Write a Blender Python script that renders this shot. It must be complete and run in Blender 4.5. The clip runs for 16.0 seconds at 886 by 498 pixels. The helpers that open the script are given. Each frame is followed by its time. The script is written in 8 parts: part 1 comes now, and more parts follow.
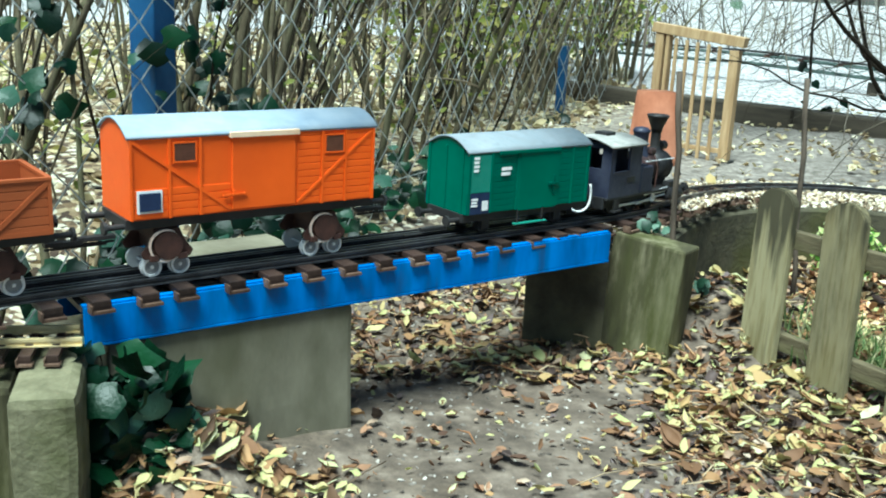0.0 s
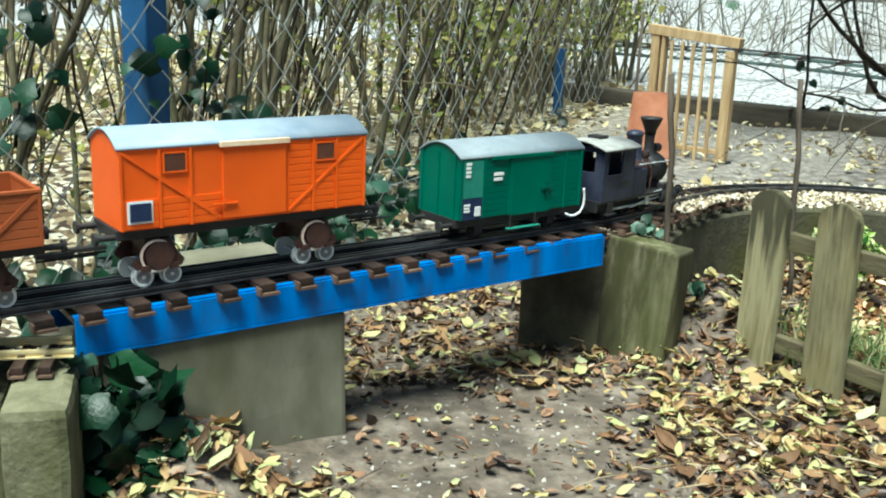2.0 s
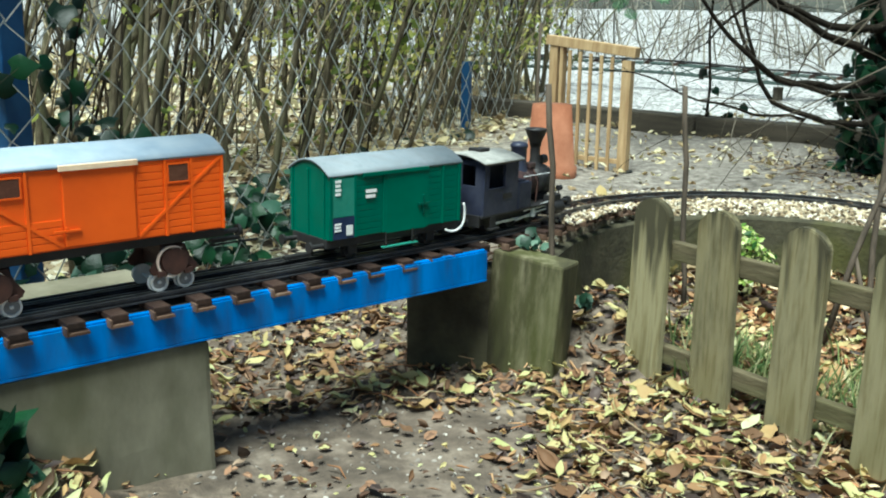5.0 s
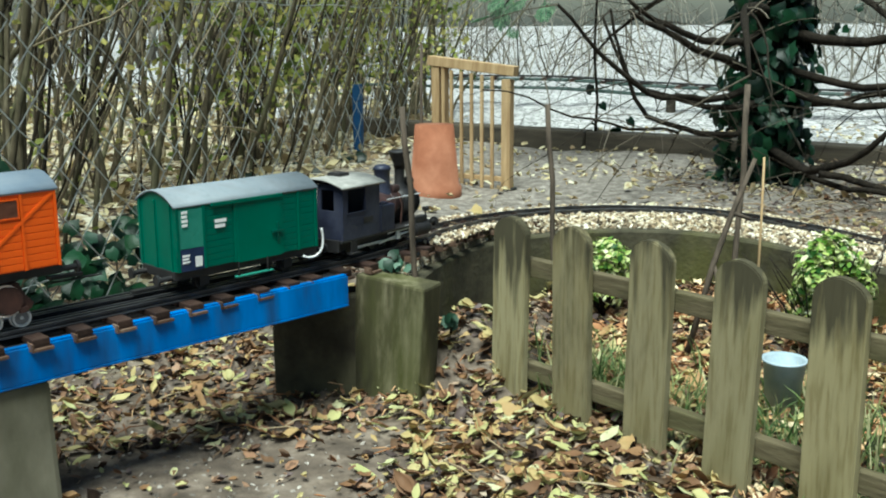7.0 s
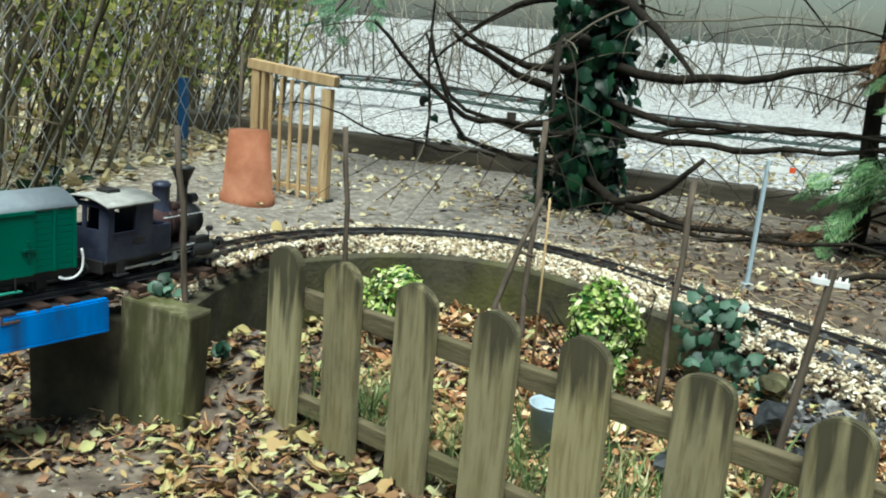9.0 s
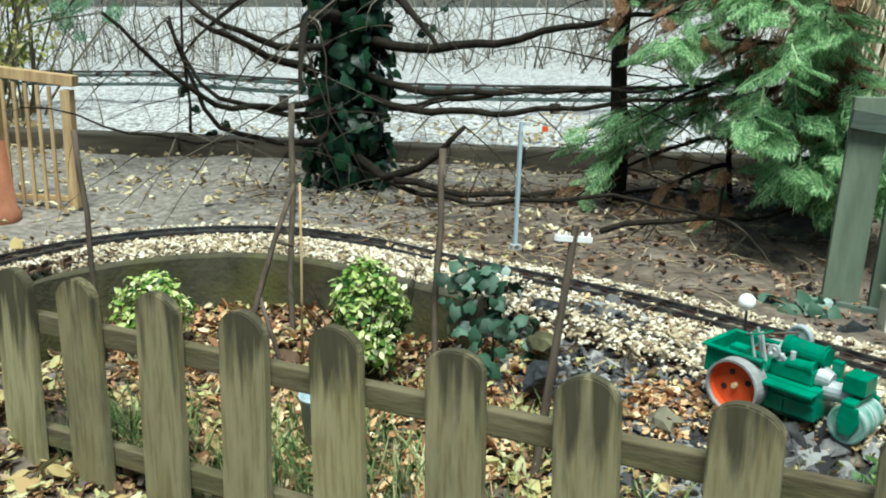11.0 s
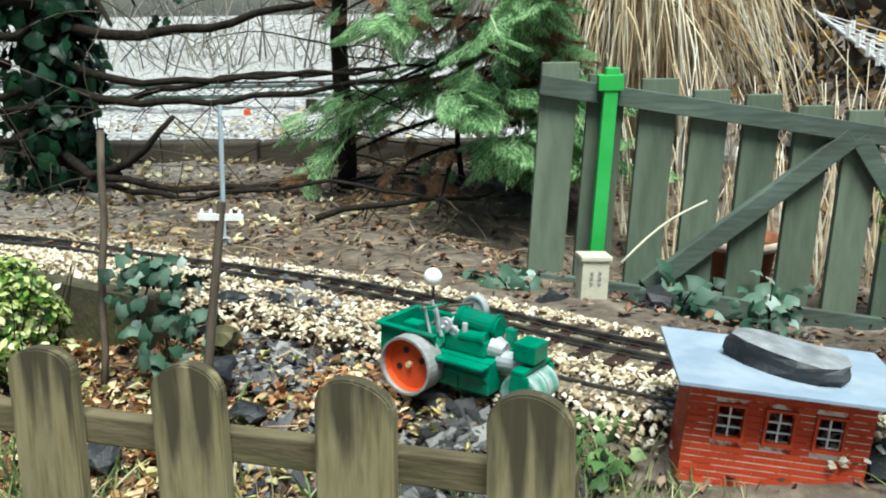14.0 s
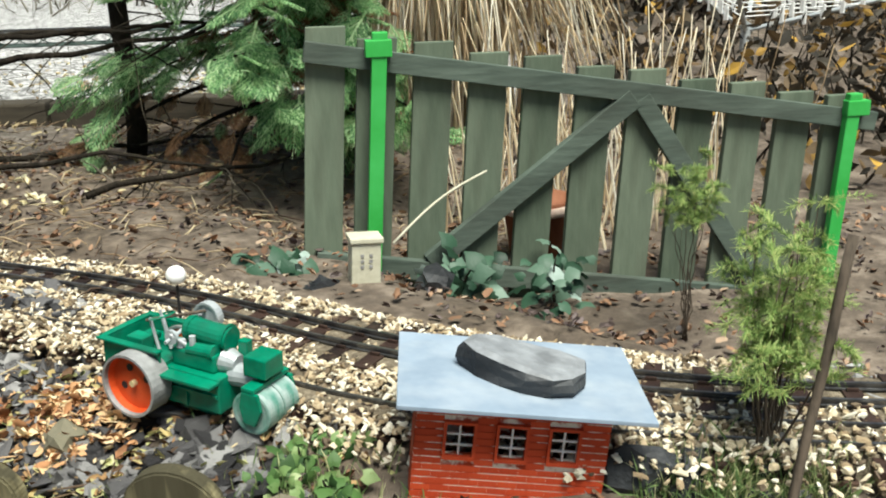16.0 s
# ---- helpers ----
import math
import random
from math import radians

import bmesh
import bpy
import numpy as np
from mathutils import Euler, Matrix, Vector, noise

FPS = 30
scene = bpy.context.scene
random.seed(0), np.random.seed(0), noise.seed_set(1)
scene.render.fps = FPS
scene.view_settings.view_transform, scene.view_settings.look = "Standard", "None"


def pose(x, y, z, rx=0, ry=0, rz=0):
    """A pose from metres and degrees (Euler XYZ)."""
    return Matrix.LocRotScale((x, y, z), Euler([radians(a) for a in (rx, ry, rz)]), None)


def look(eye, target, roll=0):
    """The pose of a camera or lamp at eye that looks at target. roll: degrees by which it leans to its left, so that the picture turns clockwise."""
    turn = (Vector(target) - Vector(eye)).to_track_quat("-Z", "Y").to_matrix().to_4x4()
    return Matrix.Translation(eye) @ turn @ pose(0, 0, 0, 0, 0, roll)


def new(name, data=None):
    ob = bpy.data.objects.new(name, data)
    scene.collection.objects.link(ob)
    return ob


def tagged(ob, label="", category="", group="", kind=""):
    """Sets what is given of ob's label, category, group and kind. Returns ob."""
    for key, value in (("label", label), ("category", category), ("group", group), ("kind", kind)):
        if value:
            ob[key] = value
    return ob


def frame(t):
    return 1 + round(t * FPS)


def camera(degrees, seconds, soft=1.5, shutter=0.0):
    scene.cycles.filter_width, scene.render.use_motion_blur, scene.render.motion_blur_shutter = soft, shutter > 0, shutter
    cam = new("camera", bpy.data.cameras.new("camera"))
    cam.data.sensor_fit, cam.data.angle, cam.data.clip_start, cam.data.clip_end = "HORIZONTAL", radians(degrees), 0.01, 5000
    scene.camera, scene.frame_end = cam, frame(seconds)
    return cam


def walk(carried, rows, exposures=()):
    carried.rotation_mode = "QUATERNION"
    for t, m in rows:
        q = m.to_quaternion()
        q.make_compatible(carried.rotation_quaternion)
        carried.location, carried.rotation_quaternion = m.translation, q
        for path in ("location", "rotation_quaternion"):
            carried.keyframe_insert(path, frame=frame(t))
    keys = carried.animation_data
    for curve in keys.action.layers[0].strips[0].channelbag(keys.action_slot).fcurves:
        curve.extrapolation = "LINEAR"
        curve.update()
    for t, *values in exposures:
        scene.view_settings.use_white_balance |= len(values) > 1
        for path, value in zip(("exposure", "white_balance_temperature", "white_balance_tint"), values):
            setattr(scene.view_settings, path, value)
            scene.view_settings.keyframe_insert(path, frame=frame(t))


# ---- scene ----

# ---- camera ----
cam = camera(47.8, 16.0, soft=2.0)
PATH = [
    (0, -0.000, -0.000, 0.550, 75.066, -2.626, -0.000),
    (0.5, 0.005, -0.001, 0.552, 75.045, -2.130, -0.019),
    (1, 0.004, -0.002, 0.553, 75.025, -2.394, 0.009),
    (1.5, 0.009, -0.000, 0.555, 75.049, -2.235, 0.030),
    (2, 0.016, 0.000, 0.556, 75.206, -1.902, 0.034),
    (2.5, 0.021, 0.007, 0.555, 75.223, -1.550, -0.118),
    (3, 0.026, 0.010, 0.557, 75.235, -1.166, -0.361),
    (3.5, 0.029, 0.021, 0.554, 75.473, -1.244, -1.357),
    (4, 0.038, 0.021, 0.562, 76.065, -1.135, -2.612),
    (4.2, 0.050, 0.031, 0.561, 75.933, -1.080, -3.098),
    (6.3, 0.187, 0.053, 0.536, 77.341, 0.170, -6.421),
    (6.5, 0.192, 0.048, 0.541, 77.465, 0.448, -7.312),
    (7, 0.219, 0.041, 0.557, 77.318, 0.435, -8.627),
    (7.5, 0.243, 0.063, 0.571, 76.963, 0.277, -11.649),
    (8, 0.275, 0.070, 0.583, 77.017, -2.840, -12.531),
    (8.2, 0.293, 0.065, 0.600, 77.057, -3.300, -13.193),
    (10.3, 0.416, 0.066, 0.630, 76.398, -1.879, -22.731),
    (10.5, 0.418, 0.063, 0.633, 76.305, -0.832, -24.495),
    (11, 0.461, 0.087, 0.621, 76.262, -0.219, -28.051),
    (11.5, 0.496, 0.099, 0.603, 76.387, -0.294, -31.656),
    (12, 0.538, 0.078, 0.586, 76.514, 0.008, -34.495),
    (12.5, 0.560, 0.085, 0.577, 76.713, -0.219, -34.990),
    (13, 0.602, 0.081, 0.563, 76.870, -0.791, -36.102),
    (13.5, 0.650, 0.078, 0.564, 76.508, 0.308, -37.906),
    (14, 0.691, 0.070, 0.554, 76.581, 0.698, -39.657),
    (14.5, 0.765, 0.060, 0.555, 75.944, 1.155, -42.740),
    (15, 0.812, 0.057, 0.559, 75.313, 1.408, -43.607),
    (15.5, 0.857, 0.036, 0.574, 74.445, 2.282, -44.830),
    (16, 0.907, 0.044, 0.606, 72.393, 1.218, -47.190),
]
walk(cam, [(t, pose(x, y, z, a, b, c)) for t, x, y, z, a, b, c in PATH], [(0.0, 1.56, 5550, -13), (0.8, 1.56, 5600, -12), (2.0, 1.51, 6000, -10), (4.0, 1.47, 5950, -10), (6.5, 1.16, 6050, -9), (8.0, 1.12, 6100, -8), (11.0, 1.14, 6050, -8), (13.5, 1.25, 6100, -4), (16.0, 1.2, 6750, 2)])

# ---- daylight: overcast winter sky ----
world = bpy.data.worlds.new("overcast_sky")
scene.world = world
world.use_nodes = True
wn = world.node_tree.nodes
sky = wn.new("ShaderNodeTexSky")
sky.sky_type = "NISHITA"
sky.sun_disc = False
sky.sun_elevation = radians(66)
sky.sun_rotation = radians(200)
sky.air_density, sky.dust_density, sky.ozone_density = 1.0, 1.5, 1.0
wn["Background"].inputs["Strength"].default_value = 0.036
world.node_tree.links.new(sky.outputs["Color"], wn["Background"].inputs["Color"])
sun_data = bpy.data.lights.new("sun", "SUN")
sun_data.energy, sun_data.angle, sun_data.color = 3.6, radians(30), (1.0, 0.98, 0.95)
sun_lamp = new("sun", sun_data)
sun_lamp.matrix_world = look((0.05, -0.3, 4.0), (0.8, 1.3, 0.0))


# ---- materials ----
def ramp_node(nt, stops):
    r = nt.nodes.new("ShaderNodeValToRGB")
    els = r.color_ramp.elements
    while len(els) < len(stops):
        els.new(0.5)
    for e, (p, c) in zip(els, stops):
        e.position, e.color = p, (*c, 1)
    return r


def material(name, stops, scale=30.0, rough=0.7, metal=0.0, bump=0.25, fine=None, stretch=(1, 1, 1), vary=0.0, island=False,
             spec=0.28, dirt=None, dirt_scale=6.0, dirt_amount=0.5, world_space=False, trans=0.0, bump_dist=0.003):
    """Two scales of noise over a ramp, a layer of dirt, fine relief; vary: by object, island: by loose piece."""
    m = bpy.data.materials.new(name)
    m.use_nodes = True
    nt = m.node_tree
    N, L = nt.nodes, nt.links
    b = N["Principled BSDF"]
    b.inputs["Roughness"].default_value, b.inputs["Metallic"].default_value = rough, metal
    b.inputs["Specular IOR Level"].default_value = spec
    tc = N.new("ShaderNodeTexCoord")
    mp = N.new("ShaderNodeMapping")
    mp.inputs["Scale"].default_value = stretch
    if world_space:
        geo = N.new("ShaderNodeNewGeometry")
        L.new(geo.outputs["Position"], mp.inputs["Vector"])
    else:
        L.new(tc.outputs["Object"], mp.inputs["Vector"])
    n1 = N.new("ShaderNodeTexNoise")
    n1.inputs["Scale"].default_value, n1.inputs["Detail"].default_value, n1.inputs["Roughness"].default_value = scale, 6, 0.65
    L.new(mp.outputs["Vector"], n1.inputs["Vector"])
    rp = ramp_node(nt, stops)
    fac = n1.outputs["Fac"]
    if island or vary:
        info = N.new("ShaderNodeNewGeometry" if island else "ShaderNodeObjectInfo")
        rnd = info.outputs["Random Per Island"] if island else info.outputs["Random"]
        mix = N.new("ShaderNodeMix")
        mix.inputs["Factor"].default_value = 0.85 if island else vary
        L.new(fac, mix.inputs["A"])
        L.new(rnd, mix.inputs["B"])
        fac = mix.outputs["Result"]
    L.new(fac, rp.inputs["Fac"])
    col = rp.outputs["Color"]
    if dirt:
        n2 = N.new("ShaderNodeTexNoise")
        n2.inputs["Scale"].default_value, n2.inputs["Detail"].default_value = dirt_scale, 5
        L.new(mp.outputs["Vector"], n2.inputs["Vector"])
        r2 = ramp_node(nt, [(0.45, (0, 0, 0)), (0.68, (1, 1, 1))])
        L.new(n2.outputs["Fac"], r2.inputs["Fac"])
        k = N.new("ShaderNodeMath")
        k.operation = "MULTIPLY"
        k.inputs[1].default_value = dirt_amount
        L.new(r2.outputs["Color"], k.inputs[0])
        mx = N.new("ShaderNodeMix")
        mx.data_type = "RGBA"
        L.new(k.outputs[0], mx.inputs["Factor"])
        L.new(col, mx.inputs["A"])
        mx.inputs["B"].default_value = (*dirt, 1)
        col = mx.outputs["Result"]
    L.new(col, b.inputs["Base Color"])
    n3 = N.new("ShaderNodeTexNoise")
    n3.inputs["Scale"].default_value, n3.inputs["Detail"].default_value = fine or scale * 6, 4
    L.new(mp.outputs["Vector"], n3.inputs["Vector"])
    bp = N.new("ShaderNodeBump")
    bp.inputs["Strength"].default_value, bp.inputs["Distance"].default_value = bump, bump_dist
    L.new(n3.outputs["Fac"], bp.inputs["Height"])
    L.new(bp.outputs["Normal"], b.inputs["Normal"])
    if trans:
        tl = N.new("ShaderNodeBsdfTranslucent")
        L.new(col, tl.inputs["Color"])
        ms = N.new("ShaderNodeMixShader")
        ms.inputs["Fac"].default_value = trans
        L.new(b.outputs[0], ms.inputs[1])
        L.new(tl.outputs[0], ms.inputs[2])
        L.new(ms.outputs[0], N["Material Output"].inputs["Surface"])
    return m


M_CONCRETE = material("old_concrete", [(0.3, (0.11, 0.100, 0.068)), (0.7, (0.22, 0.203, 0.145))], 10, 0.9, dirt=(0.06, 0.060, 0.027), dirt_scale=9, dirt_amount=0.65, bump=0.35, stretch=(1, 1, 0.45))
M_POSTCONCRETE = material("lichened_concrete", [(0.3, (0.070, 0.066, 0.036)), (0.7, (0.21, 0.198, 0.120))], 22, 0.9, dirt=(0.055, 0.060, 0.018), dirt_scale=14, dirt_amount=0.8, bump=0.6)
# Concrete coloured near black to paint the shade beneath the girder.
M_SHADECONCRETE = material("shade_dark_concrete", [(0.3, (0.018, 0.016, 0.010)), (0.7, (0.06, 0.052, 0.032))], 14, 0.8, dirt=(0.09, 0.085, 0.045), dirt_scale=7, dirt_amount=0.5, bump=0.5)
M_WALL = material("dark_mossy_edging", [(0.3, (0.026, 0.024, 0.015)), (0.7, (0.085, 0.077, 0.048))], 18, 0.95, dirt=(0.08, 0.082, 0.014), dirt_scale=6, dirt_amount=0.6, bump=0.7, world_space=True)
M_MOSSY = material("mossy_concrete", [(0.32, (0.024, 0.022, 0.012)), (0.5, (0.065, 0.060, 0.030)), (0.66, (0.22, 0.20, 0.125))], 12, 0.95, dirt=(0.050, 0.056, 0.010), dirt_scale=9, dirt_amount=0.75, bump=0.7, stretch=(1.3, 1.3, 0.3))
M_BLUE = material("blue_paint", [(0.3, (0.0, 0.10, 0.37)), (0.7, (0.006, 0.18, 0.58))], 18, 0.42, dirt=(0.012, 0.045, 0.12), dirt_scale=26, dirt_amount=0.75, stretch=(1, 1, 0.25), bump=0.15)
M_SLEEPER = material("dark_brown_plastic", [(0.3, (0.014, 0.009, 0.008)), (0.7, (0.045, 0.026, 0.020))], 50, 0.5, dirt=(0.085, 0.052, 0.036), dirt_scale=34, dirt_amount=0.45, vary=0.4)
M_RAIL = material("worn_rail_metal", [(0.3, (0.07, 0.07, 0.075)), (0.7, (0.20, 0.20, 0.20))], 40, 0.3, metal=0.8)
M_BRASS = material("new_rail_brass", [(0.3, (0.62, 0.48, 0.22)), (0.7, (0.82, 0.70, 0.42))], 40, 0.42, metal=0.35)
M_ORANGE = material("orange_plastic", [(0.3, (0.66, 0.080, 0.004)), (0.7, (0.80, 0.115, 0.008))], 9, 0.42, bump=0.08, dirt=(0.5, 0.07, 0.008), dirt_amount=0.35)
M_ROOF = material("pale_blue_grey_roof", [(0.3, (0.19, 0.245, 0.31)), (0.7, (0.28, 0.345, 0.42))], 12, 0.5, bump=0.1, dirt=(0.36, 0.40, 0.44), dirt_scale=20, dirt_amount=0.5)
M_ROOF_GREY = material("weathered_grey_roof", [(0.3, (0.15, 0.18, 0.20)), (0.7, (0.27, 0.30, 0.33))], 20, 0.6, dirt=(0.11, 0.12, 0.125), dirt_scale=40, dirt_amount=0.5)
M_GREEN = material("green_plastic", [(0.3, (0.0, 0.075, 0.047)), (0.7, (0.002, 0.120, 0.077))], 10, 0.38, bump=0.08, dirt=(0.0, 0.11, 0.06), dirt_amount=0.4)
M_BROWN = material("red_brown_plastic", [(0.3, (0.26, 0.062, 0.018)), (0.7, (0.37, 0.095, 0.028))], 12, 0.5, bump=0.1, dirt=(0.18, 0.045, 0.015), dirt_amount=0.5)
M_BLACK = material("black_plastic", [(0.3, (0.010, 0.010, 0.011)), (0.7, (0.030, 0.028, 0.028))], 25, 0.5, bump=0.1)
M_BOGIE = material("rusty_brown_bogie", [(0.3, (0.022, 0.012, 0.010)), (0.7, (0.07, 0.03, 0.022))], 40, 0.65)
M_LOCO = material("blue_black_loco", [(0.3, (0.012, 0.014, 0.028)), (0.7, (0.032, 0.037, 0.062))], 25, 0.42, dirt=(0.055, 0.058, 0.075), dirt_scale=22, dirt_amount=0.45)
M_LOCO_ROOF = material("dusty_cab_roof", [(0.3, (0.20, 0.20, 0.185)), (0.7, (0.36, 0.355, 0.33))], 25, 0.75, dirt=(0.09, 0.09, 0.085), dirt_scale=40, dirt_amount=0.5)
M_STEEL = material("bright_steel", [(0.3, (0.50, 0.51, 0.52)), (0.7, (0.76, 0.77, 0.78))], 30, 0.35, metal=0.35, bump=0.05)
M_WHITE = material("white_paint", [(0.3, (0.66, 0.66, 0.64)), (0.7, (0.82, 0.82, 0.80))], 30, 0.5, bump=0.05)
M_NAVY = material("navy_panel", [(0.3, (0.008, 0.016, 0.05)), (0.7, (0.02, 0.035, 0.085))], 30, 0.45, bump=0.05)
M_PICKET = material("weathered_picket", [(0.30, (0.085, 0.075, 0.036)), (0.46, (0.215, 0.19, 0.108)), (0.62, (0.32, 0.295, 0.185)), (0.78, (0.44, 0.415, 0.30))], 6, 0.85, stretch=(2.6, 2.6, 0.6), fine=26, bump=0.4, dirt=(0.105, 0.086, 0.028), dirt_scale=6, dirt_amount=0.85, vary=0.2)
M_RAILWOOD = material("weathered_fence_rail", [(0.3, (0.052, 0.042, 0.022)), (0.7, (0.15, 0.125, 0.072))], 10, 0.9, stretch=(0.8, 4, 4), fine=40, bump=0.5, dirt=(0.075, 0.082, 0.026), dirt_amount=0.5)
M_GATE = material("grey_green_gate_stain", [(0.3, (0.060, 0.082, 0.056)), (0.7, (0.145, 0.178, 0.128))], 8, 0.85, stretch=(3, 3, 0.6), fine=40, bump=0.4, vary=0.25, dirt=(0.05, 0.052, 0.036), dirt_amount=0.6)
M_GATE_RAIL = material("dark_gate_rail", [(0.3, (0.045, 0.062, 0.050)), (0.7, (0.11, 0.142, 0.115))], 8, 0.85, stretch=(0.6, 3, 3), fine=40, bump=0.4, dirt=(0.035, 0.037, 0.03), dirt_amount=0.6)
M_GATE_POST = material("bright_green_paint", [(0.3, (0.03, 0.31, 0.05)), (0.7, (0.06, 0.42, 0.10))], 10, 0.5, bump=0.1, dirt=(0.03, 0.3, 0.05), dirt_amount=0.4)
M_BLUE_POST = material("blue_post_paint", [(0.3, (0.01, 0.05, 0.14)), (0.7, (0.02, 0.10, 0.25))], 12, 0.55, dirt=(0.03, 0.06, 0.08), dirt_amount=0.4)
M_WIRE = material("galvanised_wire", [(0.3, (0.26, 0.28, 0.27)), (0.7, (0.50, 0.52, 0.50))], 20, 0.45, metal=0.3, bump=0.1)
M_TERRACOTTA = material("terracotta", [(0.3, (0.16, 0.055, 0.026)), (0.7, (0.27, 0.105, 0.055))], 12, 0.85, dirt=(0.30, 0.18, 0.12), dirt_amount=0.35)
M_NEWWOOD = material("pale_new_wood", [(0.3, (0.24, 0.15, 0.07)), (0.7, (0.48, 0.35, 0.19))], 10, 0.8, stretch=(5, 5, 0.6))
M_TRUSS_DARK = material("dark_plastic", [(0.3, (0.012, 0.013, 0.012)), (0.7, (0.035, 0.037, 0.034))], 20, 0.6)
M_TIMBER = material("dark_timber", [(0.3, (0.03, 0.027, 0.02)), (0.7, (0.09, 0.075, 0.055))], 8, 0.9, stretch=(0.5, 4, 4))
M_STICK = material("dry_stick", [(0.3, (0.04, 0.032, 0.024)), (0.7, (0.12, 0.092, 0.068))], 20, 0.9, stretch=(4, 4, 0.6))
M_BARK = material("dark_bark", [(0.3, (0.009, 0.008, 0.006)), (0.7, (0.034, 0.027, 0.020))], 25, 0.95, stretch=(2, 2, 0.5), bump=0.9, bump_dist=0.008, spec=0.12)
M_TWIG = material("grey_brown_twig", [(0.2, (0.022, 0.018, 0.013)), (0.6, (0.06, 0.050, 0.036)), (0.95, (0.15, 0.13, 0.10))], 20, 0.9, island=True, spec=0.12)
M_STEM = material("hedge_stem", [(0.2, (0.015, 0.012, 0.008)), (0.45, (0.065, 0.050, 0.030)), (0.7, (0.18, 0.145, 0.090)), (0.9, (0.36, 0.30, 0.20))], 14, 0.9, island=True, bump=0.5, spec=0.15)
M_LEAF = material("fallen_leaf", [(0.08, (0.06, 0.038, 0.022)), (0.25, (0.17, 0.09, 0.045)), (0.42, (0.33, 0.20, 0.09)), (0.56, (0.38, 0.30, 0.13)), (0.70, (0.43, 0.385, 0.185)), (0.84, (0.355, 0.37, 0.15)), (0.93, (0.49, 0.475, 0.30)), (0.99, (0.20, 0.25, 0.09))], 30, 0.7, island=True, bump=0.2, trans=0.15)
M_LEAF_ONE = material("single_fallen_leaf", [(0.08, (0.06, 0.038, 0.022)), (0.25, (0.17, 0.09, 0.045)), (0.42, (0.33, 0.20, 0.09)), (0.56, (0.38, 0.30, 0.13)), (0.70, (0.43, 0.385, 0.185)), (0.84, (0.355, 0.37, 0.15)), (0.93, (0.49, 0.475, 0.30)), (0.99, (0.20, 0.25, 0.09))], 30, 0.7, vary=0.85, bump=0.2, trans=0.15)
M_LEAF_PALE = material("pale_fallen_leaf", [(0.1, (0.20, 0.14, 0.075)), (0.4, (0.38, 0.30, 0.17)), (0.7, (0.52, 0.46, 0.26)), (0.95, (0.64, 0.61, 0.46))], 30, 0.75, island=True, bump=0.2, trans=0.15)
M_IVY = material("ivy_leaf", [(0.1, (0.002, 0.009, 0.004)), (0.5, (0.004, 0.020, 0.009)), (0.8, (0.010, 0.046, 0.016)), (0.97, (0.06, 0.12, 0.09))], 30, 0.36, island=True, bump=0.3, trans=0.05, spec=0.22)
M_BOX = material("box_leaf", [(0.1, (0.02, 0.07, 0.012)), (0.3, (0.11, 0.22, 0.03)), (0.55, (0.38, 0.47, 0.12)), (0.8, (0.64, 0.68, 0.34)), (0.95, (0.78, 0.80, 0.55))], 30, 0.45, island=True, trans=0.25)
M_DULLFROND = material("dull_green_frond", [(0.1, (0.03, 0.085, 0.045)), (0.5, (0.09, 0.19, 0.10)), (0.9, (0.20, 0.32, 0.18))], 6, 0.6, island=True, trans=0.3)
M_THUJA = material("conifer_frond", [(0.1, (0.08, 0.19, 0.085)), (0.35, (0.20, 0.39, 0.17)), (0.7, (0.40, 0.61, 0.31)), (0.95, (0.66, 0.80, 0.50))], 6, 0.5, island=True, trans=0.6)
M_GRASS = material("grass_blade", [(0.1, (0.07, 0.13, 0.045)), (0.45, (0.19, 0.28, 0.10)), (0.75, (0.38, 0.40, 0.19)), (0.95, (0.66, 0.61, 0.38))], 20, 0.6, island=True, trans=0.4)
M_STRAW = material("pampas_straw", [(0.05, (0.30, 0.20, 0.115)), (0.3, (0.66, 0.51, 0.32)), (0.6, (0.86, 0.76, 0.56)), (0.9, (0.94, 0.91, 0.81))], 20, 0.7, island=True, trans=0.4)
M_HEDGETRUNK = material("hedge_trunk", [(0.2, (0.026, 0.021, 0.014)), (0.5, (0.085, 0.071, 0.045)), (0.8, (0.20, 0.175, 0.115))], 30, 0.95, stretch=(2, 2, 0.4), bump=0.8, dirt=(0.11, 0.12, 0.06), dirt_scale=9, dirt_amount=0.5, spec=0.12)
M_HEDGELEAF = material("hedge_leaf", [(0.1, (0.09, 0.13, 0.03)), (0.5, (0.31, 0.35, 0.08)), (0.9, (0.55, 0.49, 0.16))], 20, 0.6, island=True, trans=0.45)
M_PEBBLE = material("pale_ballast", [(0.1, (0.10, 0.075, 0.05)), (0.3, (0.27, 0.20, 0.12)), (0.5, (0.46, 0.38, 0.25)), (0.7, (0.56, 0.50, 0.38)), (0.9, (0.72, 0.68, 0.56))], 60, 0.85, island=True, bump=0.4)
M_STONE = material("dark_stone", [(0.2, (0.026, 0.025, 0.026)), (0.55, (0.10, 0.097, 0.098)), (0.95, (0.33, 0.325, 0.315))], 30, 0.65, island=True, bump=0.6)
M_CHIP = material("slate_chip", [(0.2, (0.026, 0.025, 0.026)), (0.55, (0.10, 0.097, 0.098)), (0.95, (0.33, 0.325, 0.315))], 30, 0.65, vary=0.85, bump=0.6)
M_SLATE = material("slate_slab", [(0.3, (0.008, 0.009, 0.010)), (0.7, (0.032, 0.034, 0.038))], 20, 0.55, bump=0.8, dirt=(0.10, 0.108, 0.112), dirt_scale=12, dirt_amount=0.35)
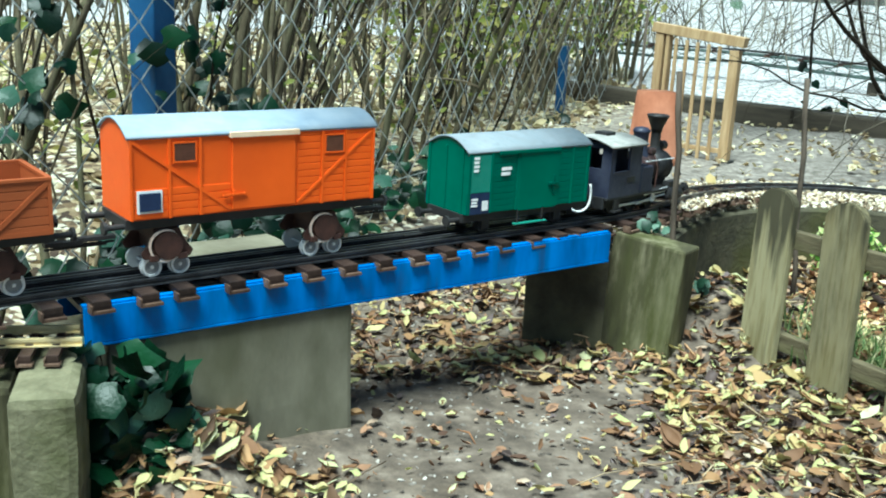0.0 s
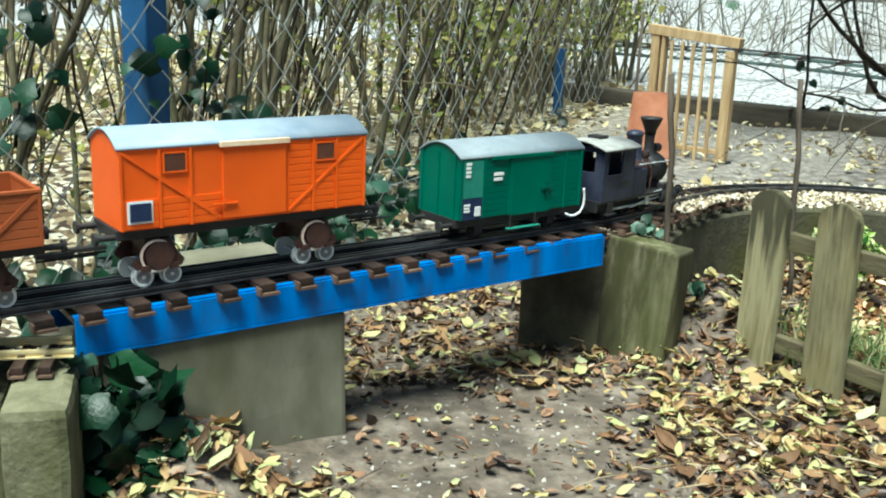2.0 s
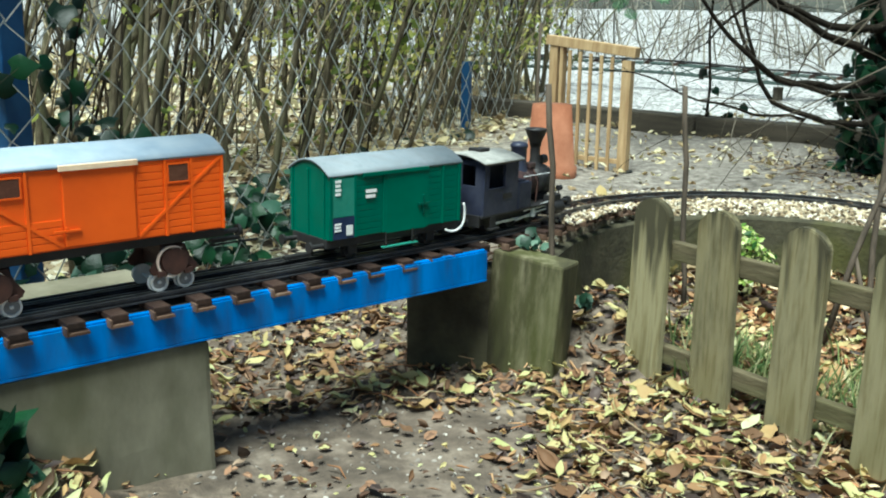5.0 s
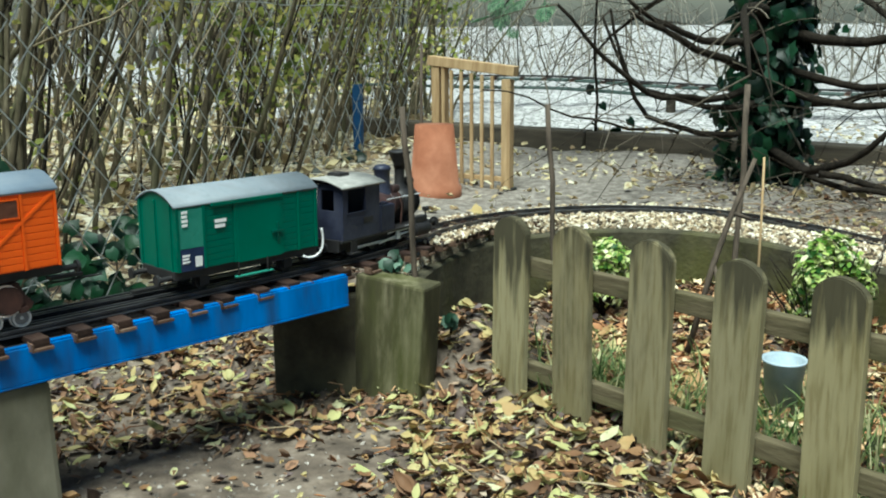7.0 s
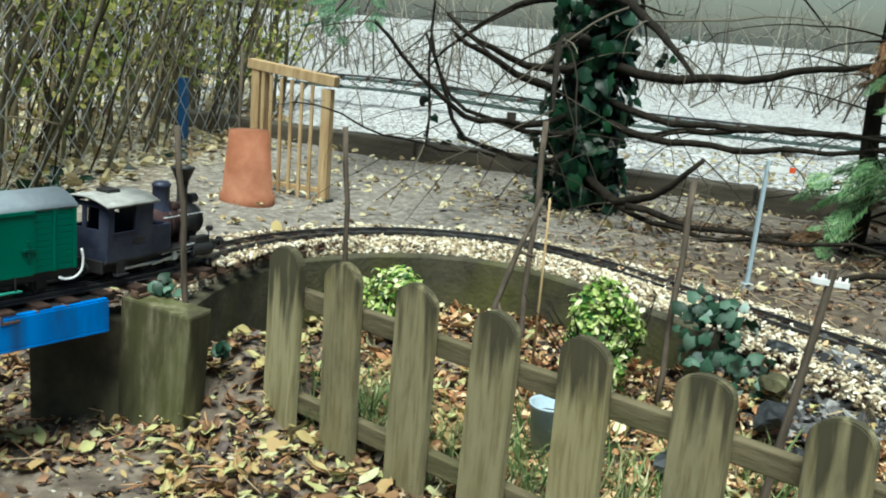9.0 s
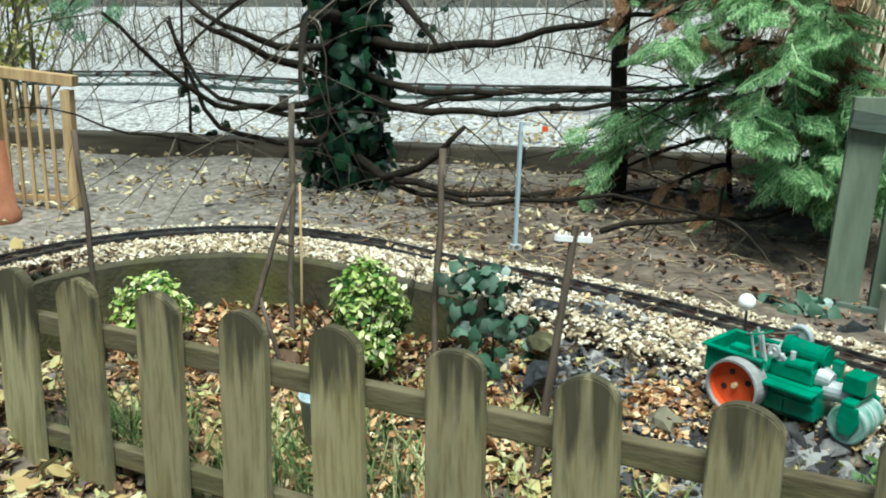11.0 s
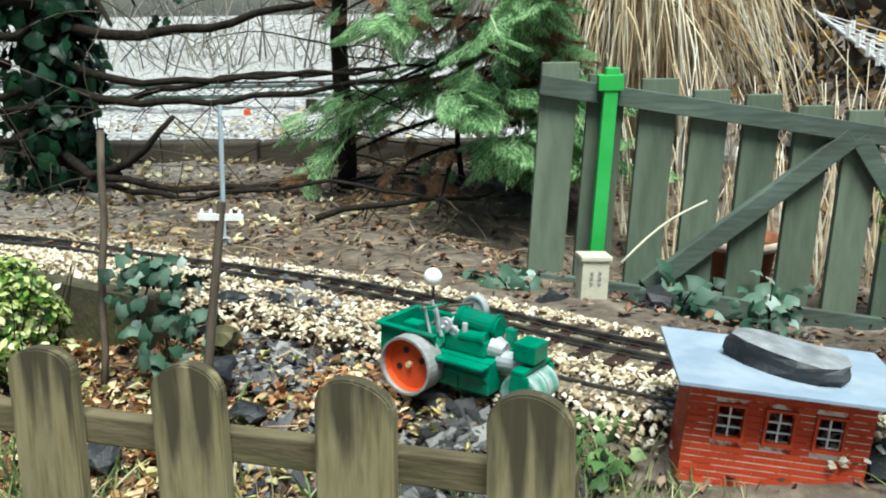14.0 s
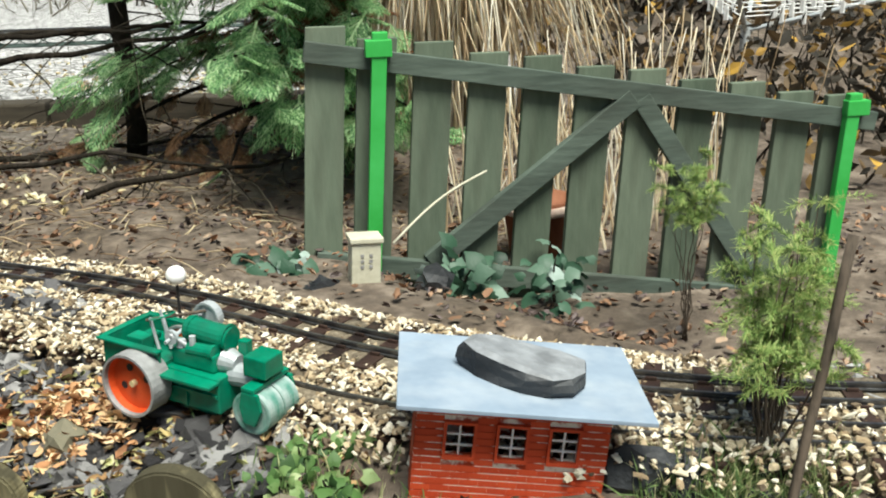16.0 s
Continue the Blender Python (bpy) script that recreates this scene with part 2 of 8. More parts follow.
# Paler slate that paints the sky's light onto the slab's upper faces.
M_SLATE_LIT = material("slate_lit_top", [(0.3, (0.14, 0.15, 0.16)), (0.7, (0.34, 0.36, 0.38))], 16, 0.5, bump=0.6, dirt=(0.06, 0.063, 0.066), dirt_scale=20, dirt_amount=0.6)
M_BRICK = material("red_brick", [(0.2, (0.43, 0.046, 0.015)), (0.8, (0.64, 0.088, 0.028))], 30, 0.7, vary=0.35, dirt=(0.26, 0.026, 0.010), dirt_scale=18, dirt_amount=0.5)
M_MORTAR = material("pale_mortar", [(0.3, (0.55, 0.36, 0.28)), (0.7, (0.80, 0.72, 0.62))], 40, 0.9)
M_HOUSEMORTAR = material("patchy_mortar", [(0.46, (0.40, 0.05, 0.018)), (0.52, (0.86, 0.79, 0.68))], 22, 0.9)
M_REDWHEEL = material("red_paint", [(0.3, (0.50, 0.055, 0.012)), (0.7, (0.68, 0.10, 0.025))], 20, 0.5)
M_TOYGREEN = material("emerald_paint", [(0.3, (0.0, 0.11, 0.060)), (0.7, (0.006, 0.23, 0.130))], 16, 0.26, dirt=(0.02, 0.09, 0.06), dirt_scale=25, dirt_amount=0.5)
M_DRUM = material("worn_green_drum", [(0.35, (0.02, 0.22, 0.15)), (0.65, (0.42, 0.50, 0.48))], 22, 0.4, metal=0.2, stretch=(1, 3, 1))
M_GREYMETAL = material("scratched_grey_metal", [(0.3, (0.30, 0.33, 0.34)), (0.7, (0.55, 0.58, 0.59))], 25, 0.45, metal=0.3)
M_TYRE = material("worn_tyre_metal", [(0.3, (0.17, 0.165, 0.16)), (0.7, (0.42, 0.43, 0.43))], 25, 0.5, metal=0.2)
M_CREAM = material("cream_plastic", [(0.3, (0.42, 0.40, 0.30)), (0.7, (0.60, 0.58, 0.46))], 25, 0.6, dirt=(0.25, 0.25, 0.17), dirt_amount=0.4)
M_CUP = material("pale_blue_plastic", [(0.3, (0.28, 0.36, 0.42)), (0.7, (0.42, 0.50, 0.55))], 20, 0.5, dirt=(0.15, 0.18, 0.15), dirt_amount=0.4)
M_GLASS = material("dark_pane", [(0.3, (0.05, 0.02, 0.015)), (0.7, (0.12, 0.05, 0.03))], 20, 0.2)


def streaked(m, top, reach, colour, amount):
    """Damp dark streaks that run down from a wooden board's upper end."""
    nt = m.node_tree
    N, L = nt.nodes, nt.links
    b = N["Principled BSDF"]
    old = b.inputs["Base Color"].links[0].from_socket
    tc = N.new("ShaderNodeTexCoord")
    sep = N.new("ShaderNodeSeparateXYZ")
    L.new(tc.outputs["Object"], sep.inputs["Vector"])
    info = N.new("ShaderNodeObjectInfo")
    off = N.new("ShaderNodeVectorMath")
    off.operation = "ADD"
    L.new(tc.outputs["Object"], off.inputs[0])
    L.new(info.outputs["Random"], off.inputs[1])
    mp = N.new("ShaderNodeMapping")
    mp.inputs["Scale"].default_value = (1, 1, 0.09)
    L.new(off.outputs[0], mp.inputs["Vector"])
    n = N.new("ShaderNodeTexNoise")
    n.inputs["Scale"].default_value, n.inputs["Detail"].default_value = 58, 5
    L.new(mp.outputs["Vector"], n.inputs["Vector"])
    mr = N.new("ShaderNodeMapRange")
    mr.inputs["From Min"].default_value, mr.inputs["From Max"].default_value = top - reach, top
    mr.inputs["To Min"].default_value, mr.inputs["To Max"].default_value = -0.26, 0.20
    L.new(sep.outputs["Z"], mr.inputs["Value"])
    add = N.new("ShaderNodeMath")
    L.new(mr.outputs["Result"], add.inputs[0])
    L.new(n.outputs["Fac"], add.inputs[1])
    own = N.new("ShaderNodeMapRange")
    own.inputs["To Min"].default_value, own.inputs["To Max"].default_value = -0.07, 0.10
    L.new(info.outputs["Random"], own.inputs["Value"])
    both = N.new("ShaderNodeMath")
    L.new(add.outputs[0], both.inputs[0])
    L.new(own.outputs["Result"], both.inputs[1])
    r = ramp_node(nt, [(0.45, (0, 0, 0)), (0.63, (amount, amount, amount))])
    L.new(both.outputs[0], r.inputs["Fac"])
    fine = N.new("ShaderNodeTexNoise")
    fine.inputs["Scale"].default_value, fine.inputs["Detail"].default_value = 150, 4
    L.new(mp.outputs["Vector"], fine.inputs["Vector"])
    grain = ramp_node(nt, [(0.36, (0.55, 0.49, 0.34)), (0.50, (1.0, 0.99, 0.96)), (0.70, (1.14, 1.14, 1.16))])
    L.new(fine.outputs["Fac"], grain.inputs["Fac"])
    ageing = ramp_node(nt, [(0.15, (1.14, 1.14, 1.20)), (0.5, (1.0, 1.0, 1.0)), (0.75, (0.78, 0.70, 0.46)), (0.95, (0.98, 0.96, 0.90))])
    L.new(info.outputs["Random"], ageing.inputs["Fac"])
    for tint, much in ((grain, 0.55), (ageing, 1.0)):
        mul = N.new("ShaderNodeMix")
        mul.data_type, mul.blend_type = "RGBA", "MULTIPLY"
        mul.inputs["Factor"].default_value = much
        L.new(old, mul.inputs["A"])
        L.new(tint.outputs["Color"], mul.inputs["B"])
        old = mul.outputs["Result"]
    mx = N.new("ShaderNodeMix")
    mx.data_type = "RGBA"
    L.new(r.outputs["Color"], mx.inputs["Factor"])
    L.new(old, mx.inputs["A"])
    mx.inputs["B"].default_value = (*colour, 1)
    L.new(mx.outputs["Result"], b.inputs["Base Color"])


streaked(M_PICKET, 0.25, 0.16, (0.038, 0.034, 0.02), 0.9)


# ---- building blocks ----
def mesh_of(name, bm, mat, smooth=False):
    me = bpy.data.meshes.new(name)
    bm.to_mesh(me)
    bm.free()
    for p in me.polygons:
        p.use_smooth = smooth
    if mat:
        me.materials.append(mat)
    return me


def part(name, bm, mat, parent=None, label="", smooth=False):
    ob = new(name, mesh_of(name, bm, mat, smooth))
    if parent is not None:
        ob.parent = parent
    if label:
        ob["label"] = label
    return ob


def empty(name, m=None):
    ob = new(name)
    ob.empty_display_size = 0.05
    if m is not None:
        ob.matrix_world = m
    return ob


def box(bm, x0, x1, y0, y1, z0, z1, bevel=0.0, m=None):
    r = bmesh.ops.create_cube(bm, size=1)
    t = Matrix.Translation(((x0 + x1) / 2, (y0 + y1) / 2, (z0 + z1) / 2)) @ Matrix.Diagonal((x1 - x0, y1 - y0, z1 - z0, 1))
    bmesh.ops.transform(bm, matrix=t, verts=r["verts"])
    vs = r["verts"]
    if bevel:
        es = list({e for v in vs for e in v.link_edges})
        g = bmesh.ops.bevel(bm, geom=es, offset=bevel, segments=2, affect="EDGES", profile=0.6)
        vs = list({v for f in g["faces"] for v in f.verts} | {v for v in vs if v.is_valid})
    if m is not None:
        bmesh.ops.transform(bm, matrix=m, verts=vs)
    return vs


def boxes(*specs, bevel=0.0):
    bm = bmesh.new()
    for s in specs:
        box(bm, *s, bevel=bevel)
    return bm


def cyl(bm, p, q, r0, r1=None, seg=12, caps=True):
    p, q = Vector(p), Vector(q)
    d = q - p
    m = Matrix.Translation((p + q) / 2) @ d.to_track_quat("Z", "Y").to_matrix().to_4x4()
    return bmesh.ops.create_cone(bm, cap_ends=caps, segments=seg, radius1=r0, radius2=r0 if r1 is None else r1, depth=d.length, matrix=m)["verts"]


def cyls(*specs, seg=12):
    bm = bmesh.new()
    for s in specs:
        cyl(bm, *s, seg=seg)
    return bm


def lathe(profile, seg=24):
    """A turned shape from (radius, height) pairs."""
    bm = bmesh.new()
    rings = [[bm.verts.new((r * math.cos(2 * math.pi * i / seg), r * math.sin(2 * math.pi * i / seg), z)) for i in range(seg)] for r, z in profile]
    for a, b in zip(rings, rings[1:]):
        for i in range(seg):
            bm.faces.new((a[i], a[(i + 1) % seg], b[(i + 1) % seg], b[i]))
    return bm


def extruded(outline, depth, bevel=0.0):
    """A flat outline in x and z, given thickness along y (centred)."""
    bm = bmesh.new()
    f = bm.faces.new([bm.verts.new((x, -depth / 2, z)) for x, z in outline])
    r = bmesh.ops.extrude_face_region(bm, geom=[f])
    bmesh.ops.translate(bm, vec=(0, depth, 0), verts=[v for v in r["geom"] if isinstance(v, bmesh.types.BMVert)])
    bmesh.ops.recalc_face_normals(bm, faces=bm.faces)
    if bevel:
        bmesh.ops.bevel(bm, geom=bm.edges[:], offset=bevel, segments=2, affect="EDGES")
    return bm


def holed(x0, x1, z0, z1, y0, y1, holes):
    """Upright slab with rectangular openings that go through."""
    bm = bmesh.new()
    xs = sorted({x0, x1, *[h[0] for h in holes], *[h[1] for h in holes]})
    zs = sorted({z0, z1, *[h[2] for h in holes], *[h[3] for h in holes]})
    nx_, nz_ = len(xs) - 1, len(zs) - 1

    def solid(i, j):
        if not (0 <= i < nx_ and 0 <= j < nz_):
            return False
        return not any(h[0] <= xs[i] and xs[i + 1] <= h[1] and h[2] <= zs[j] and zs[j + 1] <= h[3] for h in holes)
    vf = {(i, j, k): bm.verts.new((x, y, z)) for i, x in enumerate(xs) for j, z in enumerate(zs) for k, y in enumerate((y0, y1))}
    for i in range(nx_):
        for j in range(nz_):
            if not solid(i, j):
                continue
            for k in (0, 1):
                bm.faces.new((vf[i, j, k], vf[i + 1, j, k], vf[i + 1, j + 1, k], vf[i, j + 1, k]))
            for a, b, di, dj in (((i, j), (i + 1, j), 0, -1), ((i, j + 1), (i + 1, j + 1), 0, 1), ((i, j), (i, j + 1), -1, 0), ((i + 1, j), (i + 1, j + 1), 1, 0)):
                if not solid(i + di, j + dj):
                    bm.faces.new((vf[a[0], a[1], 0], vf[b[0], b[1], 0], vf[b[0], b[1], 1], vf[a[0], a[1], 1]))
    bmesh.ops.delete(bm, geom=[v for v in bm.verts if not v.link_faces], context="VERTS")
    bmesh.ops.recalc_face_normals(bm, faces=bm.faces)
    return bm


def tube_data(paths, sides=5):
    """Vertices and faces of many tapering tubes: each path is a list of (point, radius)."""
    vs, fs = [], []
    for path in paths:
        base = len(vs)
        pts = [Vector(p) for p, _ in path]
        for i, (p, r) in enumerate(path):
            d = (pts[min(i + 1, len(pts) - 1)] - pts[max(i - 1, 0)]).normalized()
            a = d.orthogonal().normalized() if i == 0 else (a - d * a.dot(d)).normalized()
            b = d.cross(a)
            for k in range(sides):
                w = 2 * math.pi * k / sides
                vs.append(pts[i] + a * (r * math.cos(w)) + b * (r * math.sin(w)))
        for i in range(len(path) - 1):
            for k in range(sides):
                u, v = base + i * sides + k, base + i * sides + (k + 1) % sides
                fs.append((u, v, v + sides, u + sides))
        fs.append(tuple(base + k for k in range(sides))[::-1])
        fs.append(tuple(base + (len(path) - 1) * sides + k for k in range(sides)))
    return vs, fs


def data_part(name, vs, fs, mat, parent=None, smooth=True, label=""):
    me = bpy.data.meshes.new(name)
    me.from_pydata([tuple(v) for v in vs], [], fs)
    me.materials.append(mat)
    if smooth:
        me.polygons.foreach_set("use_smooth", [True] * len(me.polygons))
    me.update()
    ob = new(name, me)
    if parent is not None:
        ob.parent = parent
    if label:
        ob["label"] = label
    return ob


def tubes(name, paths, mat, parent=None, sides=5, label=""):
    return data_part(name, *tube_data(paths, sides), mat, parent, True, label)


def scatter(name, tverts, tfaces, mats, mat, parent=None, smooth=False):
    """One mesh of many copies of a small shape, one for each matrix."""
    tv = np.array(tverts, dtype=np.float64)
    out, fs, n = [], [], len(tv)
    for i, m in enumerate(mats):
        a = np.array(m)
        out.append(tv @ a[:3, :3].T + a[:3, 3])
        fs.extend(tuple(k + i * n for k in f) for f in tfaces)
    return data_part(name, np.concatenate(out).tolist(), fs, mat, parent, smooth)


def turn(x, y, z, rx, ry, rz, s=1.0, sy=None, sz=None):
    return Matrix.Translation((x, y, z)) @ Euler((rx, ry, rz)).to_matrix().to_4x4() @ Matrix.Diagonal((s, s if sy is None else sy, s if sz is None else sz, 1))


rng = random.Random(7)


# ---- the lie of the land ----
def smooth(a, b, v):
    k = np.clip((v - a) / (b - a), 0, 1)
    return k * k * (3 - 2 * k)


MAIN = [(-1.30, 0.522, 0.178), (-0.80, 0.897, 0.178), (-0.366, 1.222, 0.178), (0.19, 1.638, 0.174), (0.36, 1.80, 0.168), (0.52, 2.02, 0.158), (0.66, 2.16, 0.148),
        (0.82, 2.235, 0.142), (1.0, 2.245, 0.138), (1.18, 2.17, 0.134), (1.32, 2.0, 0.126), (1.42, 1.80, 0.118), (1.53, 1.60, 0.11), (1.62, 1.40, 0.104),
        (1.68, 1.20, 0.10), (1.72, 1.0, 0.098), (1.78, 0.80, 0.096), (1.87, 0.60, 0.094), (1.99, 0.42, 0.092), (2.2, 0.17, 0.09), (2.5, -0.15, 0.09)]
SIDING = [(1.30, 1.95, 0.120), (1.385, 1.74, 0.112), (1.47, 1.50, 0.10), (1.545, 1.27, 0.09), (1.60, 1.07, 0.083), (1.64, 0.90, 0.080), (1.695, 0.74, 0.082), (1.79, 0.55, 0.086), (1.95, 0.32, 0.086), (2.2, 0.0, 0.086)]


def curve_points(ctrl, step=0.01):
    """Evenly spaced points of a smooth curve through the control points."""
    c = [Vector(p) for p in ctrl]
    c = [c[0] * 2 - c[1]] + c + [c[-1] * 2 - c[-2]]
    raw = []
    for i in range(1, len(c) - 2):
        for k in range(40):
            t = k / 40
            raw.append(0.5 * ((2 * c[i]) + (c[i + 1] - c[i - 1]) * t + (2 * c[i - 1] - 5 * c[i] + 4 * c[i + 1] - c[i + 2]) * t * t + (3 * c[i] - c[i - 1] - 3 * c[i + 1] + c[i + 2]) * t ** 3))
    out, acc = [raw[0]], 0.0
    for a, b in zip(raw, raw[1:]):
        acc += (b - a).length
        if acc >= step:
            out.append(b)
            acc = 0.0
    return out


MAIN_PTS = curve_points(MAIN)
SIDING_PTS = curve_points(SIDING)
TRACK_XY = np.array([(p.x, p.y, p.z) for p in MAIN_PTS])
SIDE_XY = np.array([(p.x, p.y, p.z) for p in SIDING_PTS])
TDIR = np.gradient(TRACK_XY[:, :2], axis=0)
TDIR /= np.linalg.norm(TDIR, axis=1)[:, None]


def track_side(x, y):
    """Signed distance from the main line (positive outside the loop) and the rail height there."""
    p = np.stack([x, y], -1)
    d = np.linalg.norm(p[..., None, :] - TRACK_XY[::3, :2], axis=-1)
    i = d.argmin(-1) * 3
    q = p - TRACK_XY[i, :2]
    s = TDIR[i, 0] * q[..., 1] - TDIR[i, 1] * q[..., 0]
    return np.sign(s) * d.min(-1), TRACK_XY[i, 2]


def ground_z(x, y):
    x, y = np.asarray(x, float), np.asarray(y, float)
    s, rail = track_side(x, y)
    bump = 0.012 * np.sin(7 * x + 3 * y) * np.sin(5 * y - 2 * x) + 0.006 * np.sin(23 * x + 5) * np.sin(19 * y + 2)
    low = -0.085 + bump
    right = smooth(1.15, 1.45, x) * smooth(1.9, 1.6, y)
    inside = low + 0.075 * smooth(0.75, 0.2, -s) * smooth(0.5, 0.8, x)
    inside = inside + right * (0.046 - inside) * smooth(0.46, 0.14, -s)
    outside = 0.085 + bump + 0.02 * smooth(1.0, 3.0, s) - 0.12 * smooth(1.93, 2.2, x) * smooth(1.9, 1.35, y)
    lifted = np.where(s > 0, outside, inside)
    k = smooth(0.22, 0.44, x + 0.25 * np.clip(y - 1.7, 0, 1))
    z = low + (lifted - low) * k
    back = smooth(2.3, 3.2, y - 0.4 * x) * smooth(0.9, 0.3, x)
    z = z + (0.06 - z) * back * (1 - k)
    z = z + np.where(s < 0, 0.125 * np.exp(-((x - 0.525) ** 2 + (y - 1.735) ** 2) / 0.012), 0) + 0.075 * np.exp(-((x + 0.30) ** 2 + (y - 1.16) ** 2) / 0.008)
    near = (s < 0.115) & (s > -np.where(y > 1.5, 0.015, 0.115)) & (x > 0.43)
    return np.where(near, rail - 0.021, z)


def axis(lo, hi, step, far):
    inner = list(np.arange(lo, hi, step))
    out, v, d = [], 0.0, step
    while v < far:
        d *= 1.35
        v += d
        out.append(v)
    return np.array([lo - v for v in out[::-1]] + inner + [hi + v for v in out])


gx, gy = axis(-1.6, 3.6, 0.03, 150.0), axis(-0.6, 4.6, 0.03, 150.0)
XX, YY = np.meshgrid(gx, gy)
ZZ = ground_z(XX, YY)
nx, ny = len(gx), len(gy)
g_faces = [(j * nx + i, j * nx + i + 1, (j + 1) * nx + i + 1, (j + 1) * nx + i) for j in range(ny - 1) for i in range(nx - 1)]


def ground_material():
    m = bpy.data.materials.new("garden_soil")
    m.use_nodes = True
    nt = m.node_tree
    N, L = nt.nodes, nt.links
    b = N["Principled BSDF"]
    b.inputs["Roughness"].default_value = 0.95
    geo = N.new("ShaderNodeNewGeometry")

    def noise_of(scale, detail=6):
        n = N.new("ShaderNodeTexNoise")
        n.inputs["Scale"].default_value, n.inputs["Detail"].default_value, n.inputs["Roughness"].default_value = scale, detail, 0.65
        L.new(geo.outputs["Position"], n.inputs["Vector"])
        return n

    def mixed(fac, a, c):
        x = N.new("ShaderNodeMix")
        x.data_type = "RGBA"
        L.new(fac, x.inputs["Factor"])
        L.new(a, x.inputs["A"])
        L.new(c, x.inputs["B"])
        return x.outputs["Result"]

    def masked(nx_, ny_, c, soft, wobble=0.12):
        dot = N.new("ShaderNodeVectorMath")
        dot.operation = "DOT_PRODUCT"
        dot.inputs[1].default_value = (nx_, ny_, 0)
        L.new(geo.outputs["Position"], dot.inputs[0])
        nn = noise_of(5)
        ma = N.new("ShaderNodeMath")
        ma.operation = "MULTIPLY_ADD"
        ma.inputs[1].default_value = wobble
        L.new(nn.outputs["Fac"], ma.inputs[0])
        L.new(dot.outputs["Value"], ma.inputs[2])
        mr = N.new("ShaderNodeMapRange")
        mr.inputs["From Min"].default_value, mr.inputs["From Max"].default_value = c, c + soft
        L.new(ma.outputs[0], mr.inputs["Value"])
        return mr.outputs["Result"]

    soil = ramp_node(nt, [(0.3, (0.046, 0.035, 0.025)), (0.5, (0.108, 0.083, 0.062)), (0.7, (0.225, 0.183, 0.143))])
    L.new(noise_of(16).outputs["Fac"], soil.inputs["Fac"])
    vor = N.new("ShaderNodeTexVoronoi")
    vor.inputs["Scale"].default_value = 60
    L.new(geo.outputs["Position"], vor.inputs["Vector"])
    sep = N.new("ShaderNodeSeparateColor")
    L.new(vor.outputs["Color"], sep.inputs["Color"])
    litter = ramp_node(nt, [(0.15, (0.05, 0.032, 0.02)), (0.4, (0.16, 0.11, 0.06)), (0.65, (0.36, 0.29, 0.17)), (0.9, (0.58, 0.55, 0.43))])
    L.new(sep.outputs["Red"], litter.inputs["Fac"])
    gravel = ramp_node(nt, [(0.2, (0.15, 0.149, 0.145)), (0.5, (0.30, 0.297, 0.29)), (0.85, (0.50, 0.496, 0.487))])
    L.new(sep.outputs["Green"], gravel.inputs["Fac"])
    grit = ramp_node(nt, [(0.3, (0.07, 0.060, 0.049)), (0.5, (0.17, 0.150, 0.126)), (0.65, (0.28, 0.255, 0.222)), (0.85, (0.46, 0.435, 0.392))])
    L.new(noise_of(45).outputs["Fac"], grit.inputs["Fac"])
    patch = ramp_node(nt, [(0.5, (0, 0, 0)), (0.62, (1, 1, 1))])
    L.new(noise_of(3.2, 4).outputs["Fac"], patch.inputs["Fac"])
    humus = ramp_node(nt, [(0.3, (0.035, 0.026, 0.018)), (0.55, (0.10, 0.075, 0.052)), (0.75, (0.19, 0.15, 0.105))])
    L.new(noise_of(32).outputs["Fac"], humus.inputs["Fac"])
    col = mixed(patch.outputs["Color"], soil.outputs["Color"], humus.outputs["Color"])
    gritty = mixed(masked(-0.6, 0.8, 0.72, 0.45), col, grit.outputs["Color"])
    col = mixed(masked(0.0, 1.0, 2.15, 0.2), col, gritty)
    col = mixed(masked(-0.90, 0.43, 0.95, 0.35), col, litter.outputs["Color"])
    col = mixed(masked(0.666, 0.746, 3.70, 0.10), col, gravel.outputs["Color"])
    col = mixed(masked(0.707, -0.707, 0.98, 0.2), col, soil.outputs["Color"])
    L.new(col, b.inputs["Base Color"])
    bp = N.new("ShaderNodeBump")
    bp.inputs["Strength"].default_value, bp.inputs["Distance"].default_value = 0.8, 0.008
    L.new(noise_of(60, 5).outputs["Fac"], bp.inputs["Height"])
    L.new(bp.outputs["Normal"], b.inputs["Normal"])
    return m


ground = data_part("ground", np.stack([XX.ravel(), YY.ravel(), ZZ.ravel()], 1).tolist(), g_faces, ground_material())
tagged(ground, "damp garden soil with leaf litter and pale gravel beyond", "ground", kind="structure")


# ---- railway track ----
def heading(pts, i):
    a, b = pts[max(i - 2, 0)], pts[min(i + 2, len(pts) - 1)]
    return (b - a).normalized()


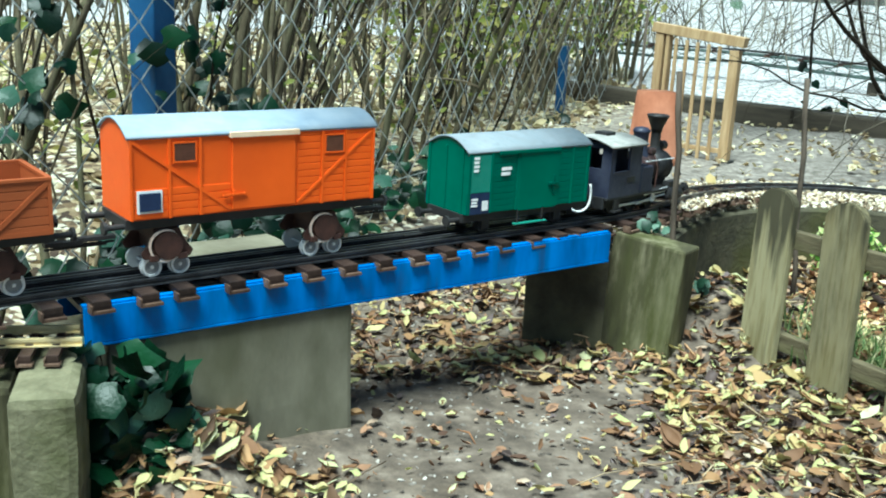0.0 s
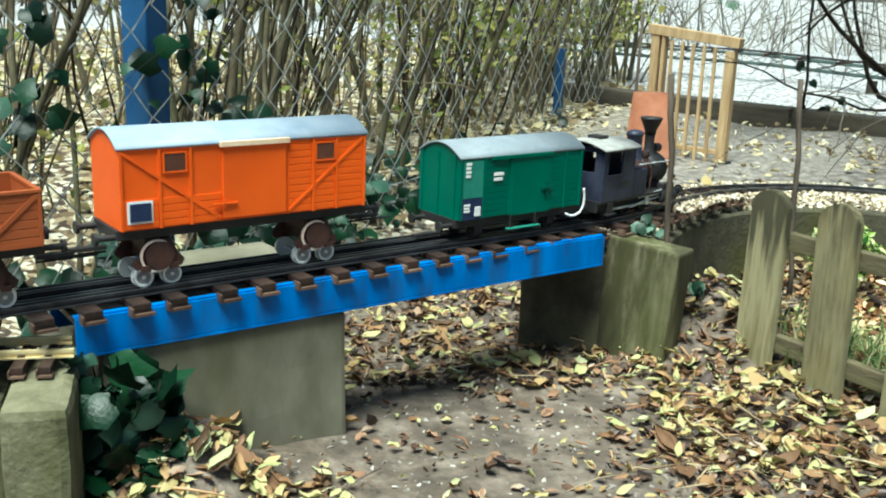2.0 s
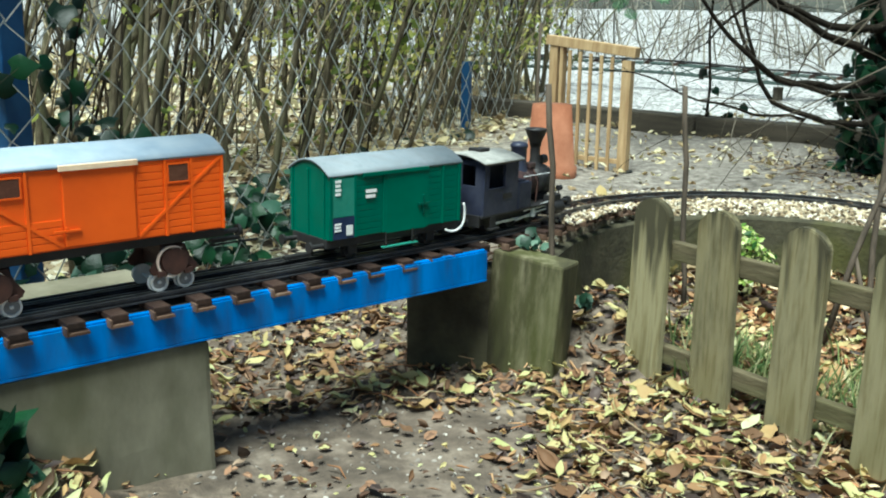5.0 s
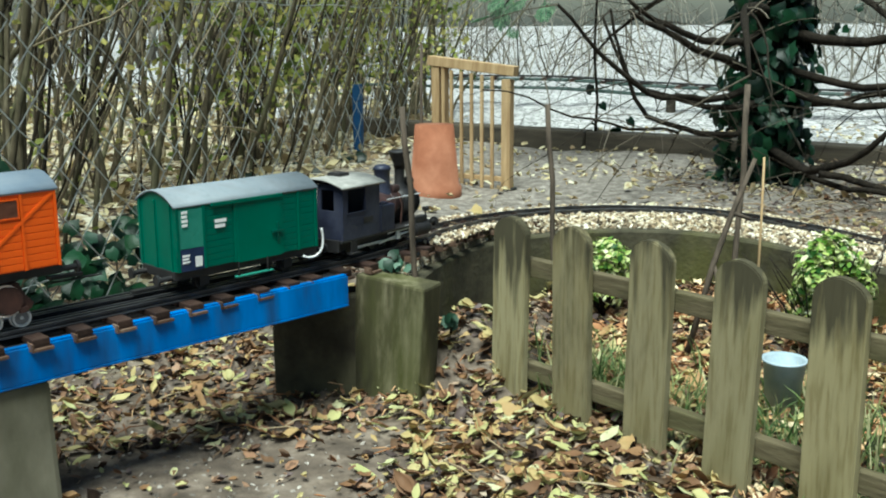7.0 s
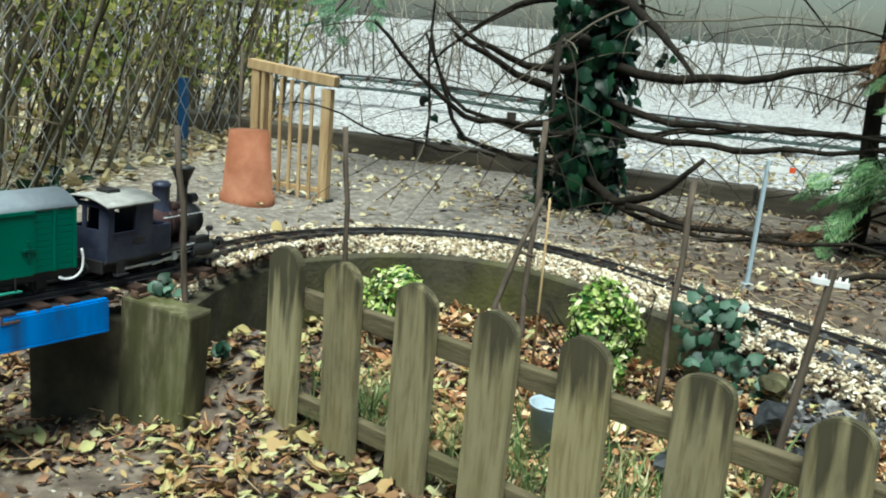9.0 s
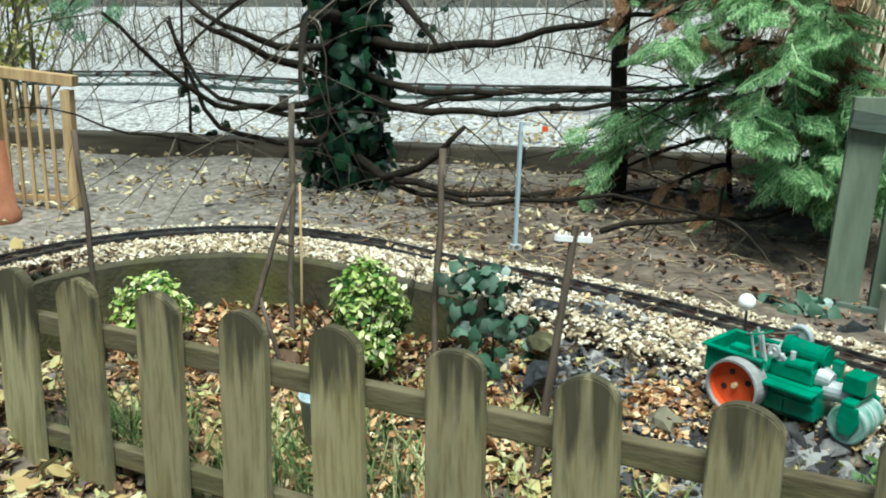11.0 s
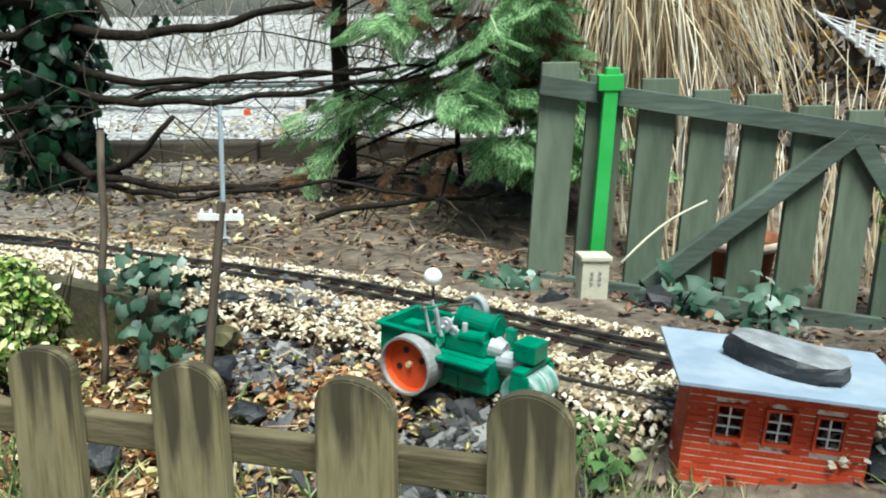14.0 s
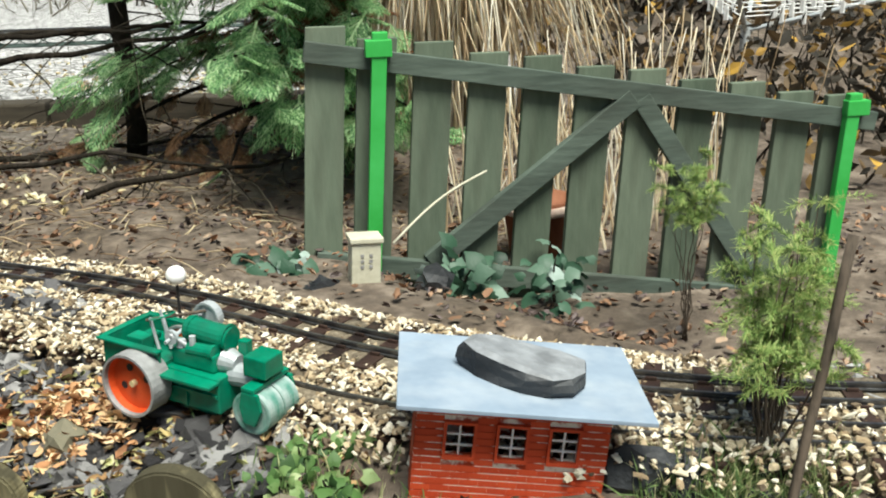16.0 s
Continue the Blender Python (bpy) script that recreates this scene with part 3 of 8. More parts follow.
def rail_mesh(pts, off, mat, parent, i0=0, i1=None, width=0.0042, height=0.009):
    vs, fs = [], []
    seq = list(range(i0, len(pts) if i1 is None else i1, 2))
    prof = [(-0.5, 0), (0.5, 0), (0.5, -0.35), (0.2, -0.45), (0.2, -0.8), (0.9, -0.85), (0.9, -1), (-0.9, -1), (-0.9, -0.85), (-0.2, -0.8), (-0.2, -0.45), (-0.5, -0.35)]
    n = len(prof)
    for i in seq:
        d = heading(pts, i)
        side = Vector((-d.y, d.x, 0)).normalized()
        c = pts[i] + side * off
        vs += [c + side * (a * width) + Vector((0, 0, b * height)) for a, b in prof]
    for k in range(len(seq) - 1):
        fs += [(k * n + j, k * n + (j + 1) % n, (k + 1) * n + (j + 1) % n, (k + 1) * n + j) for j in range(n)]
    fs += [tuple(range(n)), tuple((len(seq) - 1) * n + j for j in range(n))[::-1]]
    return data_part("rail", vs, fs, mat, parent, smooth=False)


M_RUST = material("rusty_bracket", [(0.3, (0.05, 0.03, 0.022)), (0.6, (0.16, 0.10, 0.07)), (0.8, (0.34, 0.27, 0.21))], 60, 0.55, metal=0.3, vary=0.3)


def sleeper_mesh(name="sleeper", length=0.136, width=0.023, height=0.0085):
    bm = boxes((-width / 2, width / 2, -length / 2, length / 2, -height, 0), bevel=0.0012)
    for y in (-0.0225, 0.0225):
        for s in (-0.007, 0.007):
            box(bm, -width * 0.3, width * 0.3, y + s - 0.002, y + s + 0.002, 0, 0.004)
    for y in (-length / 2 + 0.006, length / 2 - 0.006):
        box(bm, -width * 0.48, width * 0.48, y - 0.0055, y + 0.0055, -height - 0.003, -height + 0.001)
    n = len(bm.faces)
    for s in (-1, 1):
        y = s * (length / 2 - 0.003)
        box(bm, -width * 0.62, width * 0.62, y - 0.008, y + 0.008, -height - 0.0065, -height - 0.0032)
        box(bm, -width * 0.62, -width * 0.52, y - 0.008, y + 0.008, -height - 0.0032, -height * 0.5)
    me = mesh_of(name, bm, M_SLEEPER)
    me.materials.append(M_RUST)
    for p in me.polygons[n:]:
        p.material_index = 1
    return me


SLEEPER = sleeper_mesh()
M_CHECK = material("black_check_rail", [(0.3, (0.018, 0.018, 0.020)), (0.7, (0.06, 0.06, 0.065))], 30, 0.35, metal=0.4)


def lay_track(name, pts, label, rail_mat, spacing=0.057, i0=0, i1=None):
    root = empty(name)
    tagged(root, label, "railway track", kind="structure")
    for off in (-0.0225, 0.0225):
        rail_mesh(pts, off, rail_mat, root, i0, i1)
    acc = 0.0
    last = pts[i0]
    for i in range(i0, len(pts) if i1 is None else i1):
        acc += (pts[i] - last).length
        last = pts[i]
        if acc >= spacing:
            acc -= spacing
            ob = new("sleeper", SLEEPER)
            ob.parent = root
            d = heading(pts, i)
            ob.matrix_world = Matrix.Translation(pts[i] - Vector((0, 0, 0.009))) @ Matrix.Rotation(math.atan2(d.y, d.x), 4, "Z")
    return root


lay_track("main_track", MAIN_PTS, "dark narrow-gauge garden railway track curving over a blue bridge", M_RAIL)
lay_track("siding_track", SIDING_PTS, "dark garden railway siding half sunk in pale ballast", M_RAIL)


def on_main(s0):
    """The pose of something that stands on the rails s0 metres along the bridge from its west end."""
    start = Vector((-0.366, 1.222, 0.178))
    acc, i0 = 0.0, min(range(len(MAIN_PTS)), key=lambda i: (MAIN_PTS[i] - start).length)
    i = i0
    if s0 >= 0:
        while acc < s0:
            acc += (MAIN_PTS[i + 1] - MAIN_PTS[i]).length
            i += 1
    else:
        while acc < -s0:
            acc += (MAIN_PTS[i] - MAIN_PTS[i - 1]).length
            i -= 1
    d = heading(MAIN_PTS, i)
    return MAIN_PTS[i], math.atan2(d.y, d.x)


BRIDGE_ENDS = [min(range(len(MAIN_PTS)), key=lambda i: abs(MAIN_PTS[i].x - x)) for x in (-0.95, 0.40)]
for off in (-0.0350, -0.0125, 0.0125, 0.0350):
    check = rail_mesh(MAIN_PTS, off, M_CHECK, bpy.data.objects["main_track"], *BRIDGE_ENDS, width=0.0048, height=0.0088)
    check.name = "check_rail"


# ---- bridge girder and piers ----
BR = Matrix.Translation((-0.408, 1.124, 0)) @ Matrix.Rotation(radians(35.2), 4, "Z")
girder = empty("bridge_girder", BR)
tagged(girder, "blue painted steel bridge girder with rusty streaks", "bridge", kind="structure")
part("web", boxes((0, 0.866, 0.0, 0.003, 0.112, 0.158), bevel=0.0008), M_BLUE, girder)
part("web", boxes((0, 0.866, 0.114, 0.12, 0.112, 0.158), bevel=0.0008), M_BLUE, girder)
part("deck", boxes((0, 0.866, 0.0062, 0.1138, 0.150, 0.1575)), M_BLACK, girder, "dark deck plate")
part("upper_flange", boxes((0, 0.866, 0.0032, 0.012, 0.1582, 0.1602)), M_BLUE, girder)
part("lower_flange", boxes((0, 0.866, -0.0006, 0.016, 0.108, 0.1115), bevel=0.0006), M_BLUE, girder)


def worn_block(specs, bevel=0.008, cuts=3, amount=0.003, seed=1):
    bm = boxes(*specs, bevel=bevel)
    bmesh.ops.subdivide_edges(bm, edges=[e for e in bm.edges if e.calc_length() > 0.04], cuts=cuts, use_grid_fill=True)
    for v in bm.verts:
        v.co += Vector(noise.noise_vector(v.co * 14 + Vector((seed, 0, 0)))) * amount
    return bm


ABUT = Matrix.Translation((0.420, 1.596, 0)) @ Matrix.Rotation(radians(-41), 4, "Z")
pier = part("bridge_pier", worn_block([(0.03, 0.375, 0.006, 0.34, -0.16, 0.106)], seed=3), M_CONCRETE)
pier.matrix_world = BR
tagged(pier, "grey concrete slab pier under the blue bridge", "pier", group="bridge piers", kind="structure")
pier = part("bridge_pier", worn_block([(-0.137, 0.0, 0.0, 0.056, -0.30, 0.0)], bevel=0.005, seed=5), M_MOSSY)
pier.matrix_world = ABUT @ Matrix.Translation((0, 0, 0.137)) @ Matrix.Rotation(radians(4), 4, "Y")
tagged(pier, "mossy concrete abutment carrying the bridge end", "pier", group="bridge piers", kind="structure")
# This block's dark colour holds the bridge's shade.
pier = part("bridge_pier", worn_block([(-0.150, 0.0, 0.0, 0.070, -0.16, 0.106)], bevel=0.005, seed=6), M_SHADECONCRETE)
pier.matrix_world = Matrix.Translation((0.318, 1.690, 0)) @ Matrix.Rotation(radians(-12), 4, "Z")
tagged(pier, "concrete block under the bridge end, painted dark as if in shade", "pier", group="bridge piers", kind="structure")
pier = part("bridge_pier", worn_block([(-0.026, 0.046, -0.075, 0.10, -0.16, 0.103)], bevel=0.012, seed=9), M_POSTCONCRETE)
pier.matrix_world = Matrix.Translation((-0.435, 1.055, 0)) @ Matrix.Rotation(radians(14), 4, "Z")
tagged(pier, "chipped concrete post beside the bridge end", "pier", group="bridge piers", kind="structure")
pier = part("bridge_pier", worn_block([(-0.16, -0.032, 0.0, 0.16, -0.16, 0.088)], bevel=0.01, seed=12), M_MOSSY)
pier.matrix_world = Matrix.Translation((-0.435, 1.055, 0)) @ Matrix.Rotation(radians(14), 4, "Z")
tagged(pier, "dark mossy concrete block beside the bridge end", "pier", group="bridge piers", kind="structure")

pier = part("bridge_pier", worn_block([(0.19, 0.368, 0.142, 0.275, 0.08, 0.149)], bevel=0.006, seed=14), M_CONCRETE)
pier.matrix_world = BR
tagged(pier, "pale concrete slab behind the bridge track", "pier", group="bridge piers", kind="structure")

# short stub of brass track on the left pier
stub = empty("stub_track", Matrix.Translation((-0.425, 1.125, 0.128)) @ Matrix.Rotation(radians(11), 4, "Z"))
tagged(stub, "short stub of bright brass track on sleepers", "railway track", kind="structure")
for off in (-0.0225, 0.0225):
    part("rail", boxes((-0.5, 0.012 - off * 0.2, off - 0.0026, off + 0.0026, -0.0032, 0.0008), (-0.5, 0.012 - off * 0.2, off - 0.001, off + 0.001, -0.0075, -0.003), (-0.5, 0.012 - off * 0.2, off - 0.0045, off + 0.0045, -0.0092, -0.0074), bevel=0.0004), M_BRASS, stub)
for k in range(9):
    ob = new("sleeper", SLEEPER)
    ob.parent = stub
    ob.location = (-0.012 - k * 0.03, 0, -0.009)
    ob.scale = (0.62, 0.8, 0.8)

# ---- retaining wall inside the loop ----
WALL = [(0.41, 1.70), (0.455, 1.80), (0.505, 1.89), (0.58, 1.99), (0.70, 2.075), (0.85, 2.11), (1.0, 2.085), (1.12, 1.99), (1.21, 1.83), (1.27, 1.66), (1.32, 1.54)]


def wall_strip(ctrl, z0, z1, thick):
    pts = curve_points([(x, y, 0) for x, y in ctrl], 0.03)
    vs, fs = [], []
    for i, p in enumerate(pts):
        d = heading(pts, i)
        n = Vector((-d.y, d.x, 0)) * thick
        w = 0.003 * noise.noise(p * 9)
        vs += [p + Vector((0, 0, z0)), p + Vector((0, 0, z1 + w - 0.004)), p + n * 0.15 + Vector((0, 0, z1 + w)), p + n + Vector((0, 0, z1 + w)), p + n + Vector((0, 0, z0))]
    for i in range(len(pts) - 1):
        for k in range(4):
            a = i * 5 + k
            fs.append((a, a + 5, a + 6, a + 1))
    fs += [(0, 1, 2, 3, 4), tuple(len(vs) - 5 + k for k in (4, 3, 2, 1, 0))]
    return vs, fs


wall = data_part("retaining_wall", *wall_strip(WALL, -0.15, 0.112, 0.03), M_WALL, smooth=False)
tagged(wall, "low curved concrete edging holding the ballast", "wall", kind="structure")

# ---- ballast bed ----


def bed(pts, half, name, label, i0=0, drop=0.014):
    vs, fs = [], []
    seq = list(range(i0, len(pts), 3))
    offs = [-half * 0.75 - 0.01, -half * 0.75, -half * 0.5, 0, half * 0.5, half, half + 0.03]
    for i in seq:
        d = heading(pts, i)
        side = Vector((-d.y, d.x, 0)).normalized()
        for k, o in enumerate(offs):
            p = pts[i] + side * o
            z = pts[i].z - drop + 0.004 * noise.noise(Vector((p.x, p.y, 0)) * 30)
            if k in (0, 6):
                z -= 0.06
            vs.append((p.x, p.y, z))
    for i in range(len(seq) - 1):
        for k in range(6):
            a = i * 7 + k
            fs.append((a, a + 7, a + 8, a + 1))
    ob = data_part(name, vs, fs, M_GRITBED)
    tagged(ob, label, "ballast", kind="structure")


M_GRITBED = material("ballast_grit", [(0.3, (0.09, 0.072, 0.05)), (0.6, (0.26, 0.215, 0.15)), (0.8, (0.46, 0.41, 0.31))], 90, 0.95, bump=0.9, bump_dist=0.006)
I_BED = min(range(len(MAIN_PTS)), key=lambda i: abs(MAIN_PTS[i].x - 0.43) + abs(MAIN_PTS[i].y - 1.90))
bed(MAIN_PTS, 0.06, "ballast_bed", "pale stony ballast under the garden track", I_BED, 0.0115)


def shoulder(u, k):
    """A point of the ballast slope between the low wall's top (u = 0) and the track (u = 1)."""
    p = EDGE[k]
    d = heading(EDGE, k)
    p = Vector((p.x - d.y * 0.026, p.y + d.x * 0.026, 0.1125))
    q = min(MAIN_PTS[I_BED - 4:], key=lambda v: (v.xy - p.xy).length)
    q = q + (p - q).normalized() * 0.046
    q.z += 0.002
    return p.lerp(q, u) + Vector((0, 0, 0.010 * math.sin(math.pi * u)))


EDGE = curve_points([(x, y, 0) for x, y in WALL], 0.03)
sh_v, sh_f = [], []
for k in range(len(EDGE)):
    for j in range(6):
        p = shoulder(j / 5, k)
        p.z += 0.003 * noise.noise(p * 25) - 0.004
        sh_v.append(p)
for k in range(len(EDGE) - 1):
    for j in range(5):
        sh_f.append((k * 6 + j, k * 6 + j + 6, k * 6 + j + 7, k * 6 + j + 1))
tagged(data_part("ballast_shoulder", sh_v, sh_f, M_GRITBED), "stony slope between the curved edging and the track", "ballast", kind="structure")
bed(SIDING_PTS, 0.05, "siding_bed", "pale stony ballast under the siding", 0, 0.006)


# ---- the train ----
def strap(x0, z0, x1, z1, y, w=0.005, t=0.002):
    """A flat diagonal strap on a side wall."""
    d = Vector((x1 - x0, 0, z1 - z0))
    bm = boxes((-d.length / 2, d.length / 2, -t / 2, t / 2, -w / 2, w / 2))
    bmesh.ops.transform(bm, matrix=Matrix.Translation(((x0 + x1) / 2, y, (z0 + z1) / 2)) @ Matrix.Rotation(-math.atan2(d.z, d.x), 4, "Y"), verts=bm.verts)
    return bm


M_DISH = material("grimy_wheel_dish", [(0.3, (0.12, 0.12, 0.125)), (0.7, (0.28, 0.28, 0.285))], 40, 0.5, metal=0.3)


def wheel_mesh(r, t, mat, rim=True):
    prof = [(0.0005, t * 0.55), (r * 0.16, t * 0.55), (r * 0.2, t * 0.3), (r * 0.74, t * 0.25), (r * 0.78, t * 0.5), (r, t * 0.5), (r, -t * 0.3)]
    prof += [(r * 1.14, -t * 0.32), (r * 1.14, -t * 0.5), (0.0005, -t * 0.5)]
    bm = lathe(prof, 24)
    bmesh.ops.rotate(bm, matrix=Matrix.Rotation(radians(90), 3, "X"), verts=bm.verts)
    return mesh_of("wheel", bm, mat)


WHEEL = wheel_mesh(0.0125, 0.009, M_STEEL)
WHEEL.materials.append(M_DISH)
for p in WHEEL.polygons[48:72]:
    p.material_index = 1
WHEEL_DARK = wheel_mesh(0.0125, 0.009, M_BLACK)


def put_wheels(parent, xs, z, mesh=None):
    for x in xs:
        for y, a in ((-0.0265, 0), (0.0265, 180)):
            w = new("wheel", mesh or WHEEL)
            w.parent = parent
            w.matrix_local = Matrix.Translation((x, y, z)) @ Matrix.Rotation(radians(a), 4, "Z")
        part("axle", cyls(((x, -0.024, z), (x, 0.024, z), 0.002), seg=8), M_STEEL, parent)


def ywheel_ring(r0, r1, t):
    bm = lathe([(r0, t / 2), (r1, t / 2), (r1, -t / 2), (r0, -t / 2), (r0, t / 2)], 24)
    bmesh.ops.rotate(bm, matrix=Matrix.Rotation(radians(90), 3, "X"), verts=bm.verts)
    return bm


def bogie(parent, x, top):
    b = empty("bogie")
    b.parent = parent
    b.location = (x, 0, 0)
    bm = bmesh.new()
    for y in (-0.036, 0.032):
        o = extruded([(-0.030, 0.024), (0.030, 0.024), (0.034, 0.032), (0.024, 0.044), (0.016, 0.062), (-0.016, 0.062), (-0.024, 0.044), (-0.034, 0.032)], 0.004, 0.0006)
        bmesh.ops.translate(o, vec=(0, y + 0.002, 0), verts=o.verts)
        me = bpy.data.meshes.new("tmp")
        o.to_mesh(me)
        o.free()
        bm.from_mesh(me)
        bpy.data.meshes.remove(me)
    box(bm, -0.012, 0.012, -0.036, 0.036, 0.030, 0.046)
    for xx in (-0.0185, 0.0185):
        for y in (-0.041, 0.036):
            box(bm, xx - 0.006, xx + 0.006, y, y + 0.005, 0.022, 0.030, bevel=0.001)
    part("frame", bm, M_BOGIE, b)
    part("bolster", boxes((-0.016, 0.016, -0.03, 0.03, 0.046, top), bevel=0.001), M_BOGIE, b)
    piv = part("side_disc", cyls(((0, -0.0375, 0.041), (0, -0.0415, 0.041), 0.0185), seg=24), M_BOGIE, b)
    ring = ywheel_ring(0.0188, 0.0212, 0.0035)
    part("disc_rim", ring, M_MORTAR, piv, "pale rim").location = (-0.004, -0.0385, 0.041)
    put_wheels(b, (-0.0185, 0.0185), 0.0125, WHEEL)
    return b


def buffers(parent, x, z, d, mat=None):
    for y in (-0.036, 0.036):
        part("buffer", cyls(((x, y, z), (x + d * 0.022, y, z), 0.004), ((x + d * 0.022, y, z), (x + d * 0.026, y, z), 0.0085)), mat or M_BLACK, parent)
    part("coupling", boxes((min(x, x + d * 0.045), max(x, x + d * 0.045), -0.006, 0.006, z - 0.022, z - 0.017)), M_BLACK, parent)
    part("drawbar", cyls(((x, 0, z - 0.026), (x + d * 0.075, 0, z - 0.026), 0.0016), seg=6), M_BLACK, parent)


def arched_roof(l, w, z, rise, over=0.006, t=0.003, seg=14):
    bm = bmesh.new()
    ws = w / 2 + over
    ring = []
    for k in range(seg + 1):
        a = -1 + 2 * k / seg
        ring.append((a * ws, z + rise * (1 - a * a)))
    for side in (0, 1):
        ring2 = ring if side == 0 else [(y * 0.985, zz - t) for y, zz in ring]
        for x in (-over, l + over):
            for y, zz in ring2:
                bm.verts.new((x, y, zz))
    bm.verts.ensure_lookup_table()
    n = seg + 1
    v = bm.verts
    for k in range(seg):
        bm.faces.new((v[k], v[k + 1], v[n + k + 1], v[n + k]))
        bm.faces.new((v[2 * n + k], v[3 * n + k], v[3 * n + k + 1], v[2 * n + k + 1]))
        bm.faces.new((v[k], v[2 * n + k], v[2 * n + k + 1], v[k + 1]))
        bm.faces.new((v[n + k], v[n + k + 1], v[3 * n + k + 1], v[3 * n + k]))
    for k in (0, seg):
        bm.faces.new((v[k], v[n + k], v[3 * n + k], v[2 * n + k]))
    bmesh.ops.recalc_face_normals(bm, faces=bm.faces)
    return bm


def end_wall(l, w, z0, z1, rise, t=0.003):
    """Body shell: floor, four walls, with arched ends."""
    bm = bmesh.new()
    seg = 12
    ring = [(-w / 2, z0), (w / 2, z0)] + [(w / 2 - w * k / seg, z1 + rise * (1 - (1 - 2 * k / seg) ** 2)) for k in range(seg + 1)]
    a = [bm.verts.new((0, y, z)) for y, z in ring]
    b = [bm.verts.new((l, y, z)) for y, z in ring]
    bm.faces.new(a)
    bm.faces.new(b[::-1])
    n = len(ring)
    for i in range(n):
        bm.faces.new((a[i], b[i], b[(i + 1) % n], a[(i + 1) % n]))
    bmesh.ops.recalc_face_normals(bm, faces=bm.faces)
    return bm


def orange_wagon(m):
    L_, W_, Z0, Z1 = 0.345, 0.098, 0.079, 0.181
    root = empty("goods_wagon", m)
    tagged(root, "orange model goods van with pale grey-blue arched roof on the bridge", "model wagon", group="train vehicles")
    part("body", end_wall(L_, W_, Z0, Z1, 0.017), M_ORANGE, root)
    part("roof", arched_roof(L_, W_, Z1, 0.019, 0.0035), M_ROOF, root, "pale blue-grey arched roof", True)
    part("underframe", boxes((-0.004, L_ + 0.004, -W_ / 2 + 0.006, W_ / 2 - 0.006, 0.066, Z0), bevel=0.001), M_BLACK, root)
    for sgn in (-1, 1):
        y = sgn * (W_ / 2 + 0.0012)
        door = part("door", boxes((0.132, 0.222, y - 0.0018, y + 0.0018, Z0 + 0.003, Z1 - 0.004), bevel=0.0008), M_ORANGE, root)
        part("handle", boxes((0.118, 0.150, y + sgn * 0.0035 - 0.0012, y + sgn * 0.0035 + 0.0012, Z0 + 0.022, Z0 + 0.0245), (0.132, 0.135, y + sgn * 0.002 - 0.002, y + sgn * 0.002 + 0.002, Z0 + 0.018, Z0 + 0.028)), M_ORANGE, door)
        part("door_rail", boxes((0.128, 0.226, y + sgn * 0.0025 - 0.003, y + sgn * 0.0025 + 0.003, Z1 - 0.006, Z1 + 0.001), bevel=0.0006), M_CREAMRAIL, root, "cream door rail")
        for x in (0.0, 0.048, 0.088, 0.262, 0.298, L_ - 0.003):
            part("post", boxes((x, x + 0.0035, y - 0.0011, y + 0.0011, Z0, Z1)), M_ORANGE, root)
        part("brace", strap(0.004, Z1 - 0.006, 0.130, Z0 + 0.004, y, 0.004), M_ORANGE, root)
        part("brace", strap(L_ - 0.004, Z1 - 0.006, 0.226, Z0 + 0.004, y, 0.004), M_ORANGE, root)
        for x in (0.056, 0.268):
            win = part("window", boxes((x, x + 0.027, y - 0.001, y + 0.0005, Z1 - 0.032, Z1 - 0.010)), M_GLASS, root, "small dark brown window")
            part("window_frame", boxes((x - 0.002, x + 0.029, y - 0.0016, y + 0.0016, Z1 - 0.034, Z1 - 0.032), (x - 0.002, x + 0.029, y - 0.0016, y + 0.0016, Z1 - 0.010, Z1 - 0.008),
                                       (x - 0.002, x, y - 0.0016, y + 0.0016, Z1 - 0.032, Z1 - 0.010), (x + 0.027, x + 0.029, y - 0.0016, y + 0.0016, Z1 - 0.032, Z1 - 0.010)), M_ORANGE, win)
        pan = part("label_panel", boxes((0.008, 0.040, y - 0.0006, y + 0.0020, Z0 + 0.008, Z0 + 0.036)), M_WHITE, root, "white framed navy panel")
        part("panel_field", boxes((0.0110, 0.0370, y - 0.0012 + sgn * 0.0016, y + 0.0012 + sgn * 0.0016, Z0 + 0.011, Z0 + 0.033)), M_NAVY, pan)
    for k in range(11):
        zz = Z0 + 0.0015 + k * 0.0092
        for x0, x1 in ((0.004, 0.047), (0.052, 0.087), (0.092, 0.130), (0.226, 0.260), (0.266, 0.297), (0.302, L_ - 0.004)):
            for sgn in (-1, 1):
                if (x0 in (0.052, 0.266) and 6 < k < 11) or (x0 < 0.131 and k > 3):
                    continue
                y = sgn * (W_ / 2 + 0.0003)
                key = ("plank", round(x1 - x0, 4))
                if key not in PLANKS:
                    PLANKS[key] = mesh_of("plank", boxes((0, x1 - x0, -0.0008, 0.0008, 0, 0.0082), bevel=0.0005), M_ORANGE)
                ob = new("plank", PLANKS[key])
                ob.parent = root
                ob.location = (x0, y, zz)
    for x in (0.051, 0.277):
        bogie(root, x, 0.067)
    buffers(root, -0.004, 0.070, -1)
    buffers(root, L_ + 0.004, 0.070, 1)
    return root


PLANKS = {}
M_CREAMRAIL = material("cream_orange_strip", [(0.3, (0.62, 0.42, 0.27)), (0.7, (0.78, 0.60, 0.42))], 30, 0.5)


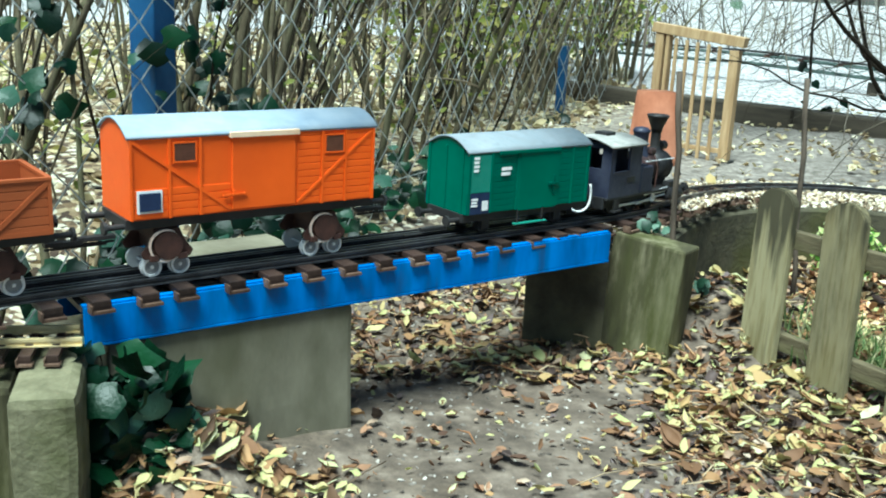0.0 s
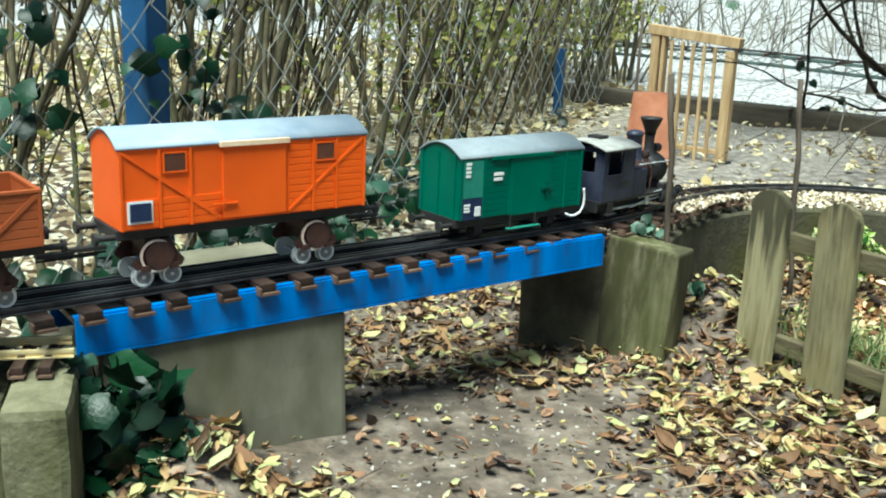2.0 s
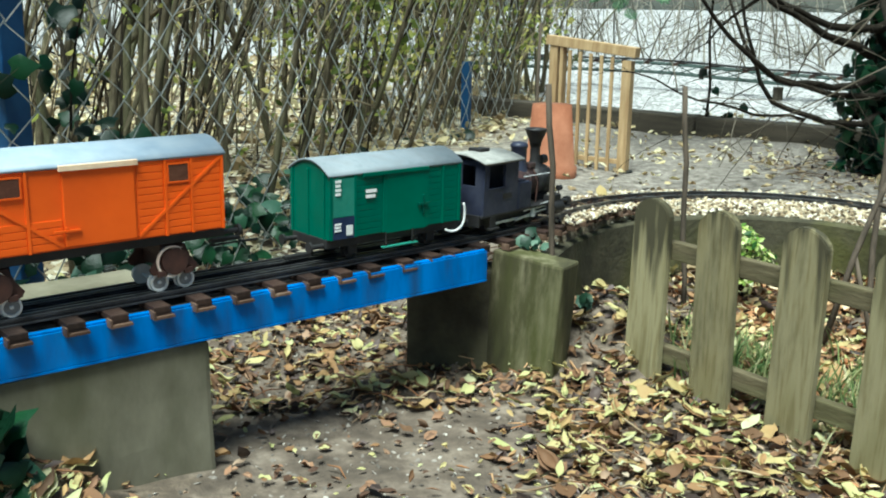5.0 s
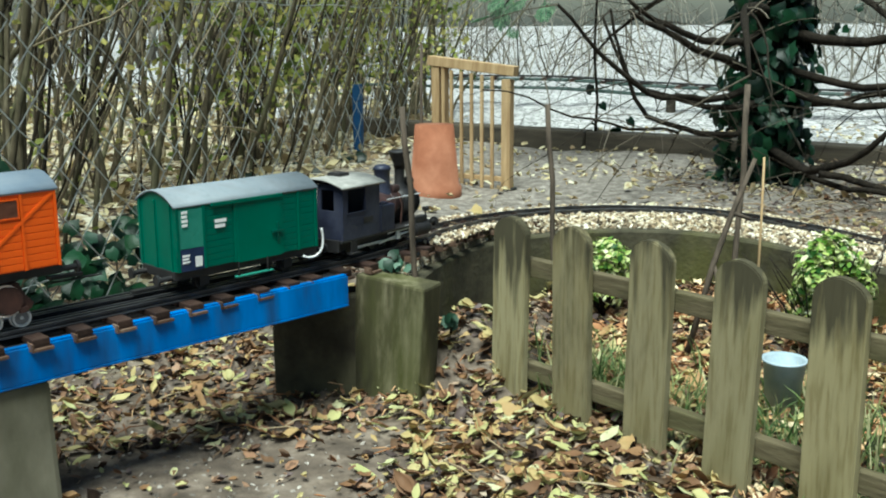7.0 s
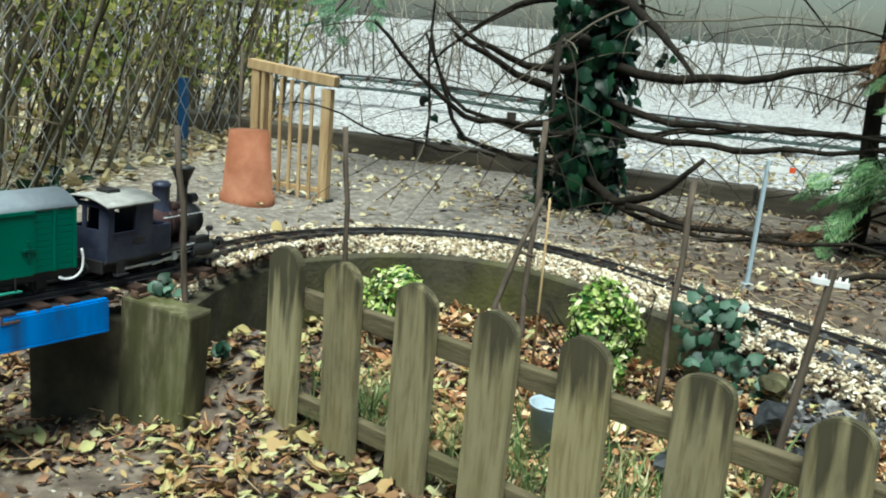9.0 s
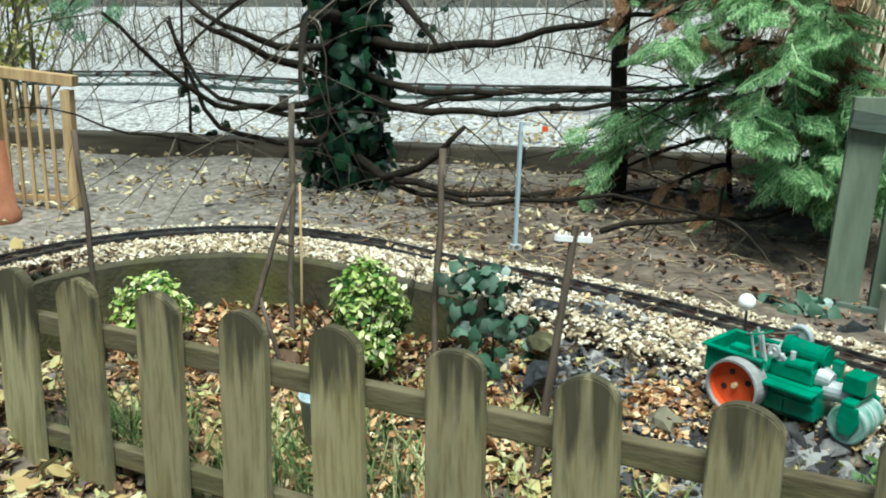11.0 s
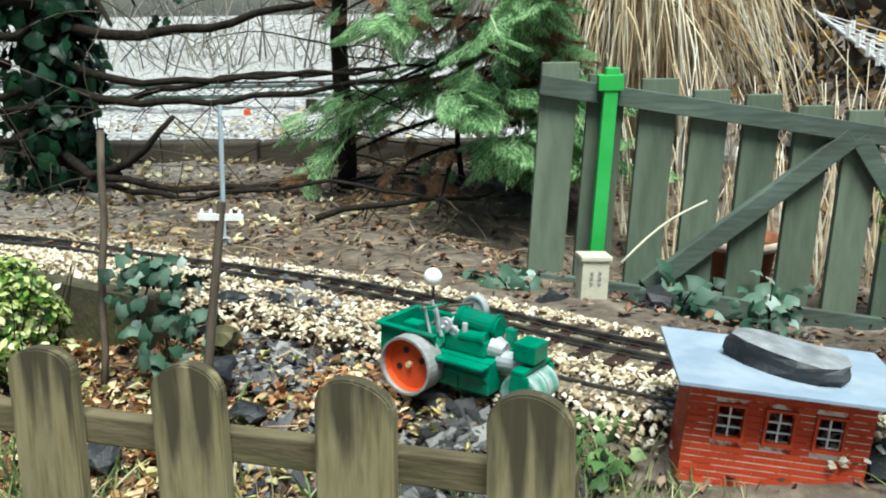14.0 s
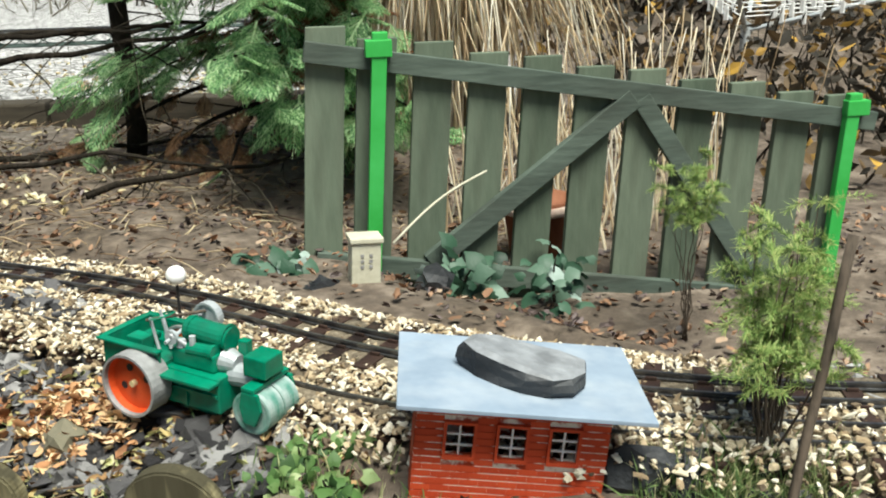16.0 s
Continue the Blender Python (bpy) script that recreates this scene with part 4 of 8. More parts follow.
def bars(x, z, w, h, y, sgn, rows):
    bm = bmesh.new()
    for r in range(rows):
        box(bm, x, x + w * (1 - 0.12 * (r % 2)), y - 0.0006 + sgn * 0.0004, y + 0.0006 + sgn * 0.0004, z - r * h * 1.6, z - r * h * 1.6 + h)
    return bm


def green_wagon(m):
    L_, W_, Z0, Z1 = 0.262, 0.102, 0.038, 0.136
    root = empty("goods_van", m)
    tagged(root, "green model goods van with grey arched roof and white markings", "model wagon", group="train vehicles")
    part("body", end_wall(L_, W_, Z0, Z1, 0.018), M_GREEN, root)
    part("roof", arched_roof(L_, W_, Z1, 0.020, 0.003), M_ROOF_GREY, root, "weathered grey arched roof", True)
    part("underframe", boxes((-0.002, L_ + 0.002, -W_ / 2 + 0.006, W_ / 2 - 0.006, 0.024, Z0), bevel=0.001), M_BLACK, root)
    for x in (0.01, 0.06, 0.11):
        part("end_post", boxes((-0.002, 0.0, -W_ / 2 + 0.002 + x * 0.84, -W_ / 2 + 0.008 + x * 0.84, Z0, Z1 + 0.004)), M_GREEN, root)
    for sgn in (-1, 1):
        y = sgn * (W_ / 2 + 0.001)
        for x in (0.0, 0.045, 0.10, 0.188, 0.222, L_ - 0.005):
            part("post", boxes((x, x + 0.005, y - 0.0014, y + 0.0014, Z0, Z1), bevel=0.0004), M_GREEN, root)
        door = part("door", boxes((0.105, 0.188, y - 0.002, y + 0.002, Z0 - 0.002, Z1 - 0.002), bevel=0.0008), M_GREEN, root)
        part("latch", boxes((0.168, 0.19, y + sgn * 0.004 - 0.0015, y + sgn * 0.004 + 0.0015, Z0 + 0.036, Z0 + 0.040), (0.178, 0.182, y + sgn * 0.003 - 0.0015, y + sgn * 0.003 + 0.0015, Z0 + 0.022, Z0 + 0.052)), M_DARKGREEN, door)
        part("door_track", boxes((0.06, 0.19, y + sgn * 0.002 - 0.0025, y + sgn * 0.002 + 0.0025, Z1 - 0.006, Z1 - 0.001)), M_GREEN, root)
        part("panel", boxes((0.005, 0.045, y - 0.0004, y + 0.0008, Z0 + 0.034, Z1 - 0.006)), M_PALEGREEN, root, "faded green marking panel")
        corner = part("corner_plate", boxes((0.0, 0.045, y - 0.0008, y + 0.0018, Z0, Z0 + 0.033)), M_NAVY, root, "dark corner plate with white marks")
        part("mark", boxes((0.030, 0.041, y - 0.001 + sgn * 0.0012, y + 0.001 + sgn * 0.0012, Z0 + 0.005, Z0 + 0.020)), M_WHITE, corner)
        part("mark", bars(0.008, Z0 + 0.022, 0.012, 0.003, y, sgn * 4, 3), M_WHITE, corner)
        part("lettering", bars(0.066, Z0 + 0.066, 0.020, 0.005, y + sgn * 0.0012, sgn, 2), M_WHITE, root, "two short unreadable white bars")
        part("lettering", bars(0.010, Z0 + 0.086, 0.010, 0.004, y + sgn * 0.0008, sgn, 4), M_WHITE, root)
        for x0, x1 in ((0.006, 0.044), (0.051, 0.099), (0.194, 0.221), (0.228, L_ - 0.006)):
            for k in range(10):
                key = ("green", round(x1 - x0, 4))
                if key not in PLANKS:
                    PLANKS[key] = mesh_of("plank", boxes((0, x1 - x0, -0.0008, 0.0008, 0, 0.0088), bevel=0.0005), M_GREEN)
                ob = new("plank", PLANKS[key])
                ob.parent = root
                ob.location = (x0, sgn * (W_ / 2 - 0.0001), Z0 + 0.0005 + k * 0.0097)
        step = part("step", boxes((0.098, 0.168, y - 0.006, y + 0.002, 0.014, 0.0162), bevel=0.0005), M_PALEGREEN, root, "pale green footboard")
        for hx in (0.104, 0.158):
            part("hanger", boxes((hx, hx + 0.002, y - 0.003, y - 0.001, 0.0164, Z0)), M_BLACK, step)
        for gx_ in (0.046, 0.204):
            part("axle_guard", boxes((gx_, gx_ + 0.016, y - sgn * 0.018 - 0.002, y - sgn * 0.018 + 0.002, 0.008, 0.026)), M_BLACK, root)
    put_wheels(root, (0.054, 0.212), 0.0125, WHEEL_DARK)
    buffers(root, -0.002, 0.028, -1)
    buffers(root, L_ + 0.002, 0.028, 1)
    hose = [(L_ + 0.010, 0.066), (L_ + 0.013, 0.050), (L_ + 0.010, 0.032), (L_ - 0.002, 0.022), (L_ - 0.018, 0.021), (L_ - 0.030, 0.026)]
    tubes("brake_hose", [[(Vector((p.x, -0.050, p.z)), 0.0021) for p in curve_points([(x, 0, z) for x, z in hose], 0.004)]], M_WHITE, root, 7, "white curved brake hose")
    return root


M_DARKGREEN = material("dark_green_metal", [(0.3, (0.0, 0.045, 0.03)), (0.7, (0.004, 0.085, 0.055))], 20, 0.4)
M_PALEGREEN = material("faded_green", [(0.3, (0.018, 0.165, 0.115)), (0.7, (0.045, 0.22, 0.16))], 30, 0.5)


def brown_wagon(m):
    L_, W_, Z0, Z1 = 0.335, 0.118, 0.076, 0.138
    root = empty("open_wagon", m)
    tagged(root, "red-brown model open wagon, empty, with diagonal side braces", "model wagon", group="train vehicles")
    part("floor", boxes((0.003, L_ - 0.003, -W_ / 2 + 0.003, W_ / 2 - 0.003, Z0, Z0 + 0.004)), M_BROWN, root)
    part("underframe", boxes((-0.003, L_ + 0.003, -W_ / 2 + 0.008, W_ / 2 - 0.008, 0.064, Z0), bevel=0.001), M_BLACK, root)
    for x0, x1 in ((0, 0.003), (L_ - 0.003, L_)):
        part("end_wall", boxes((x0, x1, -W_ / 2, W_ / 2, Z0, Z1)), M_BROWN, root)
    for sgn in (-1, 1):
        y = sgn * W_ / 2
        part("side_wall", boxes((0.003, L_ - 0.003, min(y, y - sgn * 0.003), max(y, y - sgn * 0.003), Z0, Z1)), M_BROWN, root)
        part("top_rail", boxes((-0.001, L_ + 0.001, y - 0.003, y + 0.003, Z1, Z1 + 0.004), bevel=0.0006), M_BROWN, root)
        part("bottom_rail", boxes((0, L_, y - 0.0005, y + 0.0015 * 1, Z0, Z0 + 0.005)) if sgn > 0 else boxes((0, L_, y - 0.0015, y + 0.0005, Z0, Z0 + 0.005)), M_BROWN, root)
        for x in (0.0, 0.066, 0.132, 0.2, 0.266, L_ - 0.004):
            part("post", boxes((x, x + 0.004, y - 0.0025, y + 0.0025, Z0, Z1), bevel=0.0005), M_BROWN, root)
        for a, b in ((0.004, 0.068), (0.134, 0.068), (0.20, 0.268), (L_ - 0.004, 0.268)):
            part("brace", strap(a, Z1 - 0.002, b, Z0 + 0.004, y + sgn * 0.0015, 0.005), M_BROWN, root)
        pan = part("label_panel", boxes((0.094, 0.124, y - 0.002, y + 0.002, Z0 + 0.012, Z0 + 0.034)), M_WHITE, root, "white framed navy panel")
        part("panel_field", boxes((0.097, 0.121, y - 0.001 + sgn * 0.0018, y + 0.001 + sgn * 0.0018, Z0 + 0.015, Z0 + 0.031)), M_NAVY, pan)
        part("number_plate", boxes((0.008, 0.034, y - 0.0018, y + 0.0018, Z0 + 0.008, Z0 + 0.018)), M_NAVY, root, "dark plain plate")
        for k in range(6):
            key = ("brown", 0)
            if key not in PLANKS:
                PLANKS[key] = mesh_of("plank", boxes((0, L_ - 0.008, -0.0008, 0.0008, 0, 0.0092), bevel=0.0005), M_BROWN)
            ob = new("plank", PLANKS[key])
            ob.parent = root
            ob.location = (0.004, sgn * (W_ / 2 + 0.0001), Z0 + 0.0015 + k * 0.0102)
    part("top_rail", boxes((-0.002, 0.004, -W_ / 2 + 0.0032, W_ / 2 - 0.0032, Z1, Z1 + 0.0035)), M_BROWN, root)
    part("top_rail", boxes((L_ - 0.004, L_ + 0.002, -W_ / 2 + 0.0032, W_ / 2 - 0.0032, Z1, Z1 + 0.0035)), M_BROWN, root)
    for x in (0.058, 0.277):
        bogie(root, x, 0.065)
    buffers(root, -0.004, 0.067, -1)
    buffers(root, L_ + 0.004, 0.067, 1)
    return root


def locomotive(m):
    root = empty("tank_locomotive", m)
    tagged(root, "small blue-black model steam tank locomotive with flared funnel", "model locomotive", group="train vehicles")
    W_ = 0.096
    part("frame", boxes((0.0, 0.232, -0.034, 0.034, 0.014, 0.030), (-0.004, 0.0, -0.045, 0.045, 0.016, 0.036), (0.232, 0.237, -0.046, 0.046, 0.014, 0.036), bevel=0.001), M_BLACK, root)
    part("running_board", boxes((0.0, 0.232, -W_ / 2, W_ / 2, 0.0305, 0.0345), bevel=0.0006), M_BLACK, root)
    for y0, y1 in ((-W_ / 2, -W_ / 2 + 0.003), (W_ / 2 - 0.003, W_ / 2)):
        part("cab_side", holed(0.003, 0.092, 0.0346, 0.122, y0, y1, [(0.014, 0.056, 0.078, 0.116)]), M_LOCO, root)
        yy = y0 if y0 < 0 else y1
        part("window_beading", boxes((0.012, 0.058, yy - 0.0009, yy + 0.0009, 0.0758, 0.078), (0.012, 0.014, yy - 0.0009, yy + 0.0009, 0.078, 0.116), (0.056, 0.058, yy - 0.0009, yy + 0.0009, 0.078, 0.116)), M_LOCO, root)
        part("plate", boxes((0.052, 0.075, yy - 0.0012, yy + 0.0012, 0.058, 0.067)), M_BLACK, root, "plain dark plate")
        part("cab_step", boxes((0.018, 0.040, yy - 0.006, yy + 0.004, 0.010, 0.0125), (0.022, 0.036, yy - 0.001, yy + 0.001, 0.0126, 0.0304)), M_BLACK, root)
    part("cab_front", holed(-W_ / 2 + 0.0032, W_ / 2 - 0.0032, 0.0346, 0.124, -0.0015, 0.0015, [(-0.036, -0.020, 0.092, 0.112), (0.020, 0.036, 0.092, 0.112)]), M_LOCO, root).matrix_local = Matrix.Translation((0.0905, 0, 0)) @ Matrix.Rotation(radians(90), 4, "Z")
    part("cab_back", holed(-W_ / 2 + 0.0032, W_ / 2 - 0.0032, 0.0346, 0.124, -0.0015, 0.0015, [(-0.03, -0.004, 0.082, 0.116), (0.004, 0.03, 0.082, 0.116)]), M_LOCO, root).matrix_local = Matrix.Translation((0.0045, 0, 0)) @ Matrix.Rotation(radians(90), 4, "Z")
    roof = arched_roof(0.092, W_, 0.122, 0.012, 0.006)
    bmesh.ops.translate(roof, vec=(0.002, 0, 0), verts=roof.verts)
    r = part("cab_roof", roof, M_LOCO_ROOF, root, "dusty pale cab roof", True)
    part("roof_vent", boxes((0.036, 0.060, -0.013, 0.013, 0.1325, 0.139), bevel=0.002), M_BLACK, r)
    for sgn in (-1, 1):
        y0, y1 = sorted((sgn * W_ / 2, sgn * (W_ / 2 - 0.022)))
        tank = part("side_tank", boxes((0.0925, 0.132, y0, y1, 0.0346, 0.080), bevel=0.002), M_LOCO, root)
        part("tank_lid", boxes((0.102, 0.120, y0 + 0.004, y1 - 0.004, 0.0802, 0.0835), bevel=0.0008), M_LOCO, tank)
        part("tank_strap", boxes((0.096, 0.099, y0 - 0.0008, y1 + 0.0008, 0.0346, 0.081)), M_LOCO, tank)
        cylr = part("cylinder", cyls(((0.188, sgn * 0.042, 0.024), (0.226, sgn * 0.042, 0.022), 0.0125), ((0.184, sgn * 0.042, 0.024), (0.188, sgn * 0.042, 0.024), 0.0105), ((0.226, sgn * 0.042, 0.022), (0.229, sgn * 0.042, 0.022), 0.009), seg=18), M_BLACK, root)
        part("piston_rod", cyls(((0.145, sgn * 0.043, 0.021), (0.188, sgn * 0.043, 0.023), 0.0018), seg=8), M_STEEL, cylr)
        part("valve_chest", boxes((0.190, 0.224, sgn * 0.040 - 0.007, sgn * 0.040 + 0.007, 0.0352, 0.046), bevel=0.0015), M_BLACK, cylr)
        part("coupling_rod", boxes((0.045, 0.160, sgn * 0.0375 - 0.001, sgn * 0.0375 + 0.001, 0.0135, 0.0175)), M_STEEL, root, "bright steel rod")
        part("connecting_rod", strap(0.100, 0.014, 0.160, 0.021, sgn * 0.0405, 0.004), M_STEEL, root, "bright steel rod")
        part("crosshead", boxes((0.142, 0.150, sgn * 0.043 - 0.002, sgn * 0.043 + 0.002, 0.014, 0.028), bevel=0.0006), M_STEEL, root)
        part("slide_bar", boxes((0.140, 0.184, sgn * 0.043 - 0.0015, sgn * 0.043 + 0.0015, 0.0275, 0.0295)), M_STEEL, root)
        part("valve_rod", strap(0.118, 0.028, 0.190, 0.036, sgn * 0.044, 0.0025, 0.0015), M_STEEL, root)
        part("handrail", cyls(((0.134, sgn * 0.030, 0.084), (0.226, sgn * 0.030, 0.084), 0.0009), seg=6), M_STEEL, root)
        for x in (0.140, 0.182, 0.222):
            part("rail_knob", cyls(((x, sgn * 0.0262, 0.083), (x, sgn * 0.031, 0.084), 0.0014), seg=6), M_STEEL, root)
        part("sand_pipe", cyls(((0.178, sgn * 0.018, 0.092), (0.176, sgn * 0.029, 0.070), 0.0013), ((0.176, sgn * 0.029, 0.070), (0.170, sgn * 0.031, 0.035), 0.0013), seg=6), M_BOGIE, root)
        part("clack_pipe", cyls(((0.142, sgn * 0.027, 0.074), (0.142, sgn * 0.036, 0.060), 0.0016), ((0.142, sgn * 0.036, 0.060), (0.140, sgn * 0.040, 0.035), 0.0016), seg=6), M_BOGIE, root)
        part("lamp_bracket", cyls(((0.236, sgn * 0.034, 0.038), (0.236, sgn * 0.034, 0.050), 0.0012), ((0.233, sgn * 0.034, 0.054), (0.241, sgn * 0.034, 0.054), 0.005), seg=10), M_BLACK, root)
    part("boiler", cyls(((0.092, 0, 0.068), (0.184, 0, 0.068), 0.0265), ((0.118, 0, 0.068), (0.122, 0, 0.068), 0.0273), ((0.160, 0, 0.068), (0.163, 0, 0.068), 0.0273), seg=28), M_BOILER, root, "sooty red-brown boiler barrel", True)
    part("smokebox", cyls(((0.184, 0, 0.068), (0.224, 0, 0.068), 0.0285), ((0.224, 0, 0.068), (0.230, 0, 0.068), 0.0295, 0.027), seg=28), M_BLACK, root, "", True)
    part("saddle", boxes((0.190, 0.222, -0.020, 0.020, 0.0347, 0.046), bevel=0.002), M_BLACK, root)
    door = part("smokebox_door", cyls(((0.230, 0, 0.068), (0.234, 0, 0.068), 0.024, 0.018), seg=24), M_BLACK, root)
    part("door_handle", cyls(((0.234, 0, 0.068), (0.238, 0, 0.068), 0.0025), ((0.2375, -0.006, 0.072), (0.2375, 0.006, 0.064), 0.0012), seg=8), M_STEEL, door)
    dome = lathe([(0.017, 0.088), (0.0145, 0.098), (0.0135, 0.104), (0.0135, 0.130), (0.0150, 0.132), (0.0150, 0.136), (0.011, 0.140), (0.0005, 0.142)], 22)
    bmesh.ops.translate(dome, vec=(0.158, 0, 0), verts=dome.verts)
    part("steam_dome", dome, M_LOCO, root, "", True)
    ch = lathe([(0.014, 0.092), (0.0095, 0.100), (0.0085, 0.106), (0.0090, 0.132), (0.0120, 0.141), (0.0185, 0.157), (0.0195, 0.158), (0.0195, 0.161), (0.017, 0.162), (0.012, 0.160), (0.010, 0.13), (0.0005, 0.13)], 22)
    bmesh.ops.translate(ch, vec=(0.206, 0, 0), verts=ch.verts)
    part("funnel", ch, M_BLACK, root, "", True)
    part("sand_box", boxes((0.170, 0.188, -0.016, 0.016, 0.092, 0.103), bevel=0.003), M_BOILER, root)
    part("safety_valve", cyls(((0.118, -0.006, 0.093), (0.118, -0.006, 0.112), 0.003), ((0.118, 0.006, 0.093), (0.118, 0.006, 0.112), 0.003), ((0.118, -0.006, 0.112), (0.118, -0.006, 0.115), 0.004), ((0.118, 0.006, 0.112), (0.118, 0.006, 0.115), 0.004), seg=8), M_DISH, root)
    part("manifold", boxes((0.098, 0.112, -0.016, 0.016, 0.092, 0.103), bevel=0.002), M_LOCO, root)
    part("whistle", cyls(((0.134, 0.012, 0.090), (0.134, 0.012, 0.112), 0.0016), ((0.134, 0.012, 0.112), (0.134, 0.012, 0.122), 0.003), seg=8), M_BRASS, root)
    lamp = part("headlamp", cyls(((0.222, 0, 0.104), (0.236, 0, 0.104), 0.0085), seg=16), M_BLACK, root)
    part("lens", cyls(((0.2362, 0, 0.104), (0.2372, 0, 0.104), 0.0068), seg=16), M_STEEL, lamp)
    for x in (0.045, 0.100, 0.155):
        put_wheels(root, (x,), 0.0165, DRIVER)
        for sgn in (-1, 1):
            w = part("balance_weight", extruded([(0.0142 * math.cos(a), 0.0142 * math.sin(a)) for a in (math.pi * k / 8 for k in range(9))], 0.0016), M_STEEL, root, "bright crescent balance weight")
            w.location = (x, sgn * 0.0325, 0.0172)
    buffers(root, 0.237, 0.028, 1)
    return root


M_BOILER = material("sooty_brown_boiler", [(0.3, (0.020, 0.014, 0.014)), (0.7, (0.070, 0.042, 0.040))], 25, 0.42, dirt=(0.12, 0.05, 0.04), dirt_scale=30, dirt_amount=0.4)
DRIVER = wheel_mesh(0.0165, 0.008, M_BLACK)


def rail_pose(s0, length):
    """Both ends on the rails."""
    a, _ = on_main(s0)
    b, _ = on_main(s0 + length)
    d = b - a
    return Matrix.Translation(a) @ Matrix.Rotation(math.atan2(d.y, d.x), 4, "Z") @ Matrix.Rotation(-math.atan2(d.z, d.xy.length), 4, "Y")


brown_wagon(rail_pose(-0.455, 0.335))
orange_wagon(rail_pose(-0.0185, 0.344) @ Matrix.Scale(0.993, 4))
green_wagon(rail_pose(0.472, 0.255) @ Matrix.Scale(0.975, 4))
locomotive(rail_pose(0.768, 0.264) @ Matrix.Diagonal((1.15, 1.04, 1.02, 1)))


# ---- picket fence ----
def picket_mesh(seed, w=0.072, t=0.016, z0=-0.16, z1=0.248):
    r = w / 2
    out = [(-r, z0), (r, z0), (r, z1 - r * 0.72)]
    out += [(r * math.cos(a), z1 - r * 0.72 + r * 0.72 * math.sin(a)) for a in (math.pi * k / 12 for k in range(1, 12))]
    out += [(-r, z1 - r * 0.72)]
    bm = extruded(out, t, 0.0018)
    r2 = random.Random(seed)
    ph = r2.random() * 9
    for v in bm.verts:
        v.co.x += 0.0015 * math.sin(v.co.z * 21 + ph)
        v.co.z += 0.002 * math.sin(v.co.x * 60 + ph)
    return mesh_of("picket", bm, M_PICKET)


FA, FB = Vector((0.586, 1.586, 0)), Vector((1.227, 0.609, 0))
FDIR = (FB - FA).normalized()
FANG = math.atan2(FDIR.y, FDIR.x)
fence = empty("picket_fence", Matrix.Translation(FA) @ Matrix.Rotation(FANG, 4, "Z"))
tagged(fence, "low weathered grey-brown picket fence with rounded tops", "fence", kind="structure")
FLEN = (FB - FA).length
for k, u in enumerate((-0.028, 0.090, 0.213, 0.334, 0.459, 0.595, 0.732, 0.865, 1.0)):
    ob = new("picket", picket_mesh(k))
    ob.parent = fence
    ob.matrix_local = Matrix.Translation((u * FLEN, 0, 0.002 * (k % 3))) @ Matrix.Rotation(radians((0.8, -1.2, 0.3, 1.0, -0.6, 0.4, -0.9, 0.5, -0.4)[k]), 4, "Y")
for z in (0.166, -0.012):
    part("fence_rail", boxes((-0.03 * FLEN, 1.03 * FLEN, 0.0095, 0.028, z - 0.014, z + 0.016), bevel=0.002), M_RAILWOOD, fence)

# ---- chain-link fence and blue post ----
CL0, CLD = Vector((-0.60, 1.48, 0)), Vector((1.18, 2.5, 0)).normalized()


def chain_point(u, z, off=0.0):
    p = CL0 + CLD * u
    return Vector((p.x - CLD.y * off, p.y + CLD.x * off, z))


chain = empty("chain_link_fence")
tagged(chain, "galvanised chain-link fence in front of the hedge", "fence", kind="structure")
wires = []
pitch, u0, u1, zlo, zhi = 0.056, -1.0, 3.1, -0.05, 1.15
nu, nz = int((u1 - u0) / pitch), int((zhi - zlo) / 0.052)
for i in range(nu):
    path = []
    for j in range(nz + 1):
        u = u0 + i * pitch + (pitch if (i + j) % 2 else 0) + rng.gauss(0, 0.003)
        sag = 0.012 * math.sin(u * 3.1) * math.sin(j * 0.4) + rng.gauss(0, 0.003)
        path.append((chain_point(u, zlo + j * 0.052 + sag, 0.002 * (1 if j % 2 else -1)), 0.0019))
    wires.append(path)
tubes("wire_mesh", wires, M_WIRE, chain, 4)["kind"] = "stuff"
for z in (0.05, 0.62, 1.14):
    tubes("tension_wire", [[(chain_point(u0 + k * 0.1, z + 0.004 * math.sin(k), 0.004), 0.0018) for k in range(42)]], M_WIRE, chain, 5)
for u, hw, top in ((0.32, 0.028, 1.2), (2.6, 0.016, 0.34)):
    part("post", boxes((-hw, hw, -hw, hw, -0.12, top), bevel=0.004), M_BLUE_POST, chain, "dark blue steel post").matrix_world = Matrix.Translation(chain_point(u, 0, 0.045)) @ Matrix.Rotation(math.atan2(CLD.y, CLD.x), 4, "Z")

# ---- hedge of bare stems behind the wire ----


def wobbly(p, d, length, r, steps=7, bend=0.25, rnd=rng, taper=0.35, droop=0.0):
    d = Vector(d).normalized()
    p = Vector(p)
    path = [(p.copy(), r)]
    for k in range(steps):
        d = (d + Vector((rnd.uniform(-1, 1), rnd.uniform(-1, 1), rnd.uniform(-1, 1))) * bend / steps * 2 + Vector((0, 0, -droop / steps))).normalized()
        p = p + d * (length / steps)
        path.append((p.copy(), r * (1 - (1 - taper) * (k + 1) / steps)))
    return path


